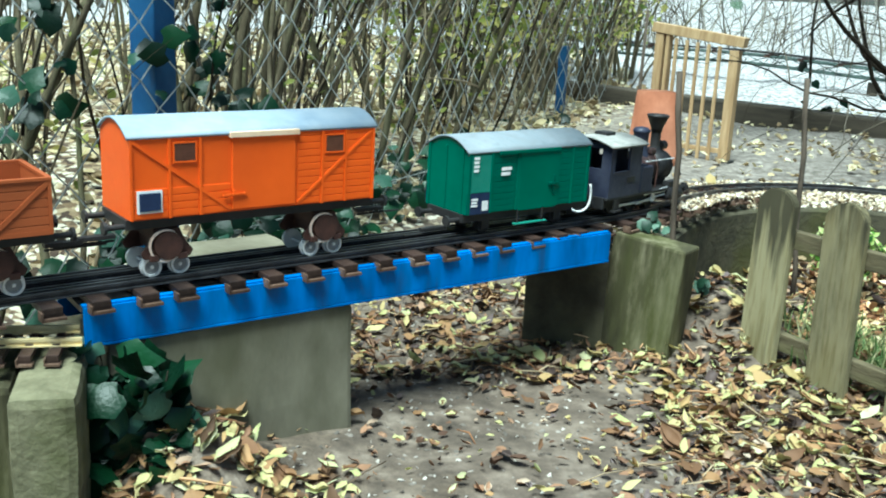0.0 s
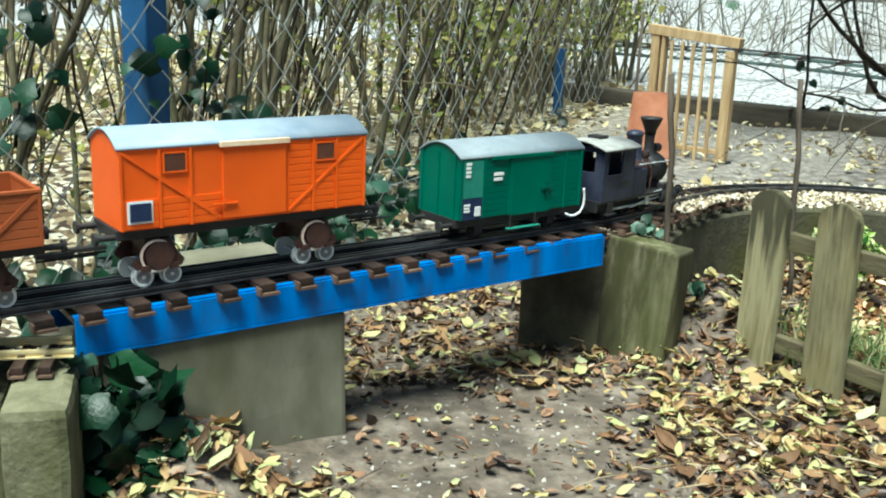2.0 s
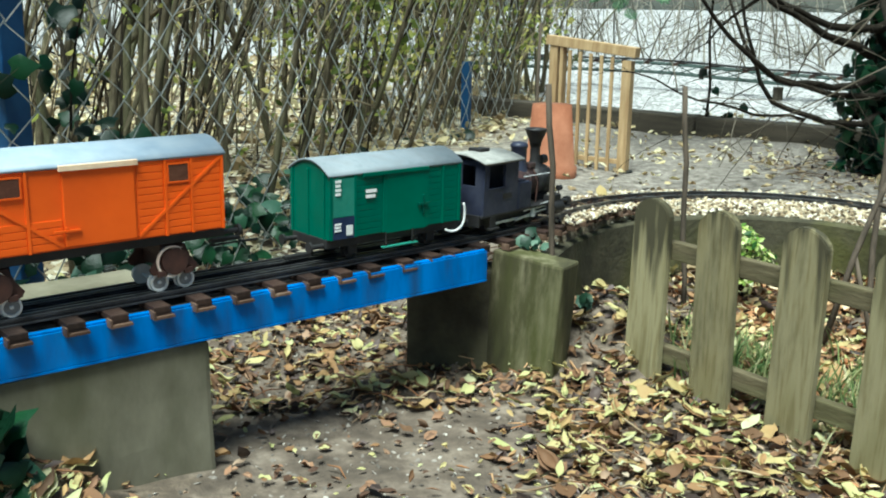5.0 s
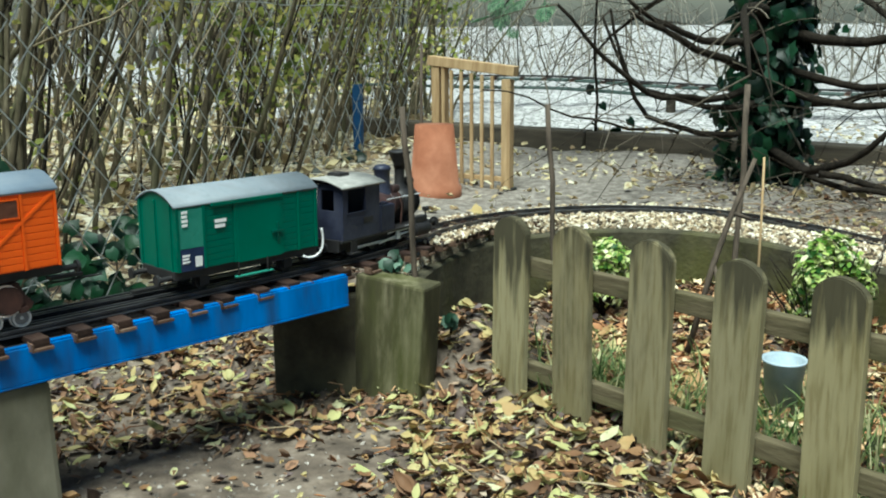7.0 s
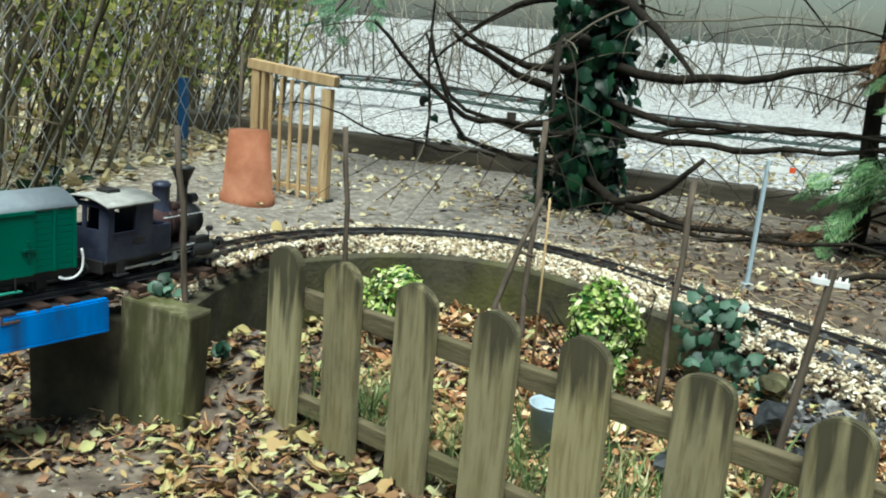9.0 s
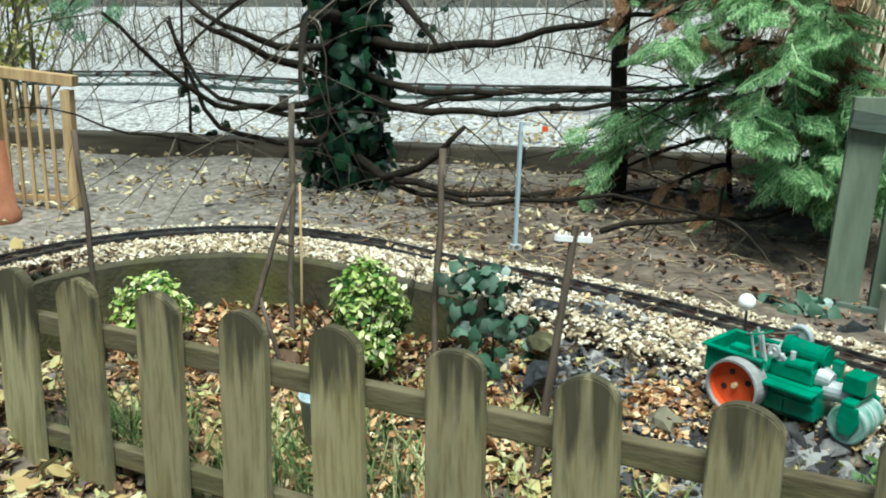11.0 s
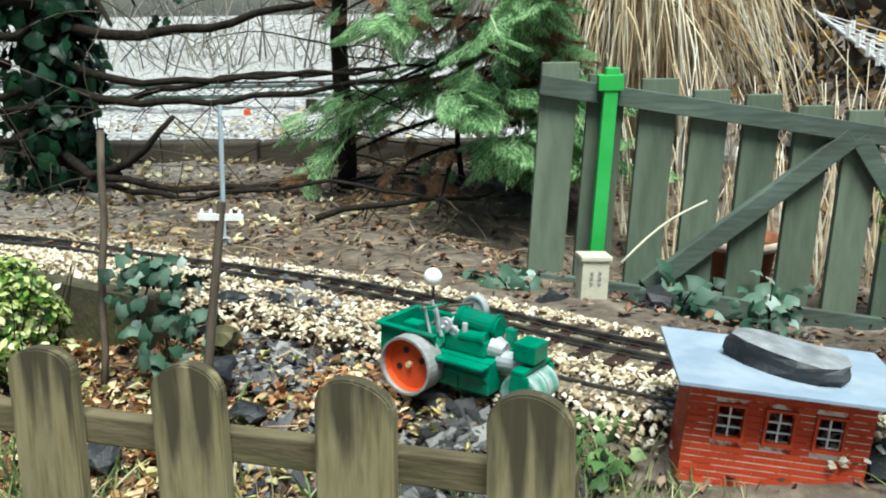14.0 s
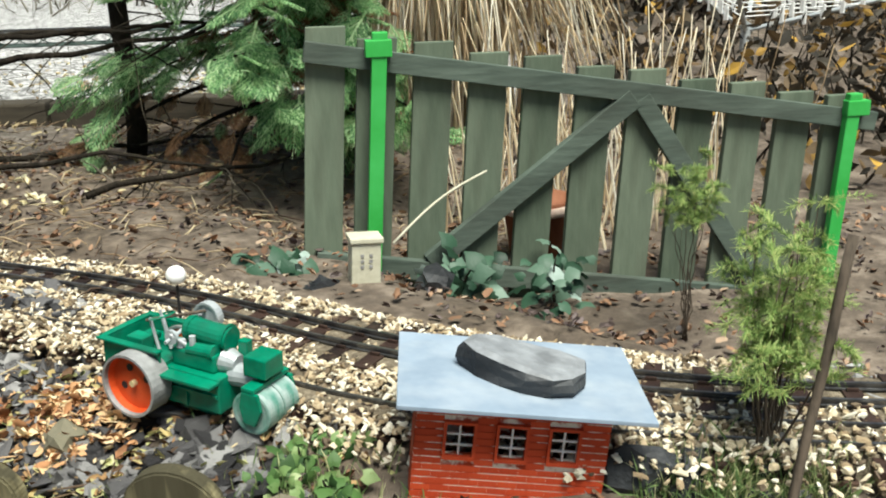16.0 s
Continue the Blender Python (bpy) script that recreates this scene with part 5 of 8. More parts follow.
stems, thick, twig_ends = [], [], []
for k in range(520):
    u, off = rng.uniform(-1.1, 4.2), rng.uniform(0.05, 0.75) if rng.random() < 0.75 else rng.uniform(0.75, 2.2)
    if u < 0.75 and rng.random() < (0.62 if off > 0.3 else 0.4):
        continue
    base = chain_point(u, -0.1, off)
    r = rng.choice((0.003, 0.003, 0.004, 0.005, 0.007, 0.009, 0.013)) * rng.uniform(0.8, 1.15)
    lean = Vector((rng.gauss(0.10, 0.16), rng.gauss(0.16, 0.14), 1))
    path = wobbly(base, lean, rng.uniform(1.1, 1.8), r, 12, 0.75)
    (thick if r > 0.0062 else stems).append(path)
    for j in range(rng.randrange(1, 4)):
        q, rr = path[rng.randrange(3, 9)]
        tw = wobbly(q, (rng.uniform(-1, 1), rng.uniform(-1, 1), rng.uniform(0.3, 1.4)), rng.uniform(0.2, 0.6), rr * 0.4, 5, 0.5)
        stems.append(tw)
        twig_ends += [tw[-1][0], tw[3][0]]
hedge = empty("hedge")
tagged(hedge, "bare brown hedge of dense upright stems with few yellow-green leaves", "hedge", kind="stuff")
tubes("stems", stems, M_STEM, hedge, 5)
tubes("trunks", thick, M_HEDGETRUNK, hedge, 7)["kind"] = "stuff"
LEAF_V = [(0, 0, 0), (0.22, 0.18, 0.03), (0.55, 0.26, 0.05), (1, 0, -0.02), (0.55, -0.26, 0.05), (0.22, -0.18, 0.03), (0.5, 0, 0.0)]
LEAF_F = [(0, 1, 6), (1, 2, 6), (2, 3, 6), (3, 4, 6), (4, 5, 6), (5, 0, 6)]
mats = []
for k in range(7500):
    u = rng.uniform(1.3, 4.3)
    p = chain_point(u, rng.uniform(0.30, 1.1) if u > 1.8 else rng.uniform(0.6, 1.1), rng.uniform(0.0, 0.6))
    if noise.noise(p * 5) < -0.08 + 0.12 * max(0.0, 2.2 - u):
        continue
    mats.append(turn(*p, rng.uniform(0, 6), rng.uniform(-1, 1), rng.uniform(0, 6), rng.uniform(0.02, 0.05)))
for k in range(1500):
    p = chain_point(rng.uniform(0.3, 2.2), rng.uniform(0.05, 0.8), rng.uniform(0.05, 0.8))
    if noise.noise(p * 4) > -0.05:
        mats.append(turn(*p, rng.uniform(0, 6), rng.uniform(-1, 1), rng.uniform(0, 6), rng.uniform(0.015, 0.035)))
for q in twig_ends:
    if rng.random() < 0.35:
        mats.append(turn(*q, rng.uniform(0, 6), rng.uniform(-1, 1), rng.uniform(0, 6), rng.uniform(0.02, 0.04)))
scatter("leaves", LEAF_V, LEAF_F, mats, M_HEDGELEAF, hedge)

# ---- ivy ----
IVY_V = [(0, 0, 0), (-0.13, 0.26, -0.08), (0.12, 0.40, -0.02), (0.36, 0.47, -0.12), (0.64, 0.27, -0.04), (1.0, 0, -0.22), (0.64, -0.27, -0.04), (0.36, -0.47, -0.12), (0.12, -0.40, -0.02), (-0.13, -0.26, -0.08), (0.35, 0, 0.06)]
IVY_F = [(0, 1, 2, 10), (2, 3, 4, 10), (4, 5, 10), (5, 6, 10), (6, 7, 8, 10), (8, 9, 0, 10)]


def ivy(name, label, centres, n, size, seed, face=(0, -1, 0.5), spread=0.9, mat=None):
    r2 = random.Random(seed)
    root = empty(name)
    tagged(root, label, "ivy", kind="stuff")
    ms, vines = [], []
    for c, rad in centres:
        vines.append(wobbly((c[0], c[1], c[2] - rad[2]), (0, 0, 1), rad[2] * 2, 0.003, 6, 0.5, r2))
    for k in range(n):
        c, rad = centres[r2.randrange(len(centres))]
        p = Vector(c) + Vector((r2.uniform(-1, 1) * rad[0], r2.uniform(-1, 1) * rad[1], r2.uniform(-1, 1) * rad[2]))
        d = (Vector(face) + Vector((r2.gauss(0, 0.45), r2.gauss(0, 0.45), r2.gauss(0, 0.45))) * spread).normalized()
        q = d.to_track_quat("Z", "X").to_matrix().to_4x4() @ Matrix.Rotation(r2.uniform(0, 6.3), 4, "Z")
        s = size * r2.uniform(0.55, 1.2)
        ms.append(Matrix.Translation(p) @ q @ Matrix.Diagonal((s, s, s, 1)))
    scatter("leaves", IVY_V, IVY_F, ms, mat or M_IVY, root, True)
    tubes("vines", vines, M_BARK, root, 4)
    return root


M_GREYIVY = material("grey_green_ivy", [(0.1, (0.010, 0.030, 0.016)), (0.5, (0.035, 0.085, 0.05)), (0.8, (0.13, 0.20, 0.15)), (0.97, (0.42, 0.50, 0.47))], 30, 0.5, island=True, trans=0.12)
ivy("ivy_clump", "dark glossy ivy growing against the bridge pier", [((-0.372, 1.12, 0.03), (0.04, 0.03, 0.075)), ((-0.355, 1.13, -0.03), (0.05, 0.035, 0.06)), ((-0.325, 1.14, 0.02), (0.03, 0.025, 0.06))], 130, 0.050, 3, (0.3, -1, 0.15), 1.9)
ivy("ivy_on_post", "ivy trailing up the blue fence post", [(chain_point(0.25, 0.35, 0.0), (0.05, 0.03, 0.25)), (chain_point(0.42, 0.5, 0.0), (0.03, 0.05, 0.18)), (chain_point(0.0, 0.42, 0.02), (0.06, 0.06, 0.12)), (chain_point(0.6, 0.30, 0.05), (0.10, 0.2, 0.12))], 60, 0.042, 4)
ivy("ivy_low", "low green ivy along the foot of the wire fence", [(chain_point(0.1 + 0.22 * k, 0.02, 0.02), (0.11, 0.08, 0.07)) for k in range(11)], 430, 0.045, 5, (0, -1, 0.8))
ivy("ivy_tuft", "small green sprig beside the abutment", [((0.385, 1.69, 0.16), (0.016, 0.012, 0.014)), ((0.475, 1.665, 0.055), (0.012, 0.012, 0.016))], 14, 0.024, 6, mat=M_GREYIVY)
ivy("ivy_plant", "grey-green variegated ivy plant hanging over the stones", [((1.30, 1.52, 0.165), (0.04, 0.035, 0.03)), ((1.33, 1.49, 0.11), (0.035, 0.03, 0.05)), ((1.26, 1.50, 0.13), (0.03, 0.03, 0.04)), ((1.29, 1.46, 0.05), (0.05, 0.03, 0.05)), ((1.35, 1.45, 0.06), (0.02, 0.02, 0.05))], 105, 0.029, 8, (-0.6, -1, 0.3), 1.6, M_GREYIVY)
ivy("ivy_by_gate", "ivy spreading at the foot of the gate", [((2.08, 1.10, 0.06), (0.06, 0.06, 0.03)), ((2.20, 1.0, 0.04), (0.08, 0.07, 0.04)), ((1.86, 1.32, 0.085), (0.05, 0.05, 0.012))], 110, 0.034, 9, (-0.4, -0.6, 1), 1.1, M_GREYIVY)

M_WEED = material("weed_leaf", [(0.1, (0.025, 0.06, 0.018)), (0.5, (0.08, 0.16, 0.045)), (0.85, (0.20, 0.29, 0.11)), (0.97, (0.42, 0.46, 0.26))], 30, 0.55, island=True, trans=0.2)
ivy("weed_clump", "broad-leaved green weeds between the toy house and the toy roller", [((1.525, 0.850, 0.048), (0.035, 0.02, 0.012)), ((1.585, 0.828, 0.050), (0.03, 0.02, 0.012)), ((1.475, 0.826, 0.045), (0.03, 0.02, 0.012)), ((1.50, 0.775, 0.048), (0.04, 0.03, 0.012))], 120, 0.019, 12, (-0.3, -0.5, 1), 1.6, M_WEED)

# ---- conifer with ivy-clad trunk ----
TR = Vector((1.63, 2.90, 0.0))
tree = empty("conifer_tree", Matrix.Translation(TR))
tagged(tree, "old conifer with ivy-clad dark trunk and bare drooping branches", "tree")
trunk = [((0.01 * math.sin(k), 0.01 * math.cos(2 * k), -0.1 + k * 0.18), 0.085 - 0.004 * k) for k in range(12)]
tubes("trunk", [trunk], M_BARK, tree, 14)
limbs, twigs, ends = [], [], []
r3 = random.Random(21)
for k in range(15):
    az = r3.uniform(-3.3, 0.35) if k % 5 else r3.uniform(0, 3)
    h = r3.uniform(0.5, 1.3)
    ln = r3.uniform(0.7, 1.5)
    path = wobbly((0.05 * math.cos(az), 0.05 * math.sin(az), h), (math.cos(az), math.sin(az), r3.uniform(-0.15, 0.35)), ln, r3.uniform(0.010, 0.022), 11, 0.35, r3, 0.2, r3.uniform(0.3, 0.95))
    if (path[-1][0] + TR).x < 1.0:
        continue
    limbs.append(path)
    for j in range(7):
        q, rr = path[r3.randrange(3, 12)]
        tw = wobbly(q, (math.cos(az) + r3.gauss(0, 0.7), math.sin(az) + r3.gauss(0, 0.7), r3.uniform(-0.7, 0.2)), r3.uniform(0.15, 0.5), max(0.0022, rr * 0.28), 6, 0.5, r3, 0.4, 0.3)
        twigs.append(tw)
        for e in (2, 4, 6):
            q2, r2_ = tw[e]
            if r3.random() < 0.5:
                twigs.append(wobbly(q2, (r3.gauss(0, 1), r3.gauss(0, 1), r3.gauss(-0.4, 0.5)), r3.uniform(0.06, 0.18), 0.0013, 4, 0.5, r3))
        ends.append(tw[-1][0])
for k, p in enumerate(limbs):
    tubes("limb", [p], M_BARK, tree, 7)
for ctrl, r0 in (([(1.694, 2.721, 0.501), (1.885, 2.507, 0.516), (2.104, 2.291, 0.58), (2.309, 2.13, 0.607)], 0.016), ([(1.682, 2.699, 0.396), (1.812, 2.566, 0.38), (1.967, 2.372, 0.397), (2.236, 2.115, 0.41)], 0.012),
                 ([(1.675, 2.686, 0.336), (1.851, 2.474, 0.332), (2.0, 2.284, 0.355), (2.302, 2.02, 0.404)], 0.012), ([(1.522, 2.811, 0.495), (1.366, 2.842, 0.517), (1.245, 2.804, 0.565), (1.132, 2.766, 0.63)], 0.014),
                 ([(1.516, 2.764, 0.312), (1.29, 2.777, 0.345), (1.162, 2.809, 0.423), (1.067, 2.8, 0.63)], 0.010), ([(1.597, 2.56, 0.153), (1.681, 2.418, 0.226), (1.717, 2.361, 0.298), (1.769, 2.348, 0.351)], 0.015),
                 ([(1.461, 2.715, 0.24), (1.186, 2.646, 0.302), (1.088, 2.627, 0.465), (1.032, 2.585, 0.63)], 0.010), ([(1.644, 2.586, 0.126), (1.70, 2.209, 0.139), (1.951, 1.968, 0.172), (2.145, 1.732, 0.116)], 0.009),
                 ([(1.455, 2.761, 0.344), (1.143, 2.557, 0.378), (0.973, 2.507, 0.504), (0.853, 2.446, 0.612)], 0.011), ([(1.49, 2.776, 0.43), (1.231, 2.681, 0.528), (1.066, 2.622, 0.616)], 0.014),
                 ([(1.60, 2.50, 0.16), (1.80, 2.36, 0.125), (2.05, 2.30, 0.125), (2.42, 2.10, 0.13)], 0.010), ([(1.84, 1.90, 0.115), (2.00, 1.86, 0.135), (2.16, 1.80, 0.13), (2.36, 1.76, 0.15)], 0.008),
                 ([(1.25, 2.619, 0.267), (0.965, 2.466, 0.317), (0.737, 2.414, 0.395), (0.63, 2.435, 0.415)], 0.0045), ([(1.736, 2.86, 0.31), (1.926, 2.434, 0.389), (2.112, 2.131, 0.41), (2.214, 1.908, 0.437)], 0.011)):
    pts = curve_points(ctrl, 0.06)
    if len(ctrl) == 4 and (Vector(ctrl[0]) - TR).xy.length < 0.35:
        pts = [Vector((TR.x, TR.y, ctrl[0][2] + 0.04))] + pts
    path = [(p - TR + Vector((0, 0, 0.006 * math.sin(k * 1.7))), r0 * (1 - 0.7 * k / len(pts))) for k, p in enumerate(pts)]
    tubes("limb", [path], M_BARK, tree, 7)
    for j in range(7):
        q, rr = path[r3.randrange(1, len(path))]
        tw = wobbly(q, (r3.gauss(0.1, 0.8), r3.gauss(-0.2, 0.8), r3.gauss(-0.15, 0.4)), r3.uniform(0.15, 0.5), 0.0020, 7, 0.5, r3, 0.35, 0.3)
        twigs.append(tw)
        for e in range(1, 8, 2):
            twigs.append(wobbly(tw[e][0], (r3.gauss(0.2, 0.8), r3.gauss(-0.3, 0.8), r3.gauss(-0.2, 0.5)), r3.uniform(0.04, 0.14), 0.0009, 3, 0.5, r3))
tubes("brushwood", twigs, M_TWIG, tree, 4)["kind"] = "stuff"
ms = []
for k in range(1500):
    a, z = r3.uniform(-3.4, 0.4), r3.uniform(0.05, 1.6)
    clump = noise.noise(Vector((a * 1.6, z * 5.0, 3.0)))
    if clump < -0.25:
        continue
    rr = 0.085 + r3.uniform(0, 0.05) + max(0.0, clump) * 0.14 * r3.random()
    d = Vector((math.cos(a) + r3.gauss(0, 0.45), math.sin(a) + r3.gauss(0, 0.45), r3.uniform(-0.2, 0.8)))
    ms.append(Matrix.Translation((rr * math.cos(a), rr * math.sin(a), z)) @ d.to_track_quat("Z", "X").to_matrix().to_4x4() @ Matrix.Rotation(r3.uniform(0, 6.3), 4, "Z") @ Matrix.Scale(r3.uniform(0.028, 0.06), 4))
for q in ends:
    if r3.random() < 0.07 and q.y > -0.3:
        for j in range(7):
            ms.append(turn(q.x + r3.gauss(0, 0.05), q.y + r3.gauss(0, 0.05), q.z + r3.gauss(0, 0.06), r3.uniform(-1, 1) + 1.2, r3.uniform(-1, 1), r3.uniform(0, 6), r3.uniform(0.025, 0.05)))
scatter("ivy_leaves", IVY_V, IVY_F, ms, M_IVY, tree, True)["kind"] = "stuff"

# ---- feathery conifer by the gate ----


def frond():
    """A flat fern-like spray about one unit long, of short scaly leaflets."""
    vs, fs = [], []

    def blade(p, d, ln, w):
        d = d.normalized()
        s = Vector((-d.y, d.x, 0)) * w
        b = len(vs)
        vs.extend([p - s * 0.5, p + s * 0.5, p + d * ln * 0.6 + s * 0.45 + Vector((0, 0, -0.02)), p + d * ln + Vector((0, 0, -0.05)), p + d * ln * 0.6 - s * 0.45 + Vector((0, 0, -0.02))])
        fs.append((b, b + 1, b + 2, b + 3, b + 4))
    blade(Vector((0, 0, 0)), Vector((1, 0, 0)), 1.0, 0.03)
    for i in range(1, 11):
        for s in (1, -1):
            ln = (0.60 - 0.045 * i) * (1.0 if (i + s) % 3 else 0.72)
            p = Vector((0.075 * i + 0.02 * s, 0, -0.003 * i))
            d = Vector((1.0, 0.62 * s, -0.06))
            blade(p, d, ln, 0.020)
            for j, q in enumerate((0.25, 0.42, 0.60, 0.78)):
                w = p + d.normalized() * ln * q
                blade(w, Vector((1.0, -0.10 * s if j % 2 else 1.5 * s, -0.05)), ln * (0.46 - 0.22 * q), 0.018)
    return vs, fs


FROND_V, FROND_F = frond()


def spray_tree(name, label, base, trunk_h, limbs_spec, seed, brown=0.15, size=(0.09, 0.16), girth=0.03, mat=None):
    r2 = random.Random(seed)
    root = empty(name, Matrix.Translation(base))
    tagged(root, label, "conifer")
    tubes("trunk", [[((0.01 * math.sin(k * 2), 0, k * trunk_h / 8), girth * (1 - 0.08 * k)) for k in range(9)]], M_BARK, root, 8)
    paths, ms, mb = [], [], []
    for az, h, ln, droop, n in limbs_spec:
        path = wobbly((0, 0, h), (math.cos(az), math.sin(az), r2.uniform(-0.1, 0.25)), ln, 0.008, 10, 0.25, r2, 0.25, droop)
        paths.append(path)
        for j in range(n):
            i = r2.randrange(2, 11)
            q, _ = path[i]
            d = (path[min(i + 1, 10)][0] - path[i - 1][0]).normalized()
            s = r2.uniform(*size)
            yaw = math.atan2(d.y, d.x) + r2.uniform(-1.2, 1.2)
            m = Matrix.Translation(q + Vector((r2.gauss(0, 0.02), r2.gauss(0, 0.02), r2.gauss(0, 0.025)))) @ Matrix.Rotation(yaw, 4, "Z") @ Matrix.Rotation(r2.uniform(0.05, 0.8), 4, "Y") @ Matrix.Rotation(r2.uniform(-0.5, 0.5), 4, "X") @ Matrix.Scale(s, 4)
            (mb if (i < 6 or brown > 1) and r2.random() < brown * 0.55 + (brown < 1) * brown * 1.6 else ms).append(m)
    for p in paths:
        tubes("limb", [p], M_BARK, root, 5)
    scatter("fronds", FROND_V, FROND_F, ms, mat or M_THUJA, root)["kind"] = "stuff"
    if mb:
        scatter("dead_fronds", FROND_V, FROND_F, mb, M_DEADFROND, root)["kind"] = "stuff"
    return root


M_DEADFROND = material("dead_frond", [(0.1, (0.09, 0.045, 0.022)), (0.5, (0.21, 0.11, 0.055)), (0.9, (0.34, 0.20, 0.11))], 6, 0.8, island=True, trans=0.3)
r4 = random.Random(5)
spray_tree("feathery_conifer", "green feathery conifer with browning inner sprays beside the gate", (2.60, 1.96, -0.02), 1.5,
           [(math.pi + 0.25 + r4.uniform(-1.0, 0.75), r4.uniform(0.36, 1.0), r4.uniform(0.35, 0.66), r4.uniform(0.1, 0.55), 30) for k in range(18)]
           + [(math.pi + r4.uniform(0.55, 1.15), r4.uniform(0.15, 0.42), r4.uniform(0.35, 0.60), r4.uniform(0.0, 0.25), 22) for k in range(8)], 31, 0.26, (0.09, 0.18), 0.022)
spray_tree("browning_conifer", "thin half-dead conifer sprays behind the bank", (2.46, 2.14, -0.02), 0.9,
           [(math.pi + 0.3 + r4.uniform(-0.7, 0.7), r4.uniform(0.12, 0.75), r4.uniform(0.3, 0.55), r4.uniform(0.1, 0.6), 12) for k in range(11)], 35, 1.4, (0.05, 0.11), 0.009)
spray_tree("hanging_conifer", "thin drooping conifer sprays hanging above the path", (1.35, 3.7, 0.08), 1.5,
           [(math.pi * 1.35 + r4.uniform(-0.9, 0.9), r4.uniform(0.45, 1.1), r4.uniform(0.4, 0.75), r4.uniform(0.4, 1.0), 12) for k in range(12)], 33, 0.05, (0.08, 0.15), 0.006, M_DULLFROND)
far_tree = empty("bare_tree", Matrix.Translation((2.19, 2.30, 0.07)))
tagged(far_tree, "slim bare tree with thin side twigs", "tree")
tubes("trunk", [[((0.012 * math.sin(k * 1.3), 0.008 * math.cos(k), -0.03 + k * 0.11), 0.027 - 0.0012 * k) for k in range(14)]], M_BARK, far_tree, 9)
fp = []
for k in range(34):
    a = r4.uniform(0, 6.3)
    fp.append(wobbly((0, 0, r4.uniform(0.10, 1.2)), (math.cos(a), math.sin(a), r4.uniform(-0.2, 0.4)), r4.uniform(0.15, 0.5), 0.0035, 8, 0.6, r4, 0.3, 0.4))
for p in fp:
    tubes("twig", [p], M_BARK, far_tree, 4)

# ---- garden gate ----
G0, G1 = Vector((2.055, 1.262, 0)), Vector((2.742, 0.742, 0))
GDIR = (G1 - G0).normalized()
GLEN, GANG = (G1 - G0).length, math.atan2((G1 - G0).y, (G1 - G0).x)
gate = empty("garden_gate", Matrix.Translation(G0) @ Matrix.Rotation(GANG, 4, "Z"))
tagged(gate, "grey-green slatted wooden garden gate with diagonal brace", "gate", kind="structure")


def gate_z(x):
    return 0.432 - 0.140 * x / GLEN


def leaning(bm):
    """The sagging gate leans over towards its far post."""
    for v in bm.verts:
        v.co.x += 0.064 * (v.co.z - 0.40)


for k in range(-1, 10):
    x = k * GLEN / 9
    zt = gate_z(x)
    bm = boxes((-0.033, 0.033, -0.008, 0.008, zt - 0.46, zt + 0.009 + 0.006 * (k % 2)), bevel=0.0015)
    leaning(bm)
    ob = part("slat", bm, M_GATE, gate)
    ob.location = (x + (0.010 if k < 0 else 0.0), 0.012, 0)


def gate_bar(xa, za, xb, zb, w, y0, y1):
    d = Vector((xb - xa, 0, zb - za))
    bm = boxes((-d.length / 2, d.length / 2, y0, y1, -w / 2, w / 2), bevel=0.0015)
    bmesh.ops.transform(bm, matrix=Matrix.Translation(((xa + xb) / 2, 0, (za + zb) / 2)) @ Matrix.Rotation(-math.atan2(d.z, d.x), 4, "Y"), verts=bm.verts)
    return bm


part("rail", gate_bar(-0.12, gate_z(-0.12) - 0.026, GLEN + 0.05, gate_z(GLEN + 0.05) - 0.026, 0.034, -0.014, 0.0038), M_GATE_RAIL, gate)
part("rail", gate_bar(-0.12, gate_z(-0.12) - 0.385, GLEN + 0.05, gate_z(GLEN + 0.05) - 0.385, 0.036, -0.014, 0.0038), M_GATE_RAIL, gate)
part("brace", gate_bar(0.08, gate_z(0.08) - 0.37, 0.446, gate_z(0.446) - 0.036, 0.036, -0.016, 0.0032), M_GATE_RAIL, gate)
part("brace", gate_bar(0.458, gate_z(0.458) - 0.036, 0.705, gate_z(0.715) - 0.36, 0.034, -0.015, 0.0030), M_GATE_RAIL, gate)
for x in (0.0, GLEN):
    post = empty("gate_post", Matrix.Translation(G0 + GDIR * x) @ Matrix.Rotation(GANG, 4, "Z"))
    tagged(post, "bright green painted gate post with flat cap", "post", group="gate posts", kind="structure")
    zt = gate_z(x) + 0.022
    bm = boxes((-0.0125, 0.0125, -0.032, -0.0145, -0.12, zt), bevel=0.002)
    leaning(bm)
    part("shaft", bm, M_GATE_POST, post)
    part("bracket", boxes((-0.022, 0.022, -0.0345, -0.0145, zt - 0.040, zt - 0.012), bevel=0.002), M_GATE_POST, post)

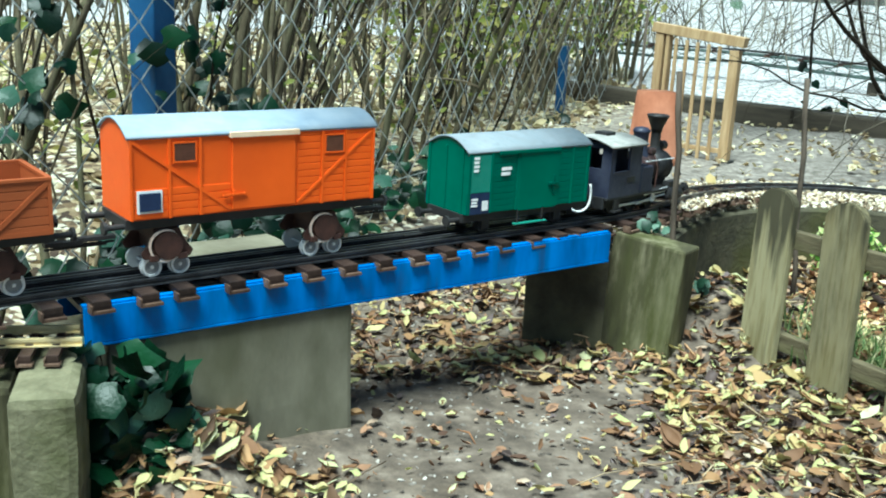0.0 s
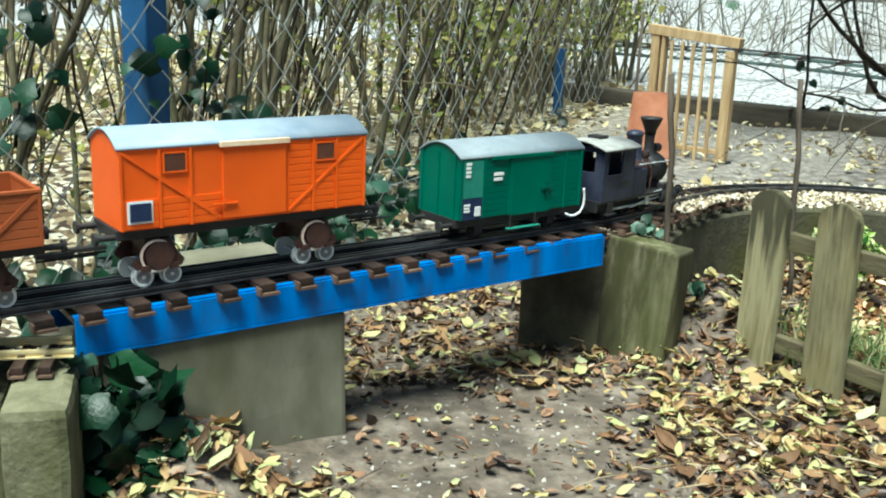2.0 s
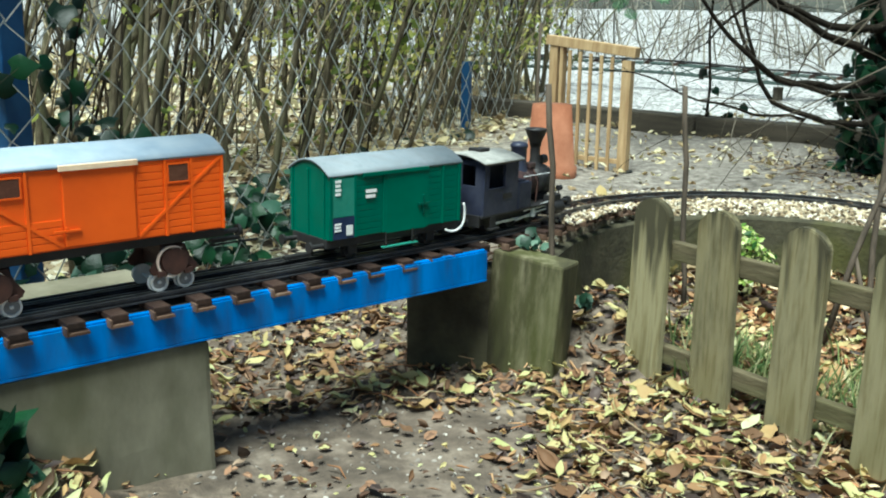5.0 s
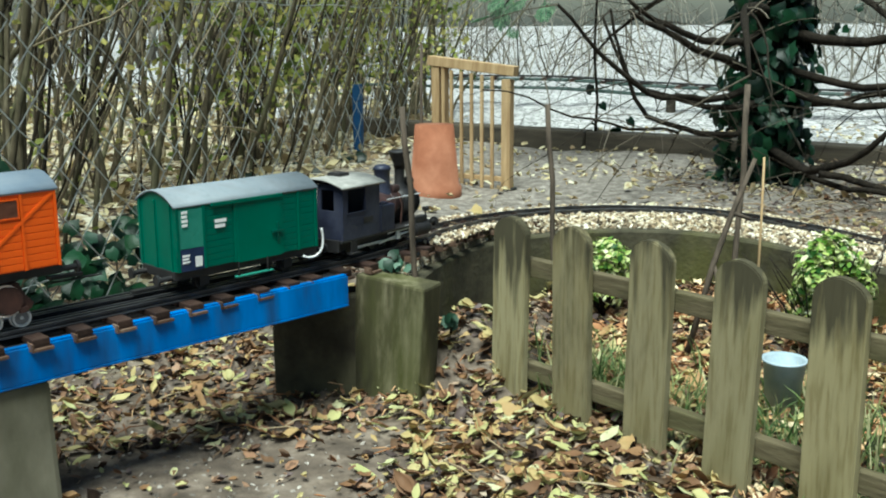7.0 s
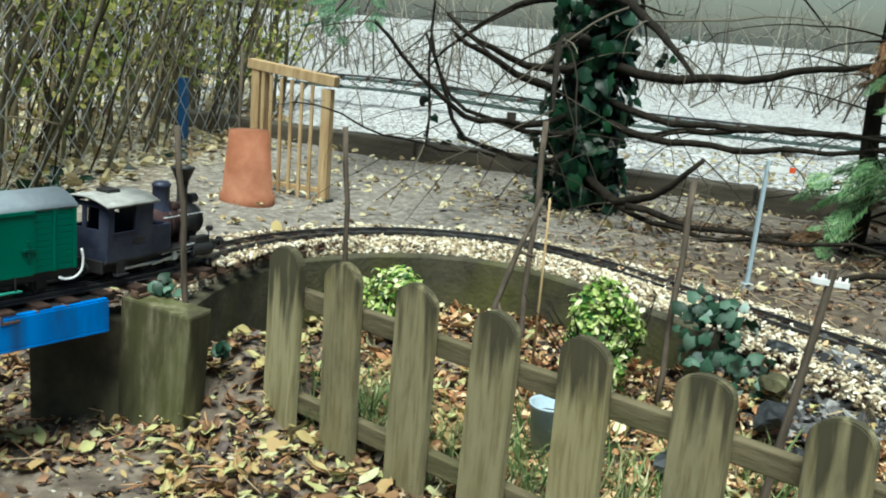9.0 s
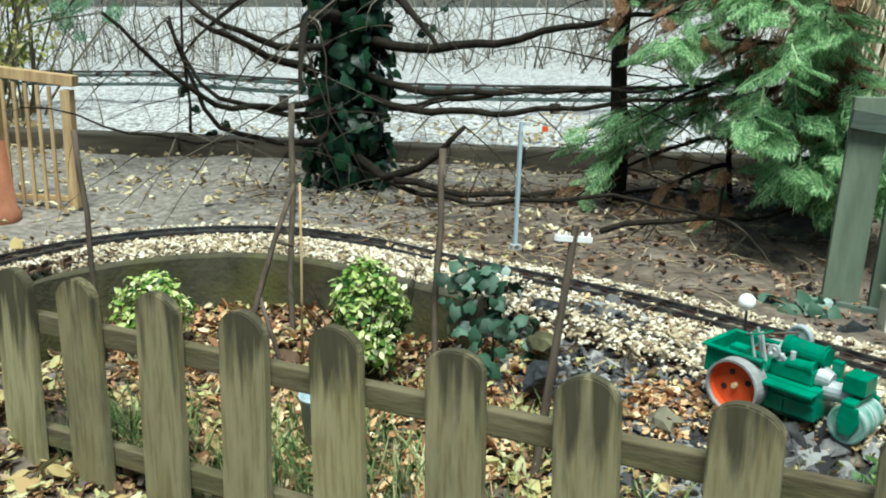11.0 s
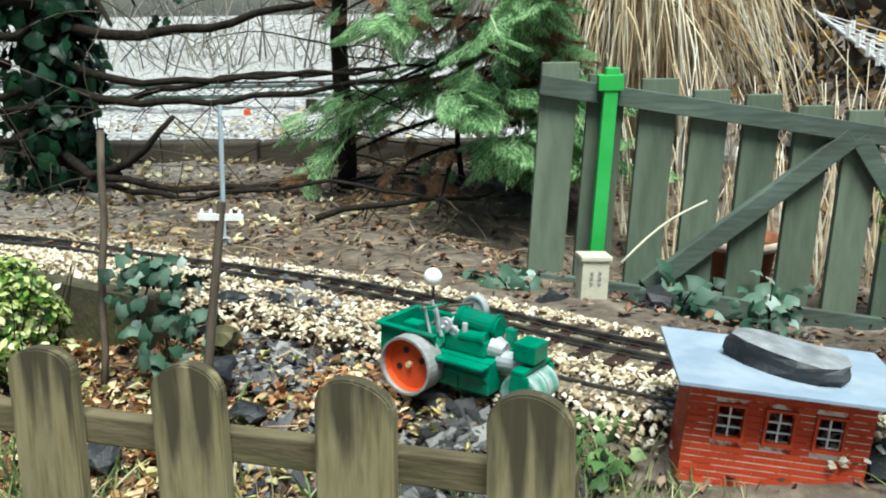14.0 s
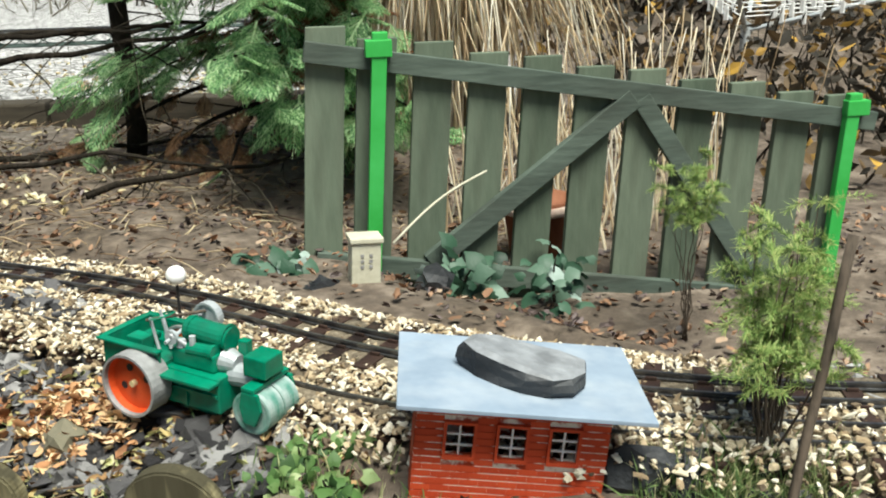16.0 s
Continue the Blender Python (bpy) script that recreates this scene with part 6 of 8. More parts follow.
# ---- dry pampas grass behind the gate ----
pampas = empty("pampas_grass", Matrix.Translation((2.93, 1.94, 0.05)))
tagged(pampas, "big clump of dry straw-coloured pampas grass drooping over the gate", "ornamental grass")
blades = []
for k in range(820):
    a = r4.uniform(0, 6.3)
    p = Vector((r4.gauss(0, 0.07), r4.gauss(0, 0.07), -0.12))
    h = r4.uniform(0.62, 1.05)
    out = r4.uniform(0.16, 0.56)
    drop = r4.uniform(0.9, 1.55) if k % 6 else r4.uniform(1.6, 2.3)
    curl, sway, thick = r4.gauss(0, 0.05), r4.uniform(0, 6.3), r4.uniform(0.7, 1.35)
    path = []
    for j in range(11):
        t = j / 10
        z = h * (1 - (1 - min(1, t * 2.1)) ** 2) if t < 0.476 else h - (t - 0.476) ** 1.5 * drop * h
        side = curl * t * t + 0.012 * t * math.sin(sway + 5 * t)
        reach = out * (t ** 1.2 - 0.22 * max(0.0, t - 0.7) * (1 + math.sin(sway)))
        path.append((p + Vector((math.cos(a) * reach - math.sin(a) * side, math.sin(a) * reach + math.cos(a) * side, z)), 0.0058 * thick * (1 - 0.8 * t)))
    blades.append(path)
for k in range(150):
    w = G0 + GDIR * r4.uniform(0.15, 0.85) + Vector((-GDIR.y, GDIR.x, 0)) * r4.uniform(0.22, 0.6)
    q = w - Vector((2.93, 1.94, 0.05))
    q.z = -0.13
    blades.append(wobbly(q, (r4.gauss(0, 0.12), r4.gauss(0, 0.12), 1), r4.uniform(0.25, 0.55), 0.0035, 6, 0.35, r4, 0.3))
tubes("blades", blades, M_STRAW, pampas, 3)["kind"] = "stuff"

# ---- model road roller ----


def ywheel(profile, seg=32):
    bm = lathe(profile, seg)
    bmesh.ops.rotate(bm, matrix=Matrix.Rotation(radians(90), 3, "X"), verts=bm.verts)
    return bm


roller = empty("toy_road_roller", Matrix.Translation((1.508, 1.038, 0.062)) @ Matrix.Rotation(radians(-74), 4, "Z") @ Matrix.Rotation(radians(3), 4, "Y") @ Matrix.Scale(1.13, 4))
tagged(roller, "green toy road roller with red wheels and worn drum", "toy vehicle")
part("chassis", boxes((-0.080, 0.062, -0.028, 0.028, 0.012, 0.052), bevel=0.002), M_TOYGREEN, roller)
tray = part("tray", holed(-0.086, -0.008, -0.036, 0.036, 0.0, 0.004, []), M_TOYGREEN, roller)
tray.matrix_local = Matrix.Translation((0, 0, 0.056)) @ Matrix.Rotation(radians(-90), 4, "X")
for a in ((-0.086, -0.008, -0.036, -0.033, 0.036, 0.070), (-0.086, -0.008, 0.033, 0.036, 0.036, 0.070), (-0.086, -0.083, -0.0325, 0.0325, 0.036, 0.070)):
    part("tray_side", boxes(a, bevel=0.0008), M_TOYGREEN, roller)
part("engine_block", boxes((-0.006, 0.050, -0.020, 0.020, 0.052, 0.072), bevel=0.003), M_TOYGREEN, roller)
part("running_board", boxes((-0.012, 0.062, -0.044, -0.022, 0.046, 0.050), bevel=0.001), M_TOYGREEN, roller)
part("running_board", boxes((-0.012, 0.062, 0.022, 0.044, 0.046, 0.050), bevel=0.001), M_TOYGREEN, roller)
tank_ = cyls(((0.000, 0.004, 0.086), (0.056, 0.004, 0.084), 0.0135), seg=18)
for k in range(2):
    cyl(tank_, (0.004 + k * 0.046, 0.004, 0.086), (0.007 + k * 0.046, 0.004, 0.0858), 0.0146, seg=18)
part("boiler", tank_, M_TOYGREEN, roller, "banded green boiler")
part("radiator", cyls(((0.050, 0, 0.062), (0.066, 0, 0.060), 0.015, 0.010), seg=16), M_GREYMETAL, roller, "scratched grey radiator")
part("exhaust", cyls(((0.020, -0.016, 0.070), (0.020, -0.016, 0.088), 0.0035), seg=10), M_GREYMETAL, roller)
part("filler_cap", cyls(((0.004, -0.014, 0.072), (0.004, -0.014, 0.080), 0.006, 0.004), seg=12), M_GREYMETAL, roller)
fly = part("flywheel", ywheel([(0.0005, 0.003), (0.012, 0.003), (0.0145, 0.005), (0.017, 0.005), (0.017, -0.005), (0.0005, -0.005)], 24), M_GREYMETAL, roller, "pale grey flywheel")
fly.location = (0.004, 0.030, 0.090)
for y_, z_ in ((-0.012, 0.094), (0.004, 0.098)):
    part("control_lever", cyls(((-0.030, y_, 0.060), (-0.040, y_, z_), 0.0018), seg=8), M_GREYMETAL, roller)
part("steering_column", cyls(((-0.020, -0.004, 0.060), (-0.030, -0.004, 0.096), 0.0022), seg=8), M_GREYMETAL, roller)
sw = part("steering_wheel", lathe([(0.012, 0.001), (0.0145, 0.0), (0.012, -0.001), (0.012, 0.001)], 18), M_TOYGREEN, roller)
sw.matrix_local = Matrix.Translation((-0.030, -0.004, 0.096)) @ Matrix.Rotation(radians(-18), 4, "Y")
part("seat", boxes((-0.062, -0.046, -0.010, 0.010, 0.062, 0.068), bevel=0.001), M_TOYGREEN, roller)
part("neck", cyls(((0.060, 0, 0.048), (0.096, 0, 0.050), 0.013, 0.010), seg=14), M_GREYMETAL, roller)
part("head_box", boxes((0.084, 0.112, -0.016, 0.016, 0.058, 0.080), bevel=0.002), M_TOYGREEN, roller)
part("side_lamp", boxes((0.058, 0.070, 0.010, 0.020, 0.062, 0.082), bevel=0.001), M_TOYGREEN, roller)
part("head_post", cyls(((0.100, 0, 0.044), (0.100, 0, 0.058), 0.006), seg=10), M_TOYGREEN, roller)
for y_ in (-0.0290, 0.0290):
    arm = extruded([(0.092, 0.048), (0.112, 0.048), (0.116, 0.030), (0.108, 0.012), (0.094, 0.014), (0.089, 0.030)], 0.0045, 0.0006)
    bmesh.ops.translate(arm, vec=(0, y_, 0), verts=arm.verts)
    part("fork_arm", arm, M_TOYGREEN, roller)
for y_ in (-0.0375, 0.0375):
    part("tray_lip", boxes((-0.090, -0.006, y_ - 0.0045, y_ + 0.0045, 0.0702, 0.0728), bevel=0.0006), M_TOYGREEN, roller)
part("tray_lip", boxes((-0.0915, -0.083, -0.0328, 0.0328, 0.0702, 0.0726), bevel=0.0006), M_TOYGREEN, roller)
part("tool_box", boxes((-0.058, -0.036, -0.030, -0.012, 0.060, 0.077), bevel=0.0015), M_TOYGREEN, roller)
part("cross_shaft", cyls(((-0.004, -0.030, 0.080), (-0.004, 0.036, 0.092), 0.0022), seg=8), M_GREYMETAL, roller)
part("steering_rod", cyls(((-0.046, -0.012, 0.090), (0.004, 0.026, 0.098), 0.0018), seg=8), M_STICK, roller)
part("engine_cylinder", cyls(((0.014, -0.014, 0.072), (0.044, -0.014, 0.074), 0.0075), ((0.044, -0.014, 0.074), (0.048, -0.014, 0.074), 0.0085), seg=14), M_TOYGREEN, roller)
part("crank_disc", cyls(((-0.002, -0.020, 0.084), (-0.002, -0.024, 0.084), 0.008), seg=16), M_GREYMETAL, roller)
part("crank_rod", cyls(((-0.002, -0.025, 0.088), (0.016, -0.016, 0.075), 0.0013), seg=6), M_STEEL, roller)
part("side_rib", boxes((-0.006, 0.060, -0.0305, -0.0282, 0.030, 0.034), (0.018, 0.021, -0.0305, -0.0282, 0.014, 0.030), bevel=0.0004), M_TOYGREEN, roller)
part("ash_pan", boxes((0.006, 0.050, -0.020, 0.020, 0.004, 0.0118), bevel=0.001), M_DARKGREEN, roller)
part("fork_bridge", boxes((0.092, 0.108, -0.031, 0.031, 0.0485, 0.0535), bevel=0.001), M_TOYGREEN, roller)
for k, (y0_, y1_) in enumerate(((-0.0255, -0.001), (0.001, 0.0255))):
    hw, cy = (y1_ - y0_) / 2, (y0_ + y1_) / 2
    d_ = part("front_drum", ywheel([(0.0005, hw), (0.019, hw), (0.021, hw + 0.0005), (0.0235, hw), (0.0235, -hw), (0.0005, -hw)]), M_DRUM, roller, "worn green and grey drum")
    d_.location = (0.100, cy, 0.0235)
for y, s_ in ((-0.044, 1), (0.044, -1)):
    w = part("rear_wheel", ywheel([(0.0005, s_ * 0.002), (0.008, s_ * 0.002), (0.0305, s_ * 0.001), (0.0318, s_ * 0.009), (0.0318, s_ * -0.013), (0.0005, s_ * -0.011)]), M_REDWHEEL, roller, "red disc wheel")
    w.location = (-0.034, y, 0.0345)
    part("tyre", ywheel([(0.0323, s_ * 0.0145), (0.0352, s_ * 0.0145), (0.0352, s_ * -0.0145), (0.0323, s_ * -0.0145), (0.0323, s_ * 0.0145)]), M_TYRE, w, "worn grey rim")
    for a in range(3):
        part("hole", cyls(((0.017 * math.cos(a * 1.571 + 0.4), s_ * -0.001, 0.017 * math.sin(a * 1.571 + 0.4)), (0.017 * math.cos(a * 1.571 + 0.4), s_ * -0.0024, 0.017 * math.sin(a * 1.571 + 0.4)), 0.0042), seg=10), M_BLACK, w)
    part("hub", cyls(((0, s_ * -0.002, 0), (0, s_ * -0.008, 0), 0.0035), seg=10), M_BRASS, w)

# ---- brick signal house with a slate on its roof ----
HL, HR = Vector((1.566, 0.734)), Vector((1.747, 0.549))
HANG = math.atan2((HR - HL).y, (HR - HL).x)
house = empty("toy_brick_house", Matrix.Translation((1.546, 0.700, 0.049)) @ Matrix.Rotation(HANG, 4, "Z") @ Matrix.Rotation(radians(6.4), 4, "Y"))
tagged(house, "toy house of red bricks with flat grey-blue roof", "toy house")
HW, HD, HH = 0.20, 0.078, 0.118

wins = [(0.032, 0.060, 0.050, 0.086), (0.086, 0.114, 0.050, 0.086), (0.140, 0.168, 0.050, 0.086)]
part("wall", holed(0, HW, -0.03, HH, 0.0, 0.006, wins), M_HOUSEMORTAR, house, "mortar wall with bricks on it")
part("wall", boxes((0, 0.006, 0.0065, HD, -0.03, HH)), M_HOUSEMORTAR, house)
part("wall", boxes((HW - 0.006, HW, 0.0065, HD, -0.03, HH)), M_HOUSEMORTAR, house)
part("wall", boxes((0.0065, HW - 0.0065, HD - 0.006, HD, -0.03, HH)), M_HOUSEMORTAR, house)
roof = part("roof", boxes((-0.022, HW + 0.035, -0.045, HD + 0.065, HH, HH + 0.005), bevel=0.001), M_ROOF, house, "flat pale blue-grey roof sheet")
part("plinth", boxes((-0.008, HW + 0.008, -0.008, HD + 0.008, -0.05, -0.012), bevel=0.002), M_CONCRETE, house)
for x0, x1, z0, z1 in wins:
    w = empty("window")
    w.parent = house
    part("window_frame", boxes((x0 - 0.003, x1 + 0.003, -0.0055, 0.001, z0 - 0.004, z0), (x0 - 0.003, x1 + 0.003, -0.0055, 0.001, z1, z1 + 0.003), (x0 - 0.003, x0, -0.0055, 0.001, z0, z1), (x1, x1 + 0.003, -0.0055, 0.001, z0, z1)), M_BRICK, w)
    part("glazing_bar", boxes(((x0 + x1) / 2 - 0.001, (x0 + x1) / 2 + 0.001, 0.0, 0.003, z0, z1), (x0, x1, 0.0002, 0.0028, z0 + 0.010, z0 + 0.012), (x0, x1, 0.0002, 0.0028, z0 + 0.022, z0 + 0.024)), M_WHITE, w, "thin white glazing bars")
slate = bmesh.new()
ring = [(-0.006, 0.030), (0.010, 0.002), (0.034, -0.016), (0.060, -0.036), (0.086, -0.044), (0.112, -0.036), (0.128, -0.010), (0.134, 0.024), (0.118, 0.040), (0.074, 0.048), (0.030, 0.062), (0.004, 0.054)]
sv = []
for grow, z in ((0.95, 0.0), (1.0, 0.008), (0.985, 0.016), (0.93, 0.022), (0.80, 0.025)):
    row = []
    for x, y in ring:
        w = Vector((x * 80, y * 80, z * 170))
        row.append(slate.verts.new((0.07 + (x - 0.07) * grow + 0.0065 * noise.noise(w), 0.01 + (y - 0.01) * grow + 0.0065 * noise.noise(w + Vector((7, 0, 0))), z * (1.25 - 3.2 * x) + (0.002 * noise.noise(w * 0.7) if z else 0))))
    sv.append(row)
slate.faces.new(sv[0][::-1])
slate.faces.new(sv[-1])  # top, gets the lit tone
for a, b in zip(sv, sv[1:]):
    for i in range(12):
        slate.faces.new((a[i], a[(i + 1) % 12], b[(i + 1) % 12], b[i]))

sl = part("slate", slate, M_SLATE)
sl.data.materials.append(M_SLATE_LIT)
# Top and upper rim take the paler tone, as if lit from above.
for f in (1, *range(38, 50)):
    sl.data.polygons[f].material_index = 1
sl.matrix_world = house.matrix_basis @ Matrix.Translation((0.045, 0.032, HH + 0.0052))
tagged(sl, "rough dark slate lying on the toy house roof", "stone")

# ---- small railway furniture ----
hut = empty("cable_box", Matrix.Translation((1.917, 1.168, 0.055)) @ Matrix.Rotation(radians(-32), 4, "Z") @ Matrix.Rotation(radians(3), 4, "Y") @ Matrix.Diagonal((0.86, 0.86, 1.0, 1)))
tagged(hut, "cream plastic electrical box standing by the gate", "cable box")
part("case", boxes((-0.027, 0.027, -0.022, 0.022, 0, 0.09), bevel=0.002), M_CREAM, hut)
part("lid", boxes((-0.031, 0.031, -0.026, 0.026, 0.0905, 0.099), bevel=0.002), M_CREAM, hut)
for i in (-1, 1):
    for j in range(3):
        part("socket_hole", boxes((i * 0.008 - 0.003, i * 0.008 + 0.003, -0.0235, -0.0215, 0.05 + j * 0.009, 0.055 + j * 0.009)), M_STONE, hut)
cable = tubes("cable", [[((1.95 + 0.03 * k, 1.13 - 0.002 * k, 0.14 + 0.012 * k + 0.012 * math.sin(k * 0.5)), 0.0022) for k in range(8)]], M_CREAM, None, 6)
tagged(cable, "pale cable running from the cable box", "cable")
lampost = empty("toy_street_lamp", Matrix.Translation((1.602, 1.200, 0.053)))
tagged(lampost, "toy street lamp with white globe", "toy lamp")
part("pole", cyls(((0, 0, -0.02), (0, 0, 0.10), 0.0022), seg=8), M_BLACK, lampost)
gl = lathe([(0.0005 + 0.0135 * math.sin(math.pi * k / 12), 0.112 - 0.0135 * math.cos(math.pi * k / 12)) for k in range(13)], 20)
part("globe", gl, M_WHITE, lampost, "white globe", True)
sig = empty("toy_signal", Matrix.Translation((1.650, 1.965, 0.085)) @ Matrix.Rotation(radians(2), 4, "Y"))
tagged(sig, "toy semaphore signal, pale blue post with red and white arm", "toy signal")
part("post", boxes((-0.004, 0.004, -0.004, 0.004, -0.02, 0.285), bevel=0.001), M_CUP, sig)
part("arm", boxes((0.0, 0.05, -0.009, -0.0055, 0.262, 0.274)), M_WHITE, sig)
part("arm_tip", boxes((0.0505, 0.066, -0.009, -0.0055, 0.262, 0.274)), M_REDWHEEL, sig, "red arm tip")
part("base", boxes((-0.012, 0.012, -0.010, 0.010, -0.03, 0.006), bevel=0.001), M_GREYMETAL, sig)
pole = empty("toy_telegraph_pole", Matrix.Translation((1.203, 1.19, -0.02)) @ Matrix.Rotation(radians(9), 4, "Y"))
tagged(pole, "toy telegraph pole of dark wood with white insulators", "toy pole")
part("shaft", cyls(((0, 0, -0.04), (0, 0, 0.35), 0.007, 0.0055), seg=10), M_STICK, pole)
cross = part("crossbar", boxes((-0.030, 0.030, -0.004, 0.004, 0.327, 0.335)), M_WHITE, pole)
for x in (-0.026, -0.014, 0.014, 0.026):
    part("insulator", cyls(((x, 0, 0.3345), (x, 0, 0.341), 0.0025, 0.0015), seg=8), M_WHITE, cross)
for (a, b, r) in (((0.424, 1.668, 0.02), (0.399, 1.672, 0.426), 0.0052), ((0.735, 1.93, -0.05), (0.72, 1.97, 0.402), 0.0055), ((1.057, 1.82, -0.06), (1.112, 1.92, 0.436), 0.006), ((1.21, 1.53, -0.02), (1.27, 1.60, 0.380), 0.006), ((1.744, 0.388, -0.01), (1.834, 0.379, 0.324), 0.0052)):
    st = tubes("garden_stake", [[(Vector(a).lerp(Vector(b), k / 6) + Vector((0.003 * math.sin(k * 2), 0, 0)), r) for k in range(7)]], M_STICK, None, 7)
    tagged(st, "thin rusty brown stake stuck in the ground", "stake", group="stakes")
st = tubes("forked_stick", [[((0.915, 1.69, -0.03), 0.006), ((0.965, 1.71, 0.13), 0.0055), ((1.0, 1.72, 0.22), 0.005), ((1.045, 1.735, 0.315), 0.004)], [((1.0, 1.72, 0.22), 0.004), ((1.03, 1.71, 0.21), 0.003)], [((0.965, 1.71, 0.13), 0.004), ((0.99, 1.69, 0.02), 0.004), ((1.0, 1.68, -0.05), 0.004)]], M_STICK, None, 6)
tagged(st, "forked dry brown stick leaning in the bed", "stick")
st = tubes("pale_stick", [[((1.012, 1.63, 0.02), 0.0026), ((1.027, 1.66, 0.20), 0.0024), ((1.036, 1.682, 0.325), 0.0020)]], M_NEWWOOD, None, 6)
tagged(st, "pale peeled stick standing upright", "stick")
cup = part("plastic_cup", lathe([(0.0005, 0.0), (0.024, 0.0), (0.033, 0.085), (0.035, 0.087), (0.035, 0.091), (0.031, 0.088), (0.023, 0.004), (0.0005, 0.004)], 24), M_CUP, None, "", True)
cup.location = (0.977, 1.452, -0.055)
# The soil part is only a dark disc added for the cup's inner shade.
part("soil", lathe([(0.0005, 0.070), (0.012, 0.072), (0.0288, 0.069), (0.0285, 0.066), (0.0005, 0.066)], 20), M_TRUSS_DARK, cup, "dark disc painting the shade inside the cup", True)
tagged(cup, "pale blue-grey plastic cup standing in grass", "cup")

# ---- flower pots and slatted wooden trellis box ----


def flower_pot(x, y, z, r, h, label, upside=False):
    prof = [(0.0005, 0), (r * 0.72, 0), (r * 0.92, h * 0.78), (r, h * 0.78), (r * 1.02, h), (r * 0.9, h), (r * 0.85, h * 0.8), (0.0005, h * 0.75)]
    root = empty("flower_pot", Matrix.Translation((x, y, z + (h if upside else 0))) @ Matrix.Rotation(math.pi if upside else 0, 4, "X"))
    tagged(root, label, "flower pot")
    part("body", lathe(prof, 28), M_TERRACOTTA, root, "", True)
    return root


flower_pot(0.615, 2.83, 0.06, 0.076, 0.222, "upturned terracotta flower pot standing on the ground", True)
pot = flower_pot(2.452, 1.232, -0.03, 0.074, 0.125, "terracotta flower pot with pale rim behind the gate")
part("rim_band", lathe([(0.0762, 0.100), (0.0795, 0.102), (0.0795, 0.118), (0.0762, 0.120), (0.0762, 0.100)], 28), M_MORTAR, pot, "pale worn band", True)
box_ = empty("trellis_box", Matrix.Translation((0.640, 3.010, 0.065)) @ Matrix.Rotation(radians(-40), 4, "Z"))
tagged(box_, "pale new wooden slatted trellis box", "trellis")
TRELLIS_W = 0.262
for x, w, h in ((0.0, 0.026, 0.372), (0.034, 0.011, 0.372), (TRELLIS_W - 0.028, 0.028, 0.338)):
    part("post", boxes((x, x + w, -0.013, 0.013, 0, h), bevel=0.0015), M_NEWWOOD, box_)
top_rail = part("top_rail", boxes((-0.012, TRELLIS_W + 0.014, -0.016, 0.016, -0.014, 0.014), bevel=0.002), M_NEWWOOD, box_)
top_rail.matrix_parent_inverse = Matrix.Identity(4)
top_rail.matrix_basis = Matrix.Translation((0, 0, 0.387)) @ Matrix.Rotation(radians(5.5), 4, "Y")
part("rail", boxes((0.0455, TRELLIS_W - 0.0285, -0.008, 0.008, 0.045, 0.058), bevel=0.001), M_NEWWOOD, box_)
for k in range(5):
    x = 0.063 + k * 0.034
    part("slat", boxes((x, x + 0.010, -0.0145, -0.0085, 0.004, 0.366 - 0.096 * x), bevel=0.0008), M_NEWWOOD, box_)
part("foot", boxes((TRELLIS_W - 0.036, TRELLIS_W + 0.010, -0.020, 0.020, -0.02, 0.028), bevel=0.003), M_TRUSS_DARK, box_, "dark foot of the post")
stake = tubes("garden_stake", [[((0.605, 3.02, 0.02), 0.005), ((0.603, 3.022, 0.25), 0.005), ((0.606, 3.02, 0.50), 0.0045)]], M_STICK, None, 6)
tagged(stake, "thin dark stake beside the wooden trellis", "stake", group="stakes")

# ---- timber edging, far trestle track ----
td = Vector((1.6, -1.43, 0)).normalized()
for k in range(3):
    c = Vector((0.95, 4.08, 0.0)) + td * (k * 1.25 - 0.1)
    tb = part("timber_edging", boxes((-0.62, 0.62, -0.05, 0.05, -0.05, 0.062), bevel=0.008), M_TIMBER)
    tb.matrix_world = Matrix.Translation((c.x, c.y, 0.095)) @ Matrix.Rotation(math.atan2(td.y, td.x), 4, "Z")
    tagged(tb, "dark old timber sleeper laid as edging", "timber edging", group="timber edgings", kind="structure")
far_pts = curve_points([(0.2, 6.3, 0.29), (1.2, 5.75, 0.275), (1.71, 5.55, 0.27), (2.2, 5.06, 0.25), (2.9, 4.5, 0.235), (3.8, 4.0, 0.23), (5, 3.4, 0.23)], 0.02)
M_TRUSS = material("dark_green_truss", [(0.3, (0.02, 0.035, 0.03)), (0.7, (0.06, 0.09, 0.08))], 20, 0.6)
far_track = empty("far_track")
tagged(far_track, "distant dark garden track on a low trestle", "railway track", kind="structure")
for off in (-0.0225, 0.0225):
    rail_mesh(far_pts, off, M_RAIL, far_track)
chord, stays = [], []
for off in (-0.03, 0.03):
    for drop in (0.022, 0.070):
        chord.append([(far_pts[i] + Vector((off, off, -drop)), 0.006) for i in range(0, len(far_pts), 3)])
    for k, i in enumerate(range(0, len(far_pts) - 4, 4)):
        a, b = far_pts[i] + Vector((off, off, -0.022)), far_pts[i + 4] + Vector((off, off, -0.070))
        c, d = far_pts[i] + Vector((off, off, -0.070)), far_pts[i + 4] + Vector((off, off, -0.022))
        if off < 0:
            stays += [[(a, 0.003), (b, 0.003)], [(c, 0.003), (d, 0.003)]]
for p in chord:
    tubes("chord", [p], M_TRUSS, far_track, 6)
tubes("lattice", stays, M_TRUSS, far_track, 4)["kind"] = "stuff"
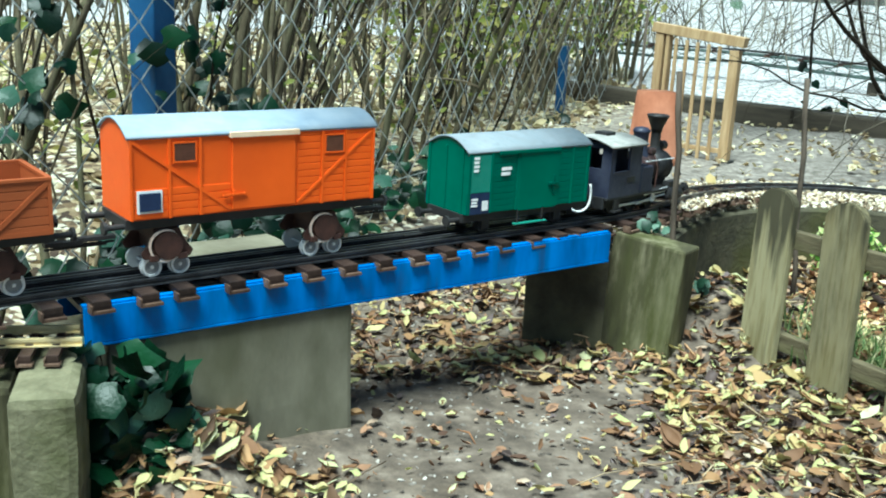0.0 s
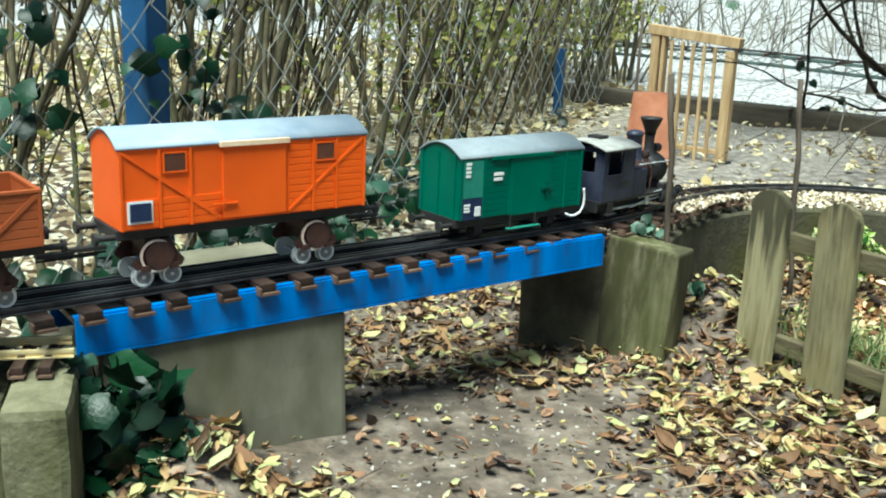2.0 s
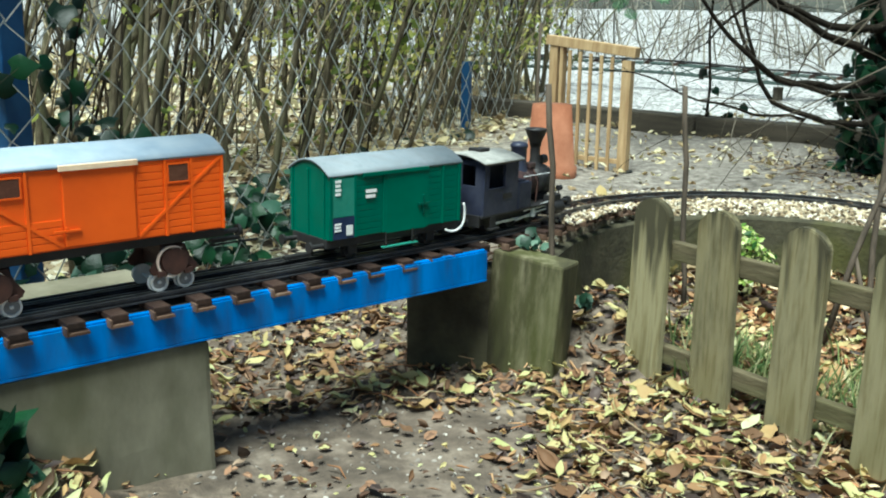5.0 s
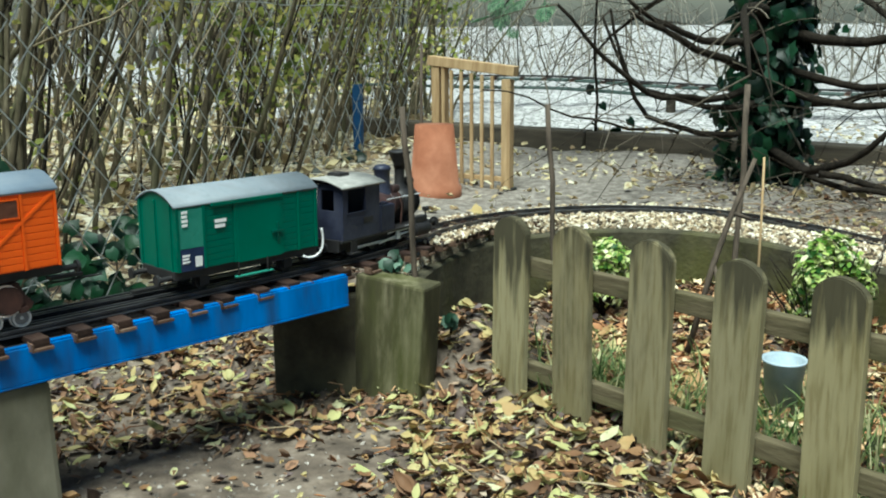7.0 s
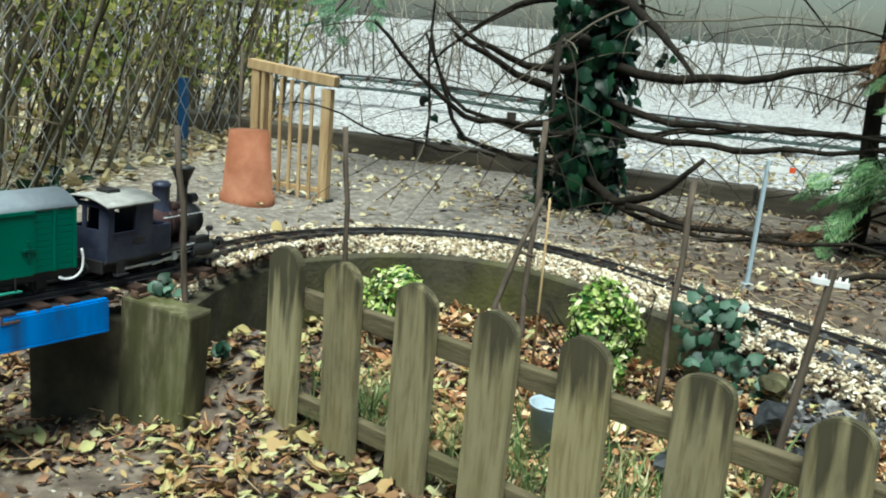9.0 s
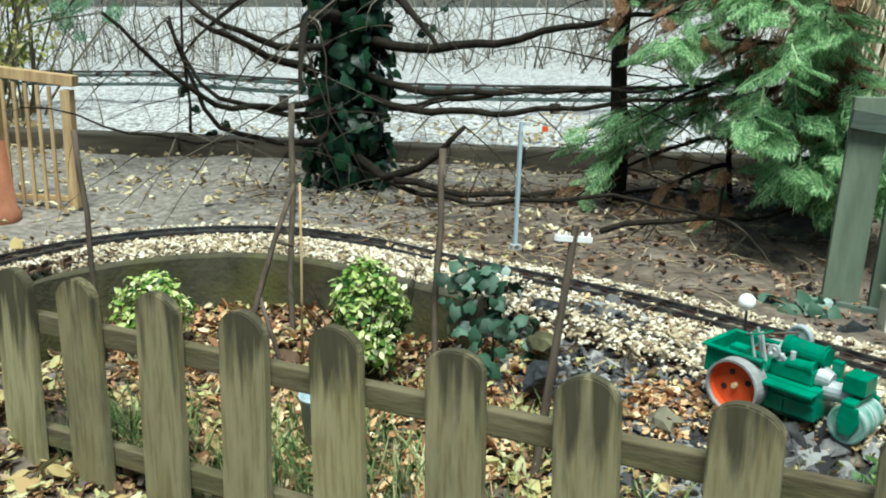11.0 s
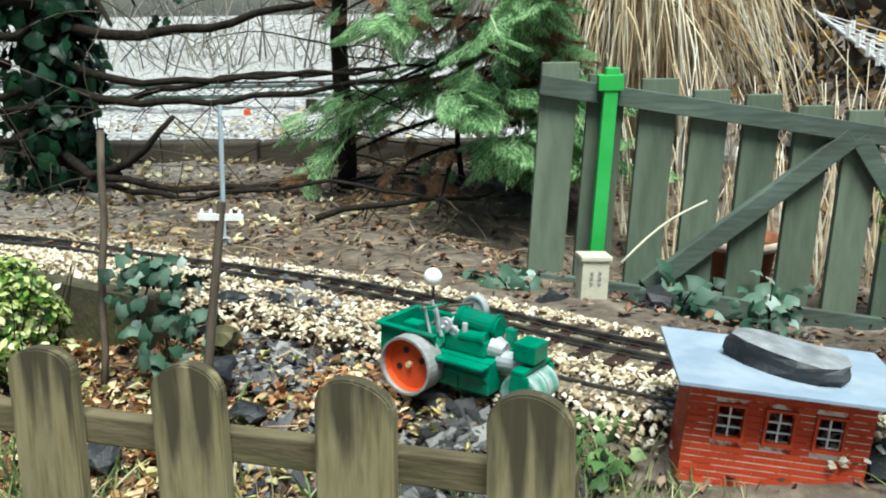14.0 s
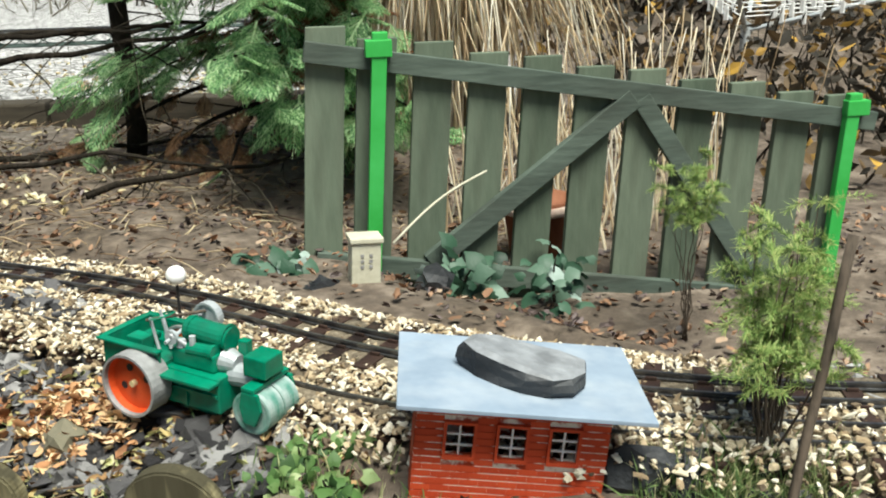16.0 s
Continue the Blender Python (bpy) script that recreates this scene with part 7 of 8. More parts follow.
for i in range(20, len(far_pts), 60):
    part("trestle_leg", boxes((far_pts[i].x - 0.02, far_pts[i].x + 0.02, far_pts[i].y - 0.02, far_pts[i].y + 0.02, 0.02, far_pts[i].z - 0.088), bevel=0.003), M_TIMBER, far_track)
for i in range(4, len(far_pts), 6):
    ob = new("sleeper", SLEEPER)
    ob.parent = far_track
    d = heading(far_pts, i)
    ob.matrix_world = Matrix.Translation(far_pts[i] - Vector((0, 0, 0.009))) @ Matrix.Rotation(math.atan2(d.y, d.x), 4, "Z")

# ---- rotary clothes airer ----
airer = empty("clothes_airer", Matrix.Translation((4.75, 1.95, 0.1)))
tagged(airer, "white rotary clothes airer with plastic line clips", "clothes airer")
part("pole", cyls(((0, 0, -0.2), (0, 0, 0.14), 0.02)), M_GREYMETAL, airer)
tips = []
for k in range(4):
    a = radians(24 + 90 * k)
    tip = Vector((0.72 * math.cos(a), 0.72 * math.sin(a), 0.28)) if k != 1 else Vector((0.45 * math.cos(a), 0.45 * math.sin(a), 0.44))
    tips.append(tip)
    part("arm", cyls(((0, 0, 0.1), tip, 0.009), seg=8), M_GREYMETAL, airer)
for s in (0.45, 0.58, 0.71, 0.84, 0.97):
    for k in range(4):
        a, b = tips[k] * s + Vector((0, 0, 0.1 * (1 - s))), tips[(k + 1) % 4] * s + Vector((0, 0, 0.1 * (1 - s)))
        part("line", cyls((a, b, 0.0025), seg=5), M_WHITE, airer)
        for j in range(2):
            c = a.lerp(b, 0.3 + 0.35 * j + 0.05 * s)
            part("clip", boxes((c.x - 0.007, c.x + 0.007, c.y - 0.007, c.y + 0.007, c.z - 0.045, c.z + 0.01)), M_WHITE, airer)


# ---- box bushes, feathery plant, grass ----
def bush(name, label, base, rad, height, n, seed):
    r2 = random.Random(seed)
    root = empty(name, Matrix.Translation(base))
    tagged(root, label, "shrub")
    paths, ms = [], []
    for k in range(26):
        a = r2.uniform(0, 6.3)
        path = wobbly((0, 0, -0.02), (0.5 * math.cos(a), 0.5 * math.sin(a), 1), height * r2.uniform(0.8, 1.1), 0.0022, 6, 0.5, r2)
        paths.append(path)
    for k in range(n):
        a, b, c = r2.uniform(0, 6.3), r2.uniform(-0.75, 1), r2.uniform(0.55, 1.0) ** 0.5
        wob = 1 + 0.30 * math.sin(3 * a + b * 4 + seed)
        s = math.sqrt(1 - b * b) * c * wob
        p = Vector((rad * s * math.cos(a), rad * s * math.sin(a), height * (0.52 + 0.5 * b * c)))
        d = (Vector((math.cos(a) * s, math.sin(a) * s, 0.5 + b)) + Vector((r2.gauss(0, 0.5), r2.gauss(0, 0.5), r2.gauss(0, 0.5)))).normalized()
        ms.append(Matrix.Translation(p) @ d.to_track_quat("Z", "X").to_matrix().to_4x4() @ Matrix.Rotation(r2.uniform(0, 6.3), 4, "Z") @ Matrix.Scale(r2.uniform(0.011, 0.021), 4))
    for p in paths:
        tubes("stem", [p], M_BARK, root, 4)
    scatter("leaves", LEAF_V, LEAF_F, ms, M_BOX, root)["kind"] = "stuff"


bush("box_bush", "small variegated green and cream box bush", (1.10, 1.55, 0.0), 0.058, 0.215, 1500, 2)
bush("box_bush", "smaller yellow-green box bush by the curved wall", (0.822, 1.905, 0.0), 0.062, 0.14, 800, 3)


def feather_plant(base, height, bare, spread, stems, seed, label):
    """Thin woody stems, bare below, that carry open wispy side sprays of fine needles."""
    r2 = random.Random(seed)
    root = empty("feathery_plant", Matrix.Translation(base))
    tagged(root, label, "shrub")
    ms = []
    for k in range(stems):
        a, lean, top = r2.uniform(0, 6.3), r2.uniform(0.15, 1.0), height * r2.uniform(0.65, 1.0)
        path = []
        for i in range(10):
            u = i / 9
            o = spread * lean * u ** 1.3
            path.append((Vector((o * math.cos(a) + r2.gauss(0, 0.003), o * math.sin(a) + r2.gauss(0, 0.003), top * u - 0.015)), 0.30 * spread ** 2 * (1 - 0.75 * u)))
        tubes("stem", [path], M_STICK, root, 5)
        for i in range(2, 10):
            q = path[i][0]
            if q.z < bare:
                continue
            for j in range(3):
                az = r2.uniform(0, 6.3)
                spray = wobbly(q, (math.cos(az), math.sin(az), r2.uniform(0.2, 0.9)), spread * r2.uniform(0.25, 0.55), 0.0008, 6, 0.5, r2, 0.5, r2.uniform(0.4, 1.3))
                for (c, _), (e, _) in zip(spray, spray[1:]):
                    along = (e - c).normalized()
                    for n in range(13):
                        d = (along * 0.8 + Vector((r2.gauss(0, 0.5), r2.gauss(0, 0.5), r2.gauss(0.1, 0.4)))).normalized()
                        ms.append(Matrix.Translation(c.lerp(e, r2.random())) @ d.to_track_quat("X", "Z").to_matrix().to_4x4() @ Matrix.Diagonal((r2.uniform(0.007, 0.015), 0.0022, 0.004, 1)))
    scatter("needles", LEAF_V, LEAF_F, ms, M_FEATHER, root)["kind"] = "stuff"


M_FEATHER = material("feathery_green", [(0.1, (0.10, 0.18, 0.05)), (0.45, (0.25, 0.37, 0.11)), (0.85, (0.45, 0.53, 0.20)), (0.98, (0.55, 0.45, 0.20))], 20, 0.6, island=True, trans=0.4)
feather_plant((1.838, 0.452, 0.0), 0.34, 0.16, 0.090, 18, 4, "wispy feathery green shrub on thin woody stems")
feather_plant((2.262, 0.785, -0.02), 0.305, 0.18, 0.062, 10, 9, "small tuft of feathery green sprigs against the gate")


def grass(name, label, spots, n, seed, length=(0.035, 0.085)):
    r2 = random.Random(seed)
    ms = []
    for k in range(n):
        x, y, s = spots[r2.randrange(len(spots))]
        px, py = x + r2.gauss(0, s), y + r2.gauss(0, s)
        pz = float(ground_z(px, py))
        d = Vector((r2.gauss(0, 0.45), r2.gauss(0, 0.45), 1)).normalized()
        ln = r2.uniform(*length) * (0.55 if px > 1.3 else 1.0)
        ms.append(Matrix.Translation((px, py, pz - 0.004)) @ d.to_track_quat("X", "Z").to_matrix().to_4x4() @ Matrix.Rotation(r2.uniform(0, 6.3), 4, "X") @ Matrix.Diagonal((ln, ln * 0.052, ln * 1.0, 1)))
    v = [(0, -0.5, 0), (0, 0.5, 0), (0.4, 0.45, 0.04), (0.4, -0.45, 0.04), (0.75, 0.3, 0.16), (0.75, -0.3, 0.16), (1.0, 0, 0.34)]
    f = [(0, 1, 2, 3), (3, 2, 4, 5), (5, 4, 6)]
    ob = scatter(name, v, f, ms, M_GRASS)
    tagged(ob, label, "grass", kind="stuff")


grass("grass", "tufts of green and straw grass behind the picket fence",
      [(FA.x + FDIR.x * t + 0.10, FA.y + FDIR.y * t + 0.08, 0.05) for t in (0.1, 0.3, 0.45, 0.6, 0.75, 0.85, 0.95, 1.05, 1.2)] + [(1.02, 1.42, 0.04), (0.92, 1.50, 0.05), (1.25, 1.25, 0.04), (1.48, 0.75, 0.05), (1.52, 0.66, 0.04), (1.42, 0.86, 0.04), (1.72, 0.47, 0.02), (1.33, 0.98, 0.05), (0.86, 1.38, 0.05), (0.78, 1.55, 0.06), (1.05, 1.28, 0.05), (0.72, 1.62, 0.05)], 3400, 6)


grass("grass", "short green grass between the siding and the toy house", [(1.44, 0.80, 0.04), (1.40, 0.70, 0.05), (1.735, 0.515, 0.014), (1.755, 0.49, 0.016), (1.775, 0.465, 0.018), (1.80, 0.43, 0.02), (1.83, 0.39, 0.02), (1.76, 0.455, 0.02)], 1500, 16, (0.05, 0.10))


# ---- stones, pebbles and fallen leaves ----
def stone_shape(seed, n=1):
    bm = bmesh.new()
    bmesh.ops.create_icosphere(bm, subdivisions=n, radius=1)
    for v in bm.verts:
        k = 1 + 0.6 * noise.noise(v.co * 1.3 + Vector((seed * 7.1, 0, 0)))
        v.co = Vector((v.co.x * k, v.co.y * k * 0.85, v.co.z * k * 0.65))
    v, f = [tuple(x.co) for x in bm.verts], [tuple(x.index for x in q.verts) for q in bm.faces]
    bm.free()
    return v, f


def pebbles(name, label, places, size, mat, seed, lift=0.25, single=0, one="stone", one_mat=None):
    """Loose stones in one mesh; the first ones, by their place along y, as objects of their own."""
    r2 = random.Random(seed)
    root = None
    if single:
        root = empty(name)
        tagged(root, label, "stones", kind="stuff")
        places = sorted(places, key=lambda p: p[1])
        meshes = []
        for k in range(4):
            tv, tf = stone_shape(k + seed)
            me = bpy.data.meshes.new(one)
            me.from_pydata(tv, [], tf)
            me.materials.append(one_mat)
            meshes.append(me)
        for x, y, z in places[:single]:
            s = size * r2.uniform(0.6, 1.3)
            ob = new(one, meshes[r2.randrange(4)])
            ob.parent = root
            ob.matrix_world = turn(x, y, z + s * lift, r2.uniform(-0.8, 0.8), r2.uniform(-0.8, 0.8), r2.uniform(0, 6.3), s * r2.uniform(0.9, 1.35), s * r2.uniform(0.5, 1.0), s * r2.uniform(0.4, 0.85))
        places = places[single:]
    sets = [[], [], []]
    for x, y, z in places:
        s = size * r2.uniform(0.5, 1.25)
        sets[r2.randrange(3)].append(turn(x, y, z + s * lift, r2.uniform(-0.8, 0.8), r2.uniform(-0.8, 0.8), r2.uniform(0, 6.3), s * r2.uniform(0.9, 1.35), s * r2.uniform(0.5, 1.0), s * r2.uniform(0.4, 0.85)))
    vs, fs = [], []
    for k, ms in enumerate(sets):
        tv, tf = stone_shape(k + seed)
        a = np.array(tv)
        for m in ms:
            b = len(vs)
            mm = np.array(m)
            vs.extend((a @ mm[:3, :3].T + mm[:3, 3]).tolist())
            fs.extend(tuple(i + b for i in q) for q in tf)
    ob = data_part(name if root is None else "rest", vs, fs, mat, root, False)
    if root is None:
        tagged(ob, label, "stones", kind="stuff")
    else:
        ob["kind"] = "stuff"


r5 = random.Random(77)
spots = []
for k in range(14000):
    i = r5.randrange(I_BED + 2, len(MAIN_PTS) - 60)
    d = heading(MAIN_PTS, i)
    side = Vector((-d.y, d.x, 0))
    o = r5.choice((-1, 1)) * (r5.uniform(0.052, 0.12) if r5.random() < 0.8 else r5.uniform(0.0, 0.06))
    if MAIN_PTS[i].y > 1.6 and o < -0.062:
        o *= 0.5
    p = MAIN_PTS[i] + side * o
    if (p.y > 1.15 and o < -0.05 and r5.random() < 0.55) or (o > 0.05 and p.y > 0.9 and r5.random() < 0.5):
        continue
    spots.append((p.x, p.y, p.z - 0.014 - max(0, abs(o) - 0.105)))
for k in range(7000):
    i = r5.randrange(0, len(SIDING_PTS) - 30)
    d = heading(SIDING_PTS, i)
    o = r5.choice((-1, 1)) * (r5.uniform(0.05, 0.105) if r5.random() < 0.75 else r5.uniform(0.0, 0.05))
    p = SIDING_PTS[i] + Vector((-d.y, d.x, 0)) * o
    if 1.12 < p.y < 1.6 or p.y < 0.62:
        o = r5.uniform(-0.10, 0.10)
        p = SIDING_PTS[i] + Vector((-d.y, d.x, 0)) * o + Vector((0, 0, r5.uniform(0.0, 0.007)))
    if p.y < 0.60 and o < -0.05 and r5.random() < 0.2:
        continue
    spots.append((p.x, p.y, p.z - 0.007 - 0.9 * max(0, abs(o) - 0.08)))
for k in range(1500):
    x, y = r5.uniform(1.84, 2.06), r5.uniform(0.30, 0.62)
    if noise.noise(Vector((x * 14, y * 14, 5.0))) > -0.1:
        spots.append((x, y, float(ground_z(x, y)) - 0.001))
for k in range(5200):
    a, u = r5.uniform(0, len(EDGE) - 1.01), r5.uniform(0.02, 1.05)
    p = shoulder(u, int(a)).lerp(shoulder(u, int(a) + 1), a % 1.0)
    spots.append((p.x, p.y, p.z - 0.002))
for k in range(2600):
    i = r5.randrange(I_BED, len(MAIN_PTS) - 120)
    p = MAIN_PTS[i] + Vector((-heading(MAIN_PTS, i).y, heading(MAIN_PTS, i).x, 0)) * r5.choice((r5.uniform(-0.075, -0.030), r5.uniform(0.030, 0.080)))
    spots.append((p.x, p.y, p.z - 0.0095))
pebbles("ballast_stones", "pale yellowish ballast stones along the track", spots, 0.0062, M_PEBBLE, 1, 0.08)
spots = []
for k in range(1500):
    x, y = r5.gauss(1.395, 0.06), r5.uniform(0.84, 1.62)
    x += 0.02 if y > 1.2 else 0.0
    if noise.noise(Vector((x * 9, y * 9, 2.0))) < -0.12:
        continue
    spots.append((x, y, float(ground_z(x, y))))
pebbles("slate_chips", "heap of dark grey slate chips beside the track", spots, 0.0165, M_STONE, 4, 0.5, 300, "slate_chip", M_CHIP)
spots = []
for k in range(260):
    x, y = r5.uniform(1.28, 1.5), r5.uniform(0.72, 1.05)
    spots.append((x, y, float(ground_z(x, y))))
for k in range(120):
    x, y = r5.uniform(1.7, 2.1), r5.uniform(0.3, 0.55)
    spots.append((x, y, float(ground_z(x, y))))
big = []
for k in range(90):
    x, y = r5.gauss(1.40, 0.07), r5.uniform(0.80, 1.16)
    big.append((x, y, float(ground_z(x, y)) - 0.002))
pebbles("slate_pieces", "larger broken slate pieces around the toy roller", big, 0.026, M_STONE, 6, 0.3, 89, "slate_piece", M_CHIP)
pebbles("grey_stones", "loose grey stones on the bank", spots, 0.014, M_STONE, 5)


def boulder(x, y, z, s, label, mat, seed, flat=1.0):
    v, f = stone_shape(seed, 2)
    ob = data_part("stone", [(a * s, b * s, c * s * flat) for a, b, c in v], f, mat, None, False)
    ob.matrix_world = turn(x, y, z, 0.15, 0.1, seed * 1.3)
    tagged(ob, label, "stone", group="stones")


for x, y, z, s, lab, mat, sd, fl in ((1.385, 1.13, 0.03, 0.033, "pale grey boulder on the bank", M_CONCRETE, 1, 0.9), (1.42, 1.50, 0.10, 0.026, "rounded grey stone beside the track", M_SLATE, 2, 1), (1.30, 1.33, 0.05, 0.034, "grey stone among fallen leaves", M_SLATE, 3, 0.8),
                                     (1.728, 0.540, 0.055, 0.036, "upright dark slate beside the toy house", M_SLATE, 4, 1.9), (1.752, 0.490, 0.05, 0.034, "upright dark slate by the toy house", M_SLATE, 5, 1.7), (1.80, 0.44, 0.045, 0.034, "dark slate lump on the gravel", M_SLATE, 6, 1.2),
                                     (1.86, 1.20, 0.07, 0.035, "dark stone beside the cable box", M_SLATE, 7, 1), (2.01, 1.10, 0.07, 0.036, "grey stone beside the cable box", M_SLATE, 8, 0.9), (0.60, 1.45, -0.085, 0.022, "dark slate stone at the fence foot", M_SLATE, 9, 0.9),
                                     (-0.215, 1.155, -0.085, 0.034, "grey stone among leaves below the bridge", M_SLATE, 10, 0.9), (1.36, 1.42, 0.07, 0.03, "mossy stone on the bank", M_MOSSY, 11, 0.9), (1.45, 0.80, 0.03, 0.028, "brownish stone near the toy roller", M_CONCRETE, 12, 0.8),
                                     (1.12, 1.30, -0.01, 0.03, "dark stone in the flower bed", M_SLATE, 13, 0.8), (1.30, 1.24, 0.02, 0.026, "flat grey stone on the bank", M_SLATE, 14, 0.6)):
    boulder(x, y, z, s, lab, mat, sd, fl)


LEAF_BROAD_V = [(0, 0, 0), (0.12, 0.30, 0.10), (0.45, 0.44, 0.04), (0.80, 0.26, 0.12), (1.05, 0.04, 0.02), (0.84, -0.22, 0.02), (0.48, -0.40, 0.14), (0.14, -0.26, 0.04), (0.30, 0, -0.02), (0.66, 0.02, -0.03)]
LEAF_BROAD_F = [(0, 1, 8), (1, 2, 9, 8), (2, 3, 9), (3, 4, 9), (4, 5, 9), (5, 6, 9), (6, 7, 8, 9), (7, 0, 8)]
LEAF_CURL_V = [(0, 0, 0), (0.25, 0.20, 0.16), (0.60, 0.20, 0.24), (0.95, 0.03, 0.20), (0.60, -0.16, 0.06), (0.25, -0.18, 0.10), (0.30, 0.02, -0.04), (0.62, 0.03, 0.0)]
LEAF_CURL_F = [(0, 1, 6), (1, 2, 7, 6), (2, 3, 7), (3, 4, 7), (4, 5, 6, 7), (5, 0, 6)]
LEAF_KINDS = ((LEAF_V, LEAF_F), (LEAF_BROAD_V, LEAF_BROAD_F), (LEAF_CURL_V, LEAF_CURL_F))


def leaf_blade(width, fold, curl, wave, n=7):
    """A whole leaf: folded along its midrib, curled along its length, with a rounded outline and a short stalk."""
    vs = [(-0.12, 0.0, 0.03)]
    for i in range(n + 1):
        u = i / n
        w = width * math.sin(math.pi * u ** 0.8) ** 0.75 if 0 < i < n else 0.012
        z = curl * (u - 0.5) ** 2 + wave * math.sin(u * 7.0)
        vs += [(u, w, z + fold * w + wave * math.sin(u * 11)), (u, 0.0, z), (u, -w, z + fold * w - wave * math.cos(u * 9))]
    fs = [(0, 1, 2), (0, 2, 3)]
    for i in range(n):
        a = 1 + 3 * i
        fs += [(a, a + 3, a + 4, a + 1), (a + 1, a + 4, a + 5, a + 2)]
    return vs, fs


WHOLE_LEAVES = (leaf_blade(0.24, 0.20, 0.20, 0.015), leaf_blade(0.33, 0.12, -0.18, 0.025), leaf_blade(0.20, 0.45, 0.40, 0.02))


def leaves(name, label, n, region, keep, size, mat, seed, lift=0.006, single=0, kinds=LEAF_KINDS):
    r2 = random.Random(seed)
    xs, ys = np.random.RandomState(seed).uniform(region[0], region[1], n), np.random.RandomState(seed + 1).uniform(region[2], region[3], n)
    zs = ground_z(xs, ys)
    gap, _ = track_side(xs, ys)
    gap2 = np.linalg.norm(np.stack([xs, ys], -1)[:, None, :] - SIDE_XY[None, ::4, :2], axis=-1).min(1)
    ms = []
    for x, y, z, g1, g2 in zip(xs, ys, zs, gap, gap2):
        if r2.random() > keep(x, y):
            continue
        if ((-0.07 < g1 < 0.12 and y > 1.9) or (abs(g1) < 0.12 and x > 1.3) or g2 < 0.09) and r2.random() > 0.05:
            continue
        s = r2.uniform(*size)
        ms.append(turn(x, y, z + lift + r2.uniform(0, 0.008), r2.gauss(0, 0.28), r2.gauss(0, 0.28), r2.uniform(0, 6.3), s, s * r2.uniform(0.55, 1.0), s * r2.choice((0.9, 1.6, 2.4, -1.5))))
    root = None
    if single:
        root = empty(name)
        tagged(root, label, "leaves", kind="stuff")
        ms.sort(key=lambda m: m.translation.y)
        meshes = []
        for shape, faces in kinds:
            me = bpy.data.meshes.new("leaf")
            me.from_pydata(shape, [], faces)
            me.materials.append(M_LEAF_ONE)
            me.polygons.foreach_set("use_smooth", [True] * len(faces))
            meshes.append(me)
        for m in ms[:single]:
            ob = new("leaf", meshes[r2.randrange(3)])
            ob.parent = root
            ob.matrix_world = m
        ms = ms[single:]
    vs, fs = [], []
    for shape, faces in kinds:
        a = np.array(shape)
        for m in [q for q in ms if r2.random() < 0.4]:
            b, mm = len(vs), np.array(m)
            vs.extend((a @ mm[:3, :3].T + mm[:3, 3]).tolist())
            fs.extend(tuple(i + b for i in f) for f in faces)
    ob = data_part(name if root is None else "rest", vs, fs, mat, root)
    if root is None:
        tagged(ob, label, "leaves", kind="stuff")
    else:
        ob["kind"] = "stuff"


M_LEAFDARK = material("wet_dark_leaf", [(0.1, (0.022, 0.016, 0.014)), (0.5, (0.06, 0.042, 0.036)), (0.9, (0.13, 0.10, 0.095))], 30, 0.5, island=True)


M_RUSTLEAF = material("rusty_leaf", [(0.1, (0.14, 0.06, 0.03)), (0.4, (0.40, 0.20, 0.09)), (0.7, (0.58, 0.40, 0.22)), (0.95, (0.70, 0.60, 0.40))], 30, 0.75, island=True, trans=0.1)


def path_keep(x, y):
    d = abs(x - 0.02 - 0.10 * (y - 1.2))
    k = 0.035 if d < 0.19 else min(1.0, 0.035 + (d - 0.19) * 3.8)
    if y > 1.55:
        k = max(k, 0.75)
    return k


leaves("fallen_leaves", "yellow and brown fallen leaves on the ground", 3600, (-0.6, 1.25, 0.75, 2.3), path_keep, (0.018, 0.050), M_LEAF, 11, 0.006, 300, WHOLE_LEAVES)
leaves("leaf_drift", "thick drift of yellow-green and brown leaves between the abutment and the fence", 800, (0.36, 0.95, 1.25, 1.78), lambda x, y: 0.95, (0.018, 0.044), M_LEAF, 17, 0.01, 0, WHOLE_LEAVES)
leaves("leaf_drift", "yellow and brown leaves heaped below the concrete pier", 260, (-0.40, -0.10, 1.02, 1.20), lambda x, y: 0.95, (0.018, 0.044), M_LEAF, 18, 0.01, 0, WHOLE_LEAVES)
leaves("curled_leaves", "crumpled brown leaf fragments on the soil", 9000, (-0.6, 1.6, 0.7, 2.3), lambda x, y: 0.55 * path_keep(x, y) + 0.15, (0.008, 0.022), M_LEAF, 12)
def twig_litter(n, region, seed, mat, label):
    """Short dry stalks lying about."""
    r2 = random.Random(seed)
    ps = []
    for k in range(n):
        x, y = r2.uniform(region[0], region[1]), r2.uniform(region[2], region[3])
        if r2.random() > path_keep(x, y):
            continue
        a, ln = r2.uniform(0, 6.3), r2.uniform(0.02, 0.11)
        z = float(ground_z(x, y)) + r2.uniform(0.004, 0.014)
        d = Vector((math.cos(a), math.sin(a), r2.gauss(0, 0.12)))
        ps.append([(Vector((x, y, z)) - d * ln / 2, 0.0008), (Vector((x, y, z + r2.uniform(0, 0.008))), r2.uniform(0.0009, 0.0022)), (Vector((x, y, z)) + d * ln / 2 + Vector((r2.gauss(0, 0.006), r2.gauss(0, 0.006), 0)), 0.0006)])
    ob = tubes("twig_litter", ps, mat, None, 4)
    tagged(ob, label, "twigs", kind="stuff")


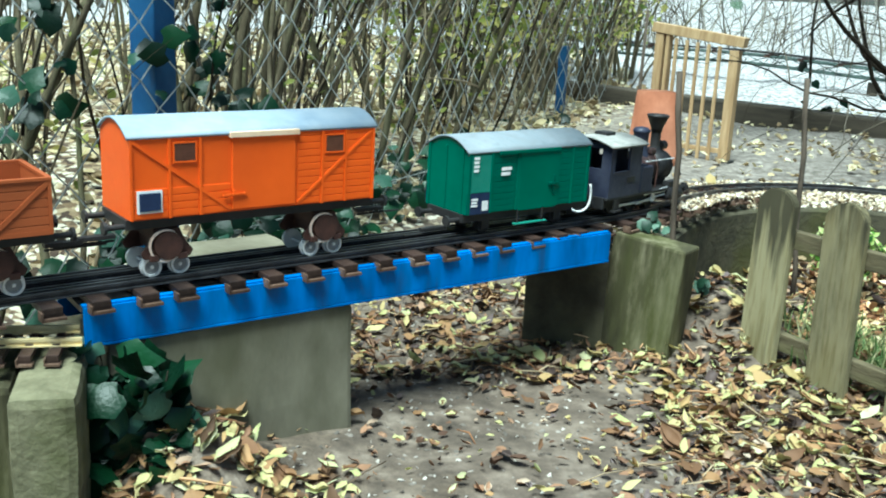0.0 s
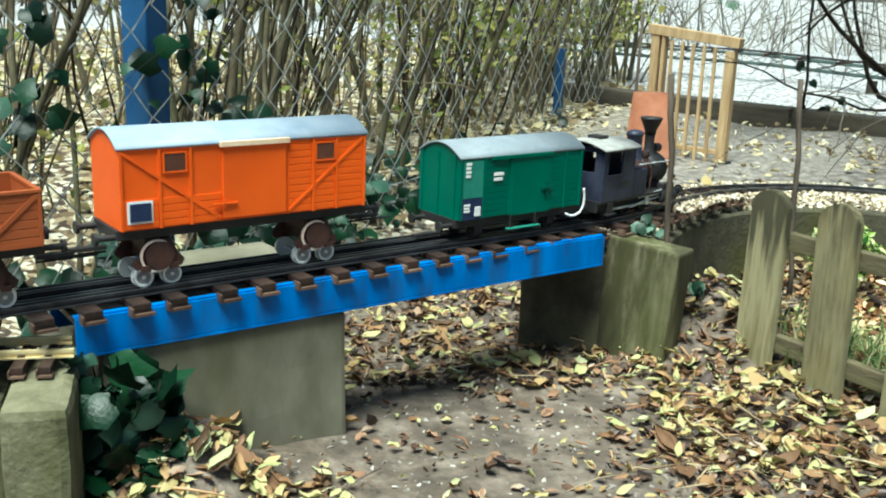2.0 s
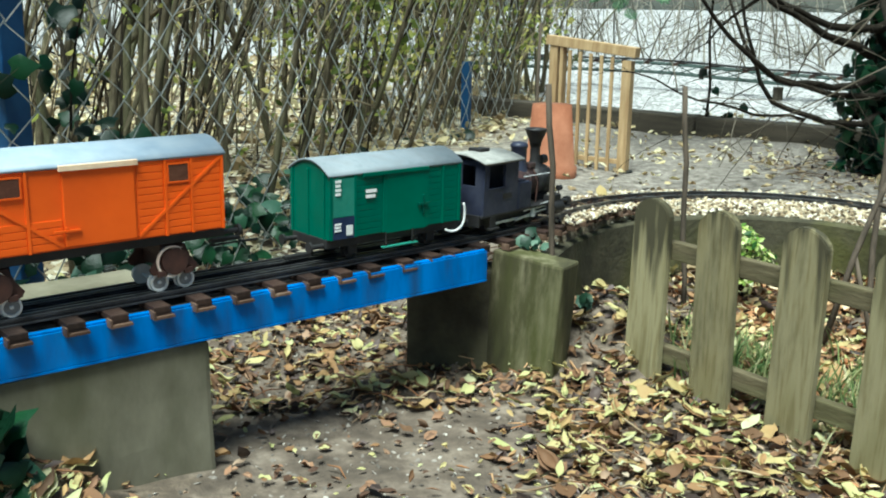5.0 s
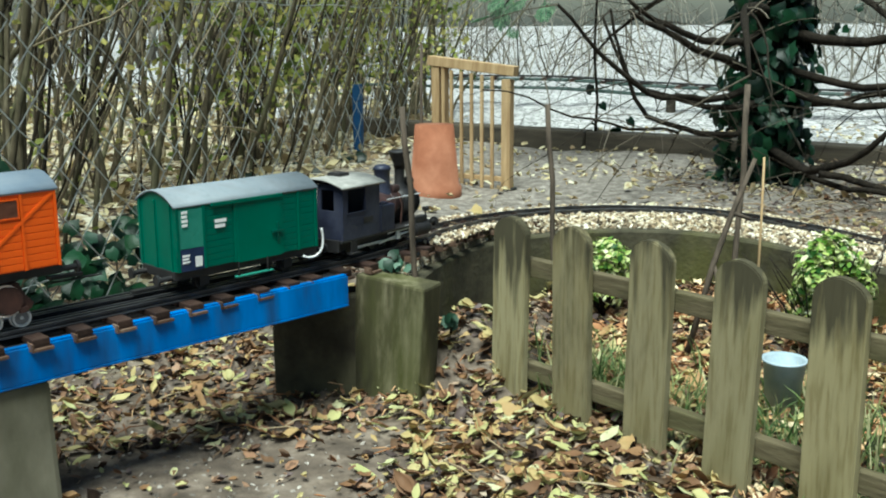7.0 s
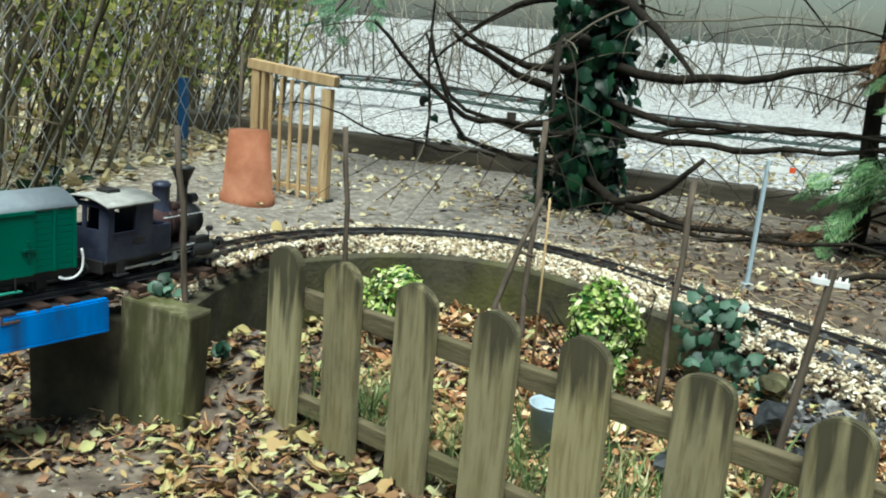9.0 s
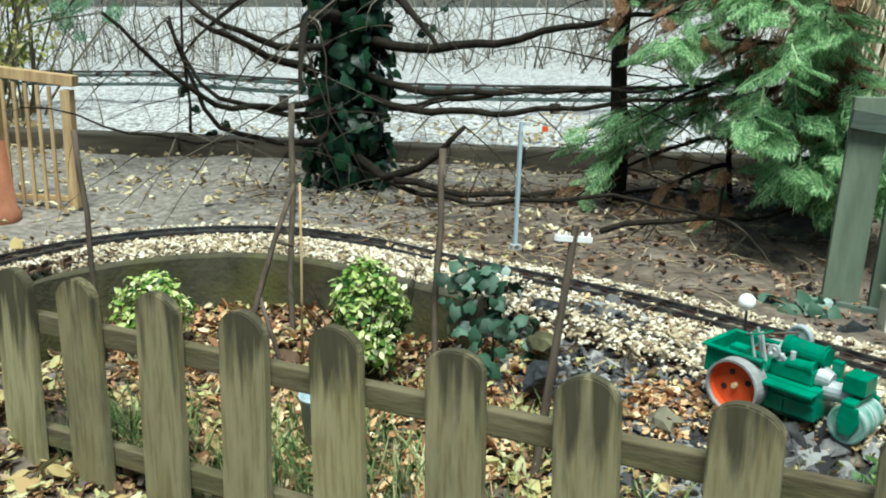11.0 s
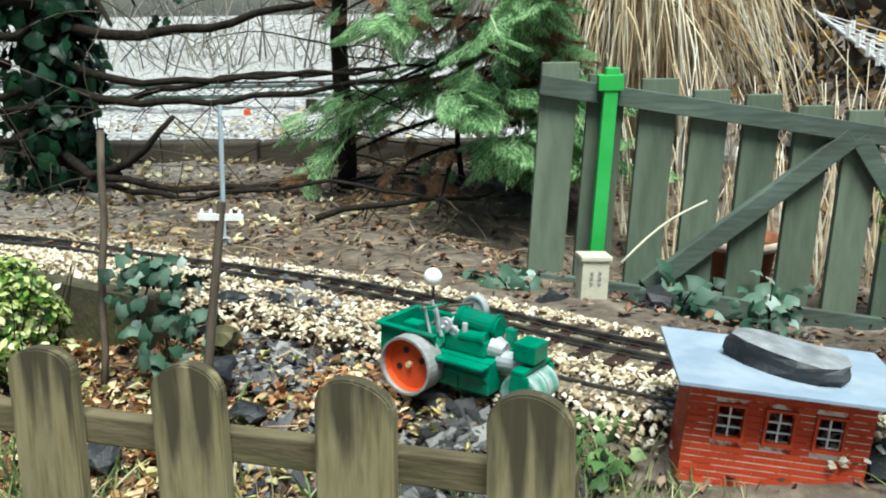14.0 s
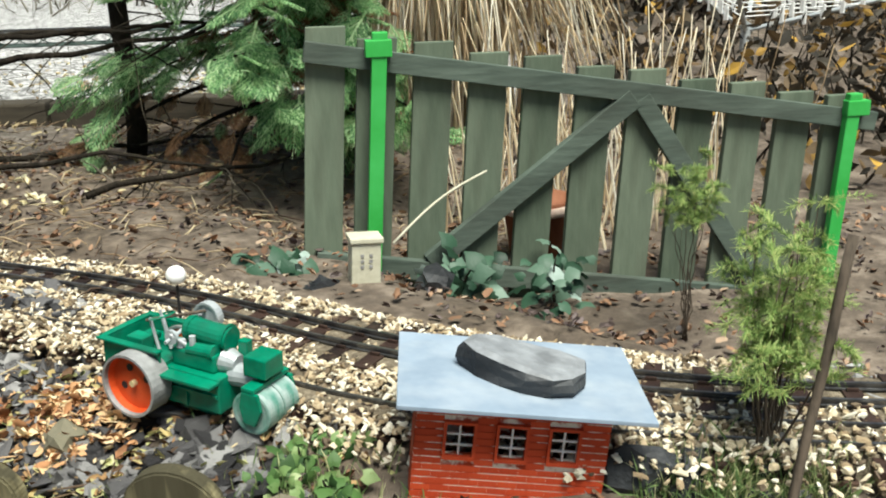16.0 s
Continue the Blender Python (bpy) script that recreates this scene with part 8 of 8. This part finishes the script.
M_STEMLIGHT = material("dry_stalk", [(0.2, (0.07, 0.045, 0.03)), (0.5, (0.22, 0.15, 0.09)), (0.85, (0.46, 0.38, 0.24))], 14, 0.9, island=True)
M_NEEDLE = material("rusty_needle", [(0.2, (0.13, 0.06, 0.03)), (0.55, (0.30, 0.145, 0.065)), (0.9, (0.50, 0.33, 0.18))], 14, 0.85, island=True)
twig_litter(800, (-0.6, 1.5, 0.75, 2.2), 19, M_STEMLIGHT, "small dry twigs and stalks lying among the leaves")
twig_litter(1500, (1.25, 2.9, 1.3, 3.2), 23, M_STEMLIGHT, "small dry twigs and stalks lying on the earth")
twig_litter(700, (-0.3, 1.35, 0.75, 2.0), 29, M_NEEDLE, "rusty brown conifer needles lying among the leaves")
leaves("dark_leaves", "dark wet leaves and slate flakes in the litter", 2600, (-0.6, 1.5, 0.75, 2.2), path_keep, (0.012, 0.035), M_LEAFDARK, 21, 0.003)
leaves("pale_leaves", "pale dry leaves lying beyond the wire fence", 15000, (-5.0, 1.0, 1.8, 9.0), lambda x, y: 1.0 if (-0.90 * x + 0.43 * y) > 1.1 else 0.0, (0.03, 0.07), M_LEAF_PALE, 13)
leaves("scattered_leaves", "thinly scattered pale leaves on the gravel", 5200, (0.4, 3.4, 1.9, 4.2), lambda x, y: 0.45, (0.012, 0.035), M_LEAF_PALE, 14)
leaves("bank_leaves", "orange-brown needles and leaves on the bank", 2600, (1.15, 1.5, 0.9, 1.7), lambda x, y: 0.8 if noise.noise(Vector((x * 9, y * 9, 2.0))) < 0.1 else 0.2, (0.010, 0.026), M_LEAF, 15, 0.012)


M_GRIT = material("path_grit", [(0.1, (0.07, 0.06, 0.05)), (0.5, (0.20, 0.175, 0.15)), (0.8, (0.30, 0.27, 0.235)), (0.97, (0.52, 0.49, 0.43))], 60, 0.9, island=True)
M_LEAFDULL = material("dull_brown_leaf", [(0.1, (0.06, 0.032, 0.02)), (0.4, (0.15, 0.085, 0.050)), (0.7, (0.25, 0.14, 0.080)), (0.9, (0.32, 0.24, 0.17)), (0.97, (0.45, 0.40, 0.30))], 30, 0.8, island=True)


leaves("leaf_mould", "dull brown crumbled leaf mould on the path and its edges", 9000, (-0.6, 1.3, 0.75, 2.3), lambda x, y: max(0.16, path_keep(x, y)), (0.008, 0.028), M_LEAFDULL, 61, 0.004)
spots = []
for k in range(1800):
    x, y = r5.gauss(0.05, 0.28), r5.uniform(0.75, 2.1)
    spots.append((x, y, float(ground_z(x, y))))
pebbles("path_grit", "small grit and pebbles trodden into the path", spots, 0.0042, M_GRIT, 8, 0.1)


# ---- tangle of dark shrubs behind the gate ----
M_SHRUBLEAF = material("dark_shrub_leaf", [(0.1, (0.02, 0.018, 0.014)), (0.5, (0.06, 0.05, 0.035)), (0.8, (0.16, 0.10, 0.045)), (0.97, (0.60, 0.36, 0.06))], 20, 0.7, island=True, trans=0.2)
shrubs = empty("dark_shrubs")
tagged(shrubs, "tangle of dark brown shrubs behind the gate", "shrubs", kind="stuff")
sp, sm = [], []
r6 = random.Random(44)
for k in range(230):
    u, v = r6.uniform(0.75, 3.2), r6.uniform(0.5, 2.8)
    b = G0 + GDIR * u + Vector((-GDIR.y, GDIR.x, 0)) * v
    b.z = -0.08
    path = wobbly(b, (r6.gauss(0, 0.35), r6.gauss(0, 0.35), 1), r6.uniform(0.2, 0.46), r6.uniform(0.003, 0.008), 8, 0.5, r6)
    sp.append(path)
    for j in range(16):
        q = path[r6.randrange(2, 9)][0]
        sm.append(turn(q.x + r6.gauss(0, 0.06), q.y + r6.gauss(0, 0.06), q.z + r6.gauss(0, 0.05), r6.uniform(0, 6), r6.uniform(-1, 1), r6.uniform(0, 6), r6.uniform(0.03, 0.07)))
for k in range(150):
    a, dd = r6.uniform(0.98, 1.6), r6.uniform(6.2, 8.5)
    path = wobbly(Vector((dd * math.sin(a), dd * math.cos(a), -0.05)), (r6.gauss(0, 0.3), r6.gauss(0, 0.3), 1), r6.uniform(0.6, 1.5), 0.014, 8, 0.5, r6)
    sp.append(path)
    for j in range(26):
        q = path[r6.randrange(1, 9)][0]
        sm.append(turn(q.x + r6.gauss(0, 0.16), q.y + r6.gauss(0, 0.16), q.z + r6.gauss(0, 0.12), r6.uniform(0, 6), r6.uniform(-1, 1), r6.uniform(0, 6), r6.uniform(0.08, 0.18)))
tubes("stems", sp, M_BARK, shrubs, 5)
scatter("leaves", LEAF_V, LEAF_F, sm, M_SHRUBLEAF, shrubs)
leaves("brown_debris", "brown needles and leaf scraps on the earth beyond the track", 6500, (1.45, 3.2, 0.5, 2.6), lambda x, y: 0.5, (0.008, 0.024), M_LEAFDULL, 51)
leaves("dark_debris", "dark leaf scraps on the earth beyond the track", 2800, (1.3, 3.2, 0.5, 3.2), lambda x, y: 0.9, (0.008, 0.022), M_LEAFDARK, 53)
leaves("needle_patch", "orange-brown conifer needles drifted over the ballast", 2400, (1.37, 1.53, 1.36, 1.60), lambda x, y: max(0.0, 1 - (((x - 1.449) / 0.07) ** 2 + ((y - 1.476) / 0.11) ** 2)), (0.008, 0.022), M_RUSTLEAF, 71, 0.016)
leaves("needle_patch", "orange needles and straw beside the toy roller", 1500, (1.32, 1.50, 1.02, 1.26), lambda x, y: max(0.0, 1 - (((x - 1.41) / 0.07) ** 2 + ((y - 1.14) / 0.11) ** 2)), (0.008, 0.024), M_RUSTLEAF, 73, 0.018)
leaves("rusty_needles", "rust-orange needles and leaves in the flower bed", 2600, (0.75, 1.4, 1.2, 2.05), lambda x, y: 0.85, (0.012, 0.032), M_RUSTLEAF, 55, 0.01)

# ---- thin woodland far behind the gravel ----
M_BRUSH = material("grey_brush", [(0.2, (0.07, 0.062, 0.05)), (0.5, (0.17, 0.155, 0.125)), (0.9, (0.32, 0.295, 0.24))], 14, 0.9, island=True, spec=0.12)
woods = empty("far_woodland")
tagged(woods, "distant thin grey-brown woodland edge", "woodland", kind="stuff")
fw = []
for k in range(420):
    a = r6.choice((r6.uniform(-0.5, -0.05), r6.uniform(0.95, 2.2)))
    d = r6.uniform(13.0, 22.0)
    b = Vector((0.4 + d * math.sin(a), d * math.cos(a), 0.0))
    path = wobbly(b, (r6.gauss(0, 0.15), r6.gauss(0, 0.15), 1), r6.uniform(2.0, 5.0), r6.uniform(0.012, 0.06), 7, 0.5, r6)
    fw.append(path)
    for j in range(4):
        q, rr = path[r6.randrange(1, 7)]
        fw.append(wobbly(q, (r6.gauss(0, 1), r6.gauss(0, 1), 0.6), r6.uniform(0.4, 1.1), 0.005, 5, 0.6, r6))
for k in range(420):
    a, d = r6.uniform(-0.1, 0.95), r6.uniform(8.0, 11.5)
    path = wobbly(Vector((0.3 + d * math.sin(a), d * math.cos(a), 0.0)), (r6.gauss(0, 0.35), r6.gauss(0, 0.35), 1), r6.uniform(0.4, 1.2), r6.uniform(0.003, 0.010), 6, 0.6, r6)
    fw.append(path)
    for j in range(5):
        q, rr = path[r6.randrange(0, 6)]
        fw.append(wobbly(q, (r6.gauss(0, 1), r6.gauss(0, 1), 0.5), r6.uniform(0.2, 0.6), 0.003, 4, 0.6, r6))
tubes("stems", fw, M_BRUSH, woods, 4)


# ---- bricks of the toy house ----
rb = random.Random(3)


BRICKS = {}


def brick_row(z, length, skip, place, shift):
    """Bricks of one course, cut to fit between the openings."""
    gaps = sorted((a - 0.003, b + 0.003) for a, b, c, d in skip if c - 0.006 < z + 0.008 and z < d + 0.003)
    runs, x = [], 0.0
    for a, b in gaps:
        runs.append((x, a))
        x = b
    runs.append((x, length))
    for a, b in runs:
        n = max(1, round((b - a) / 0.0195))
        w = (b - a) / n
        cuts = [a + k * w for k in range(n + 1)]
        if shift and n > 1:
            cuts = [a] + [c - w / 2 for c in cuts[1:]] + [b]
        for p, q in zip(cuts, cuts[1:]):
            key = round(q - p, 4)
            if key not in BRICKS:
                BRICKS[key] = mesh_of("brick", boxes((0.0001, key - 0.0001, -0.0006, 0.0, 0.0006, 0.0073), bevel=0.0002), M_BRICK)
            ob = new("brick", BRICKS[key])
            ob.parent = house
            ob.matrix_local = place @ Matrix.Translation((p, rb.uniform(-0.0002, 0.0001), z))


front = Matrix.Identity(4)
left_side = Matrix.Translation((0, HD, 0)) @ Matrix.Rotation(radians(-90), 4, "Z")
right_side = Matrix.Translation((HW, 0, 0)) @ Matrix.Rotation(radians(90), 4, "Z")
for row in range(16):
    z = -0.010 + row * 0.008
    brick_row(z, HW, wins, front, row % 2)
    brick_row(z, HD, [], left_side, row % 2)
    brick_row(z, HD, [], right_side, row % 2)
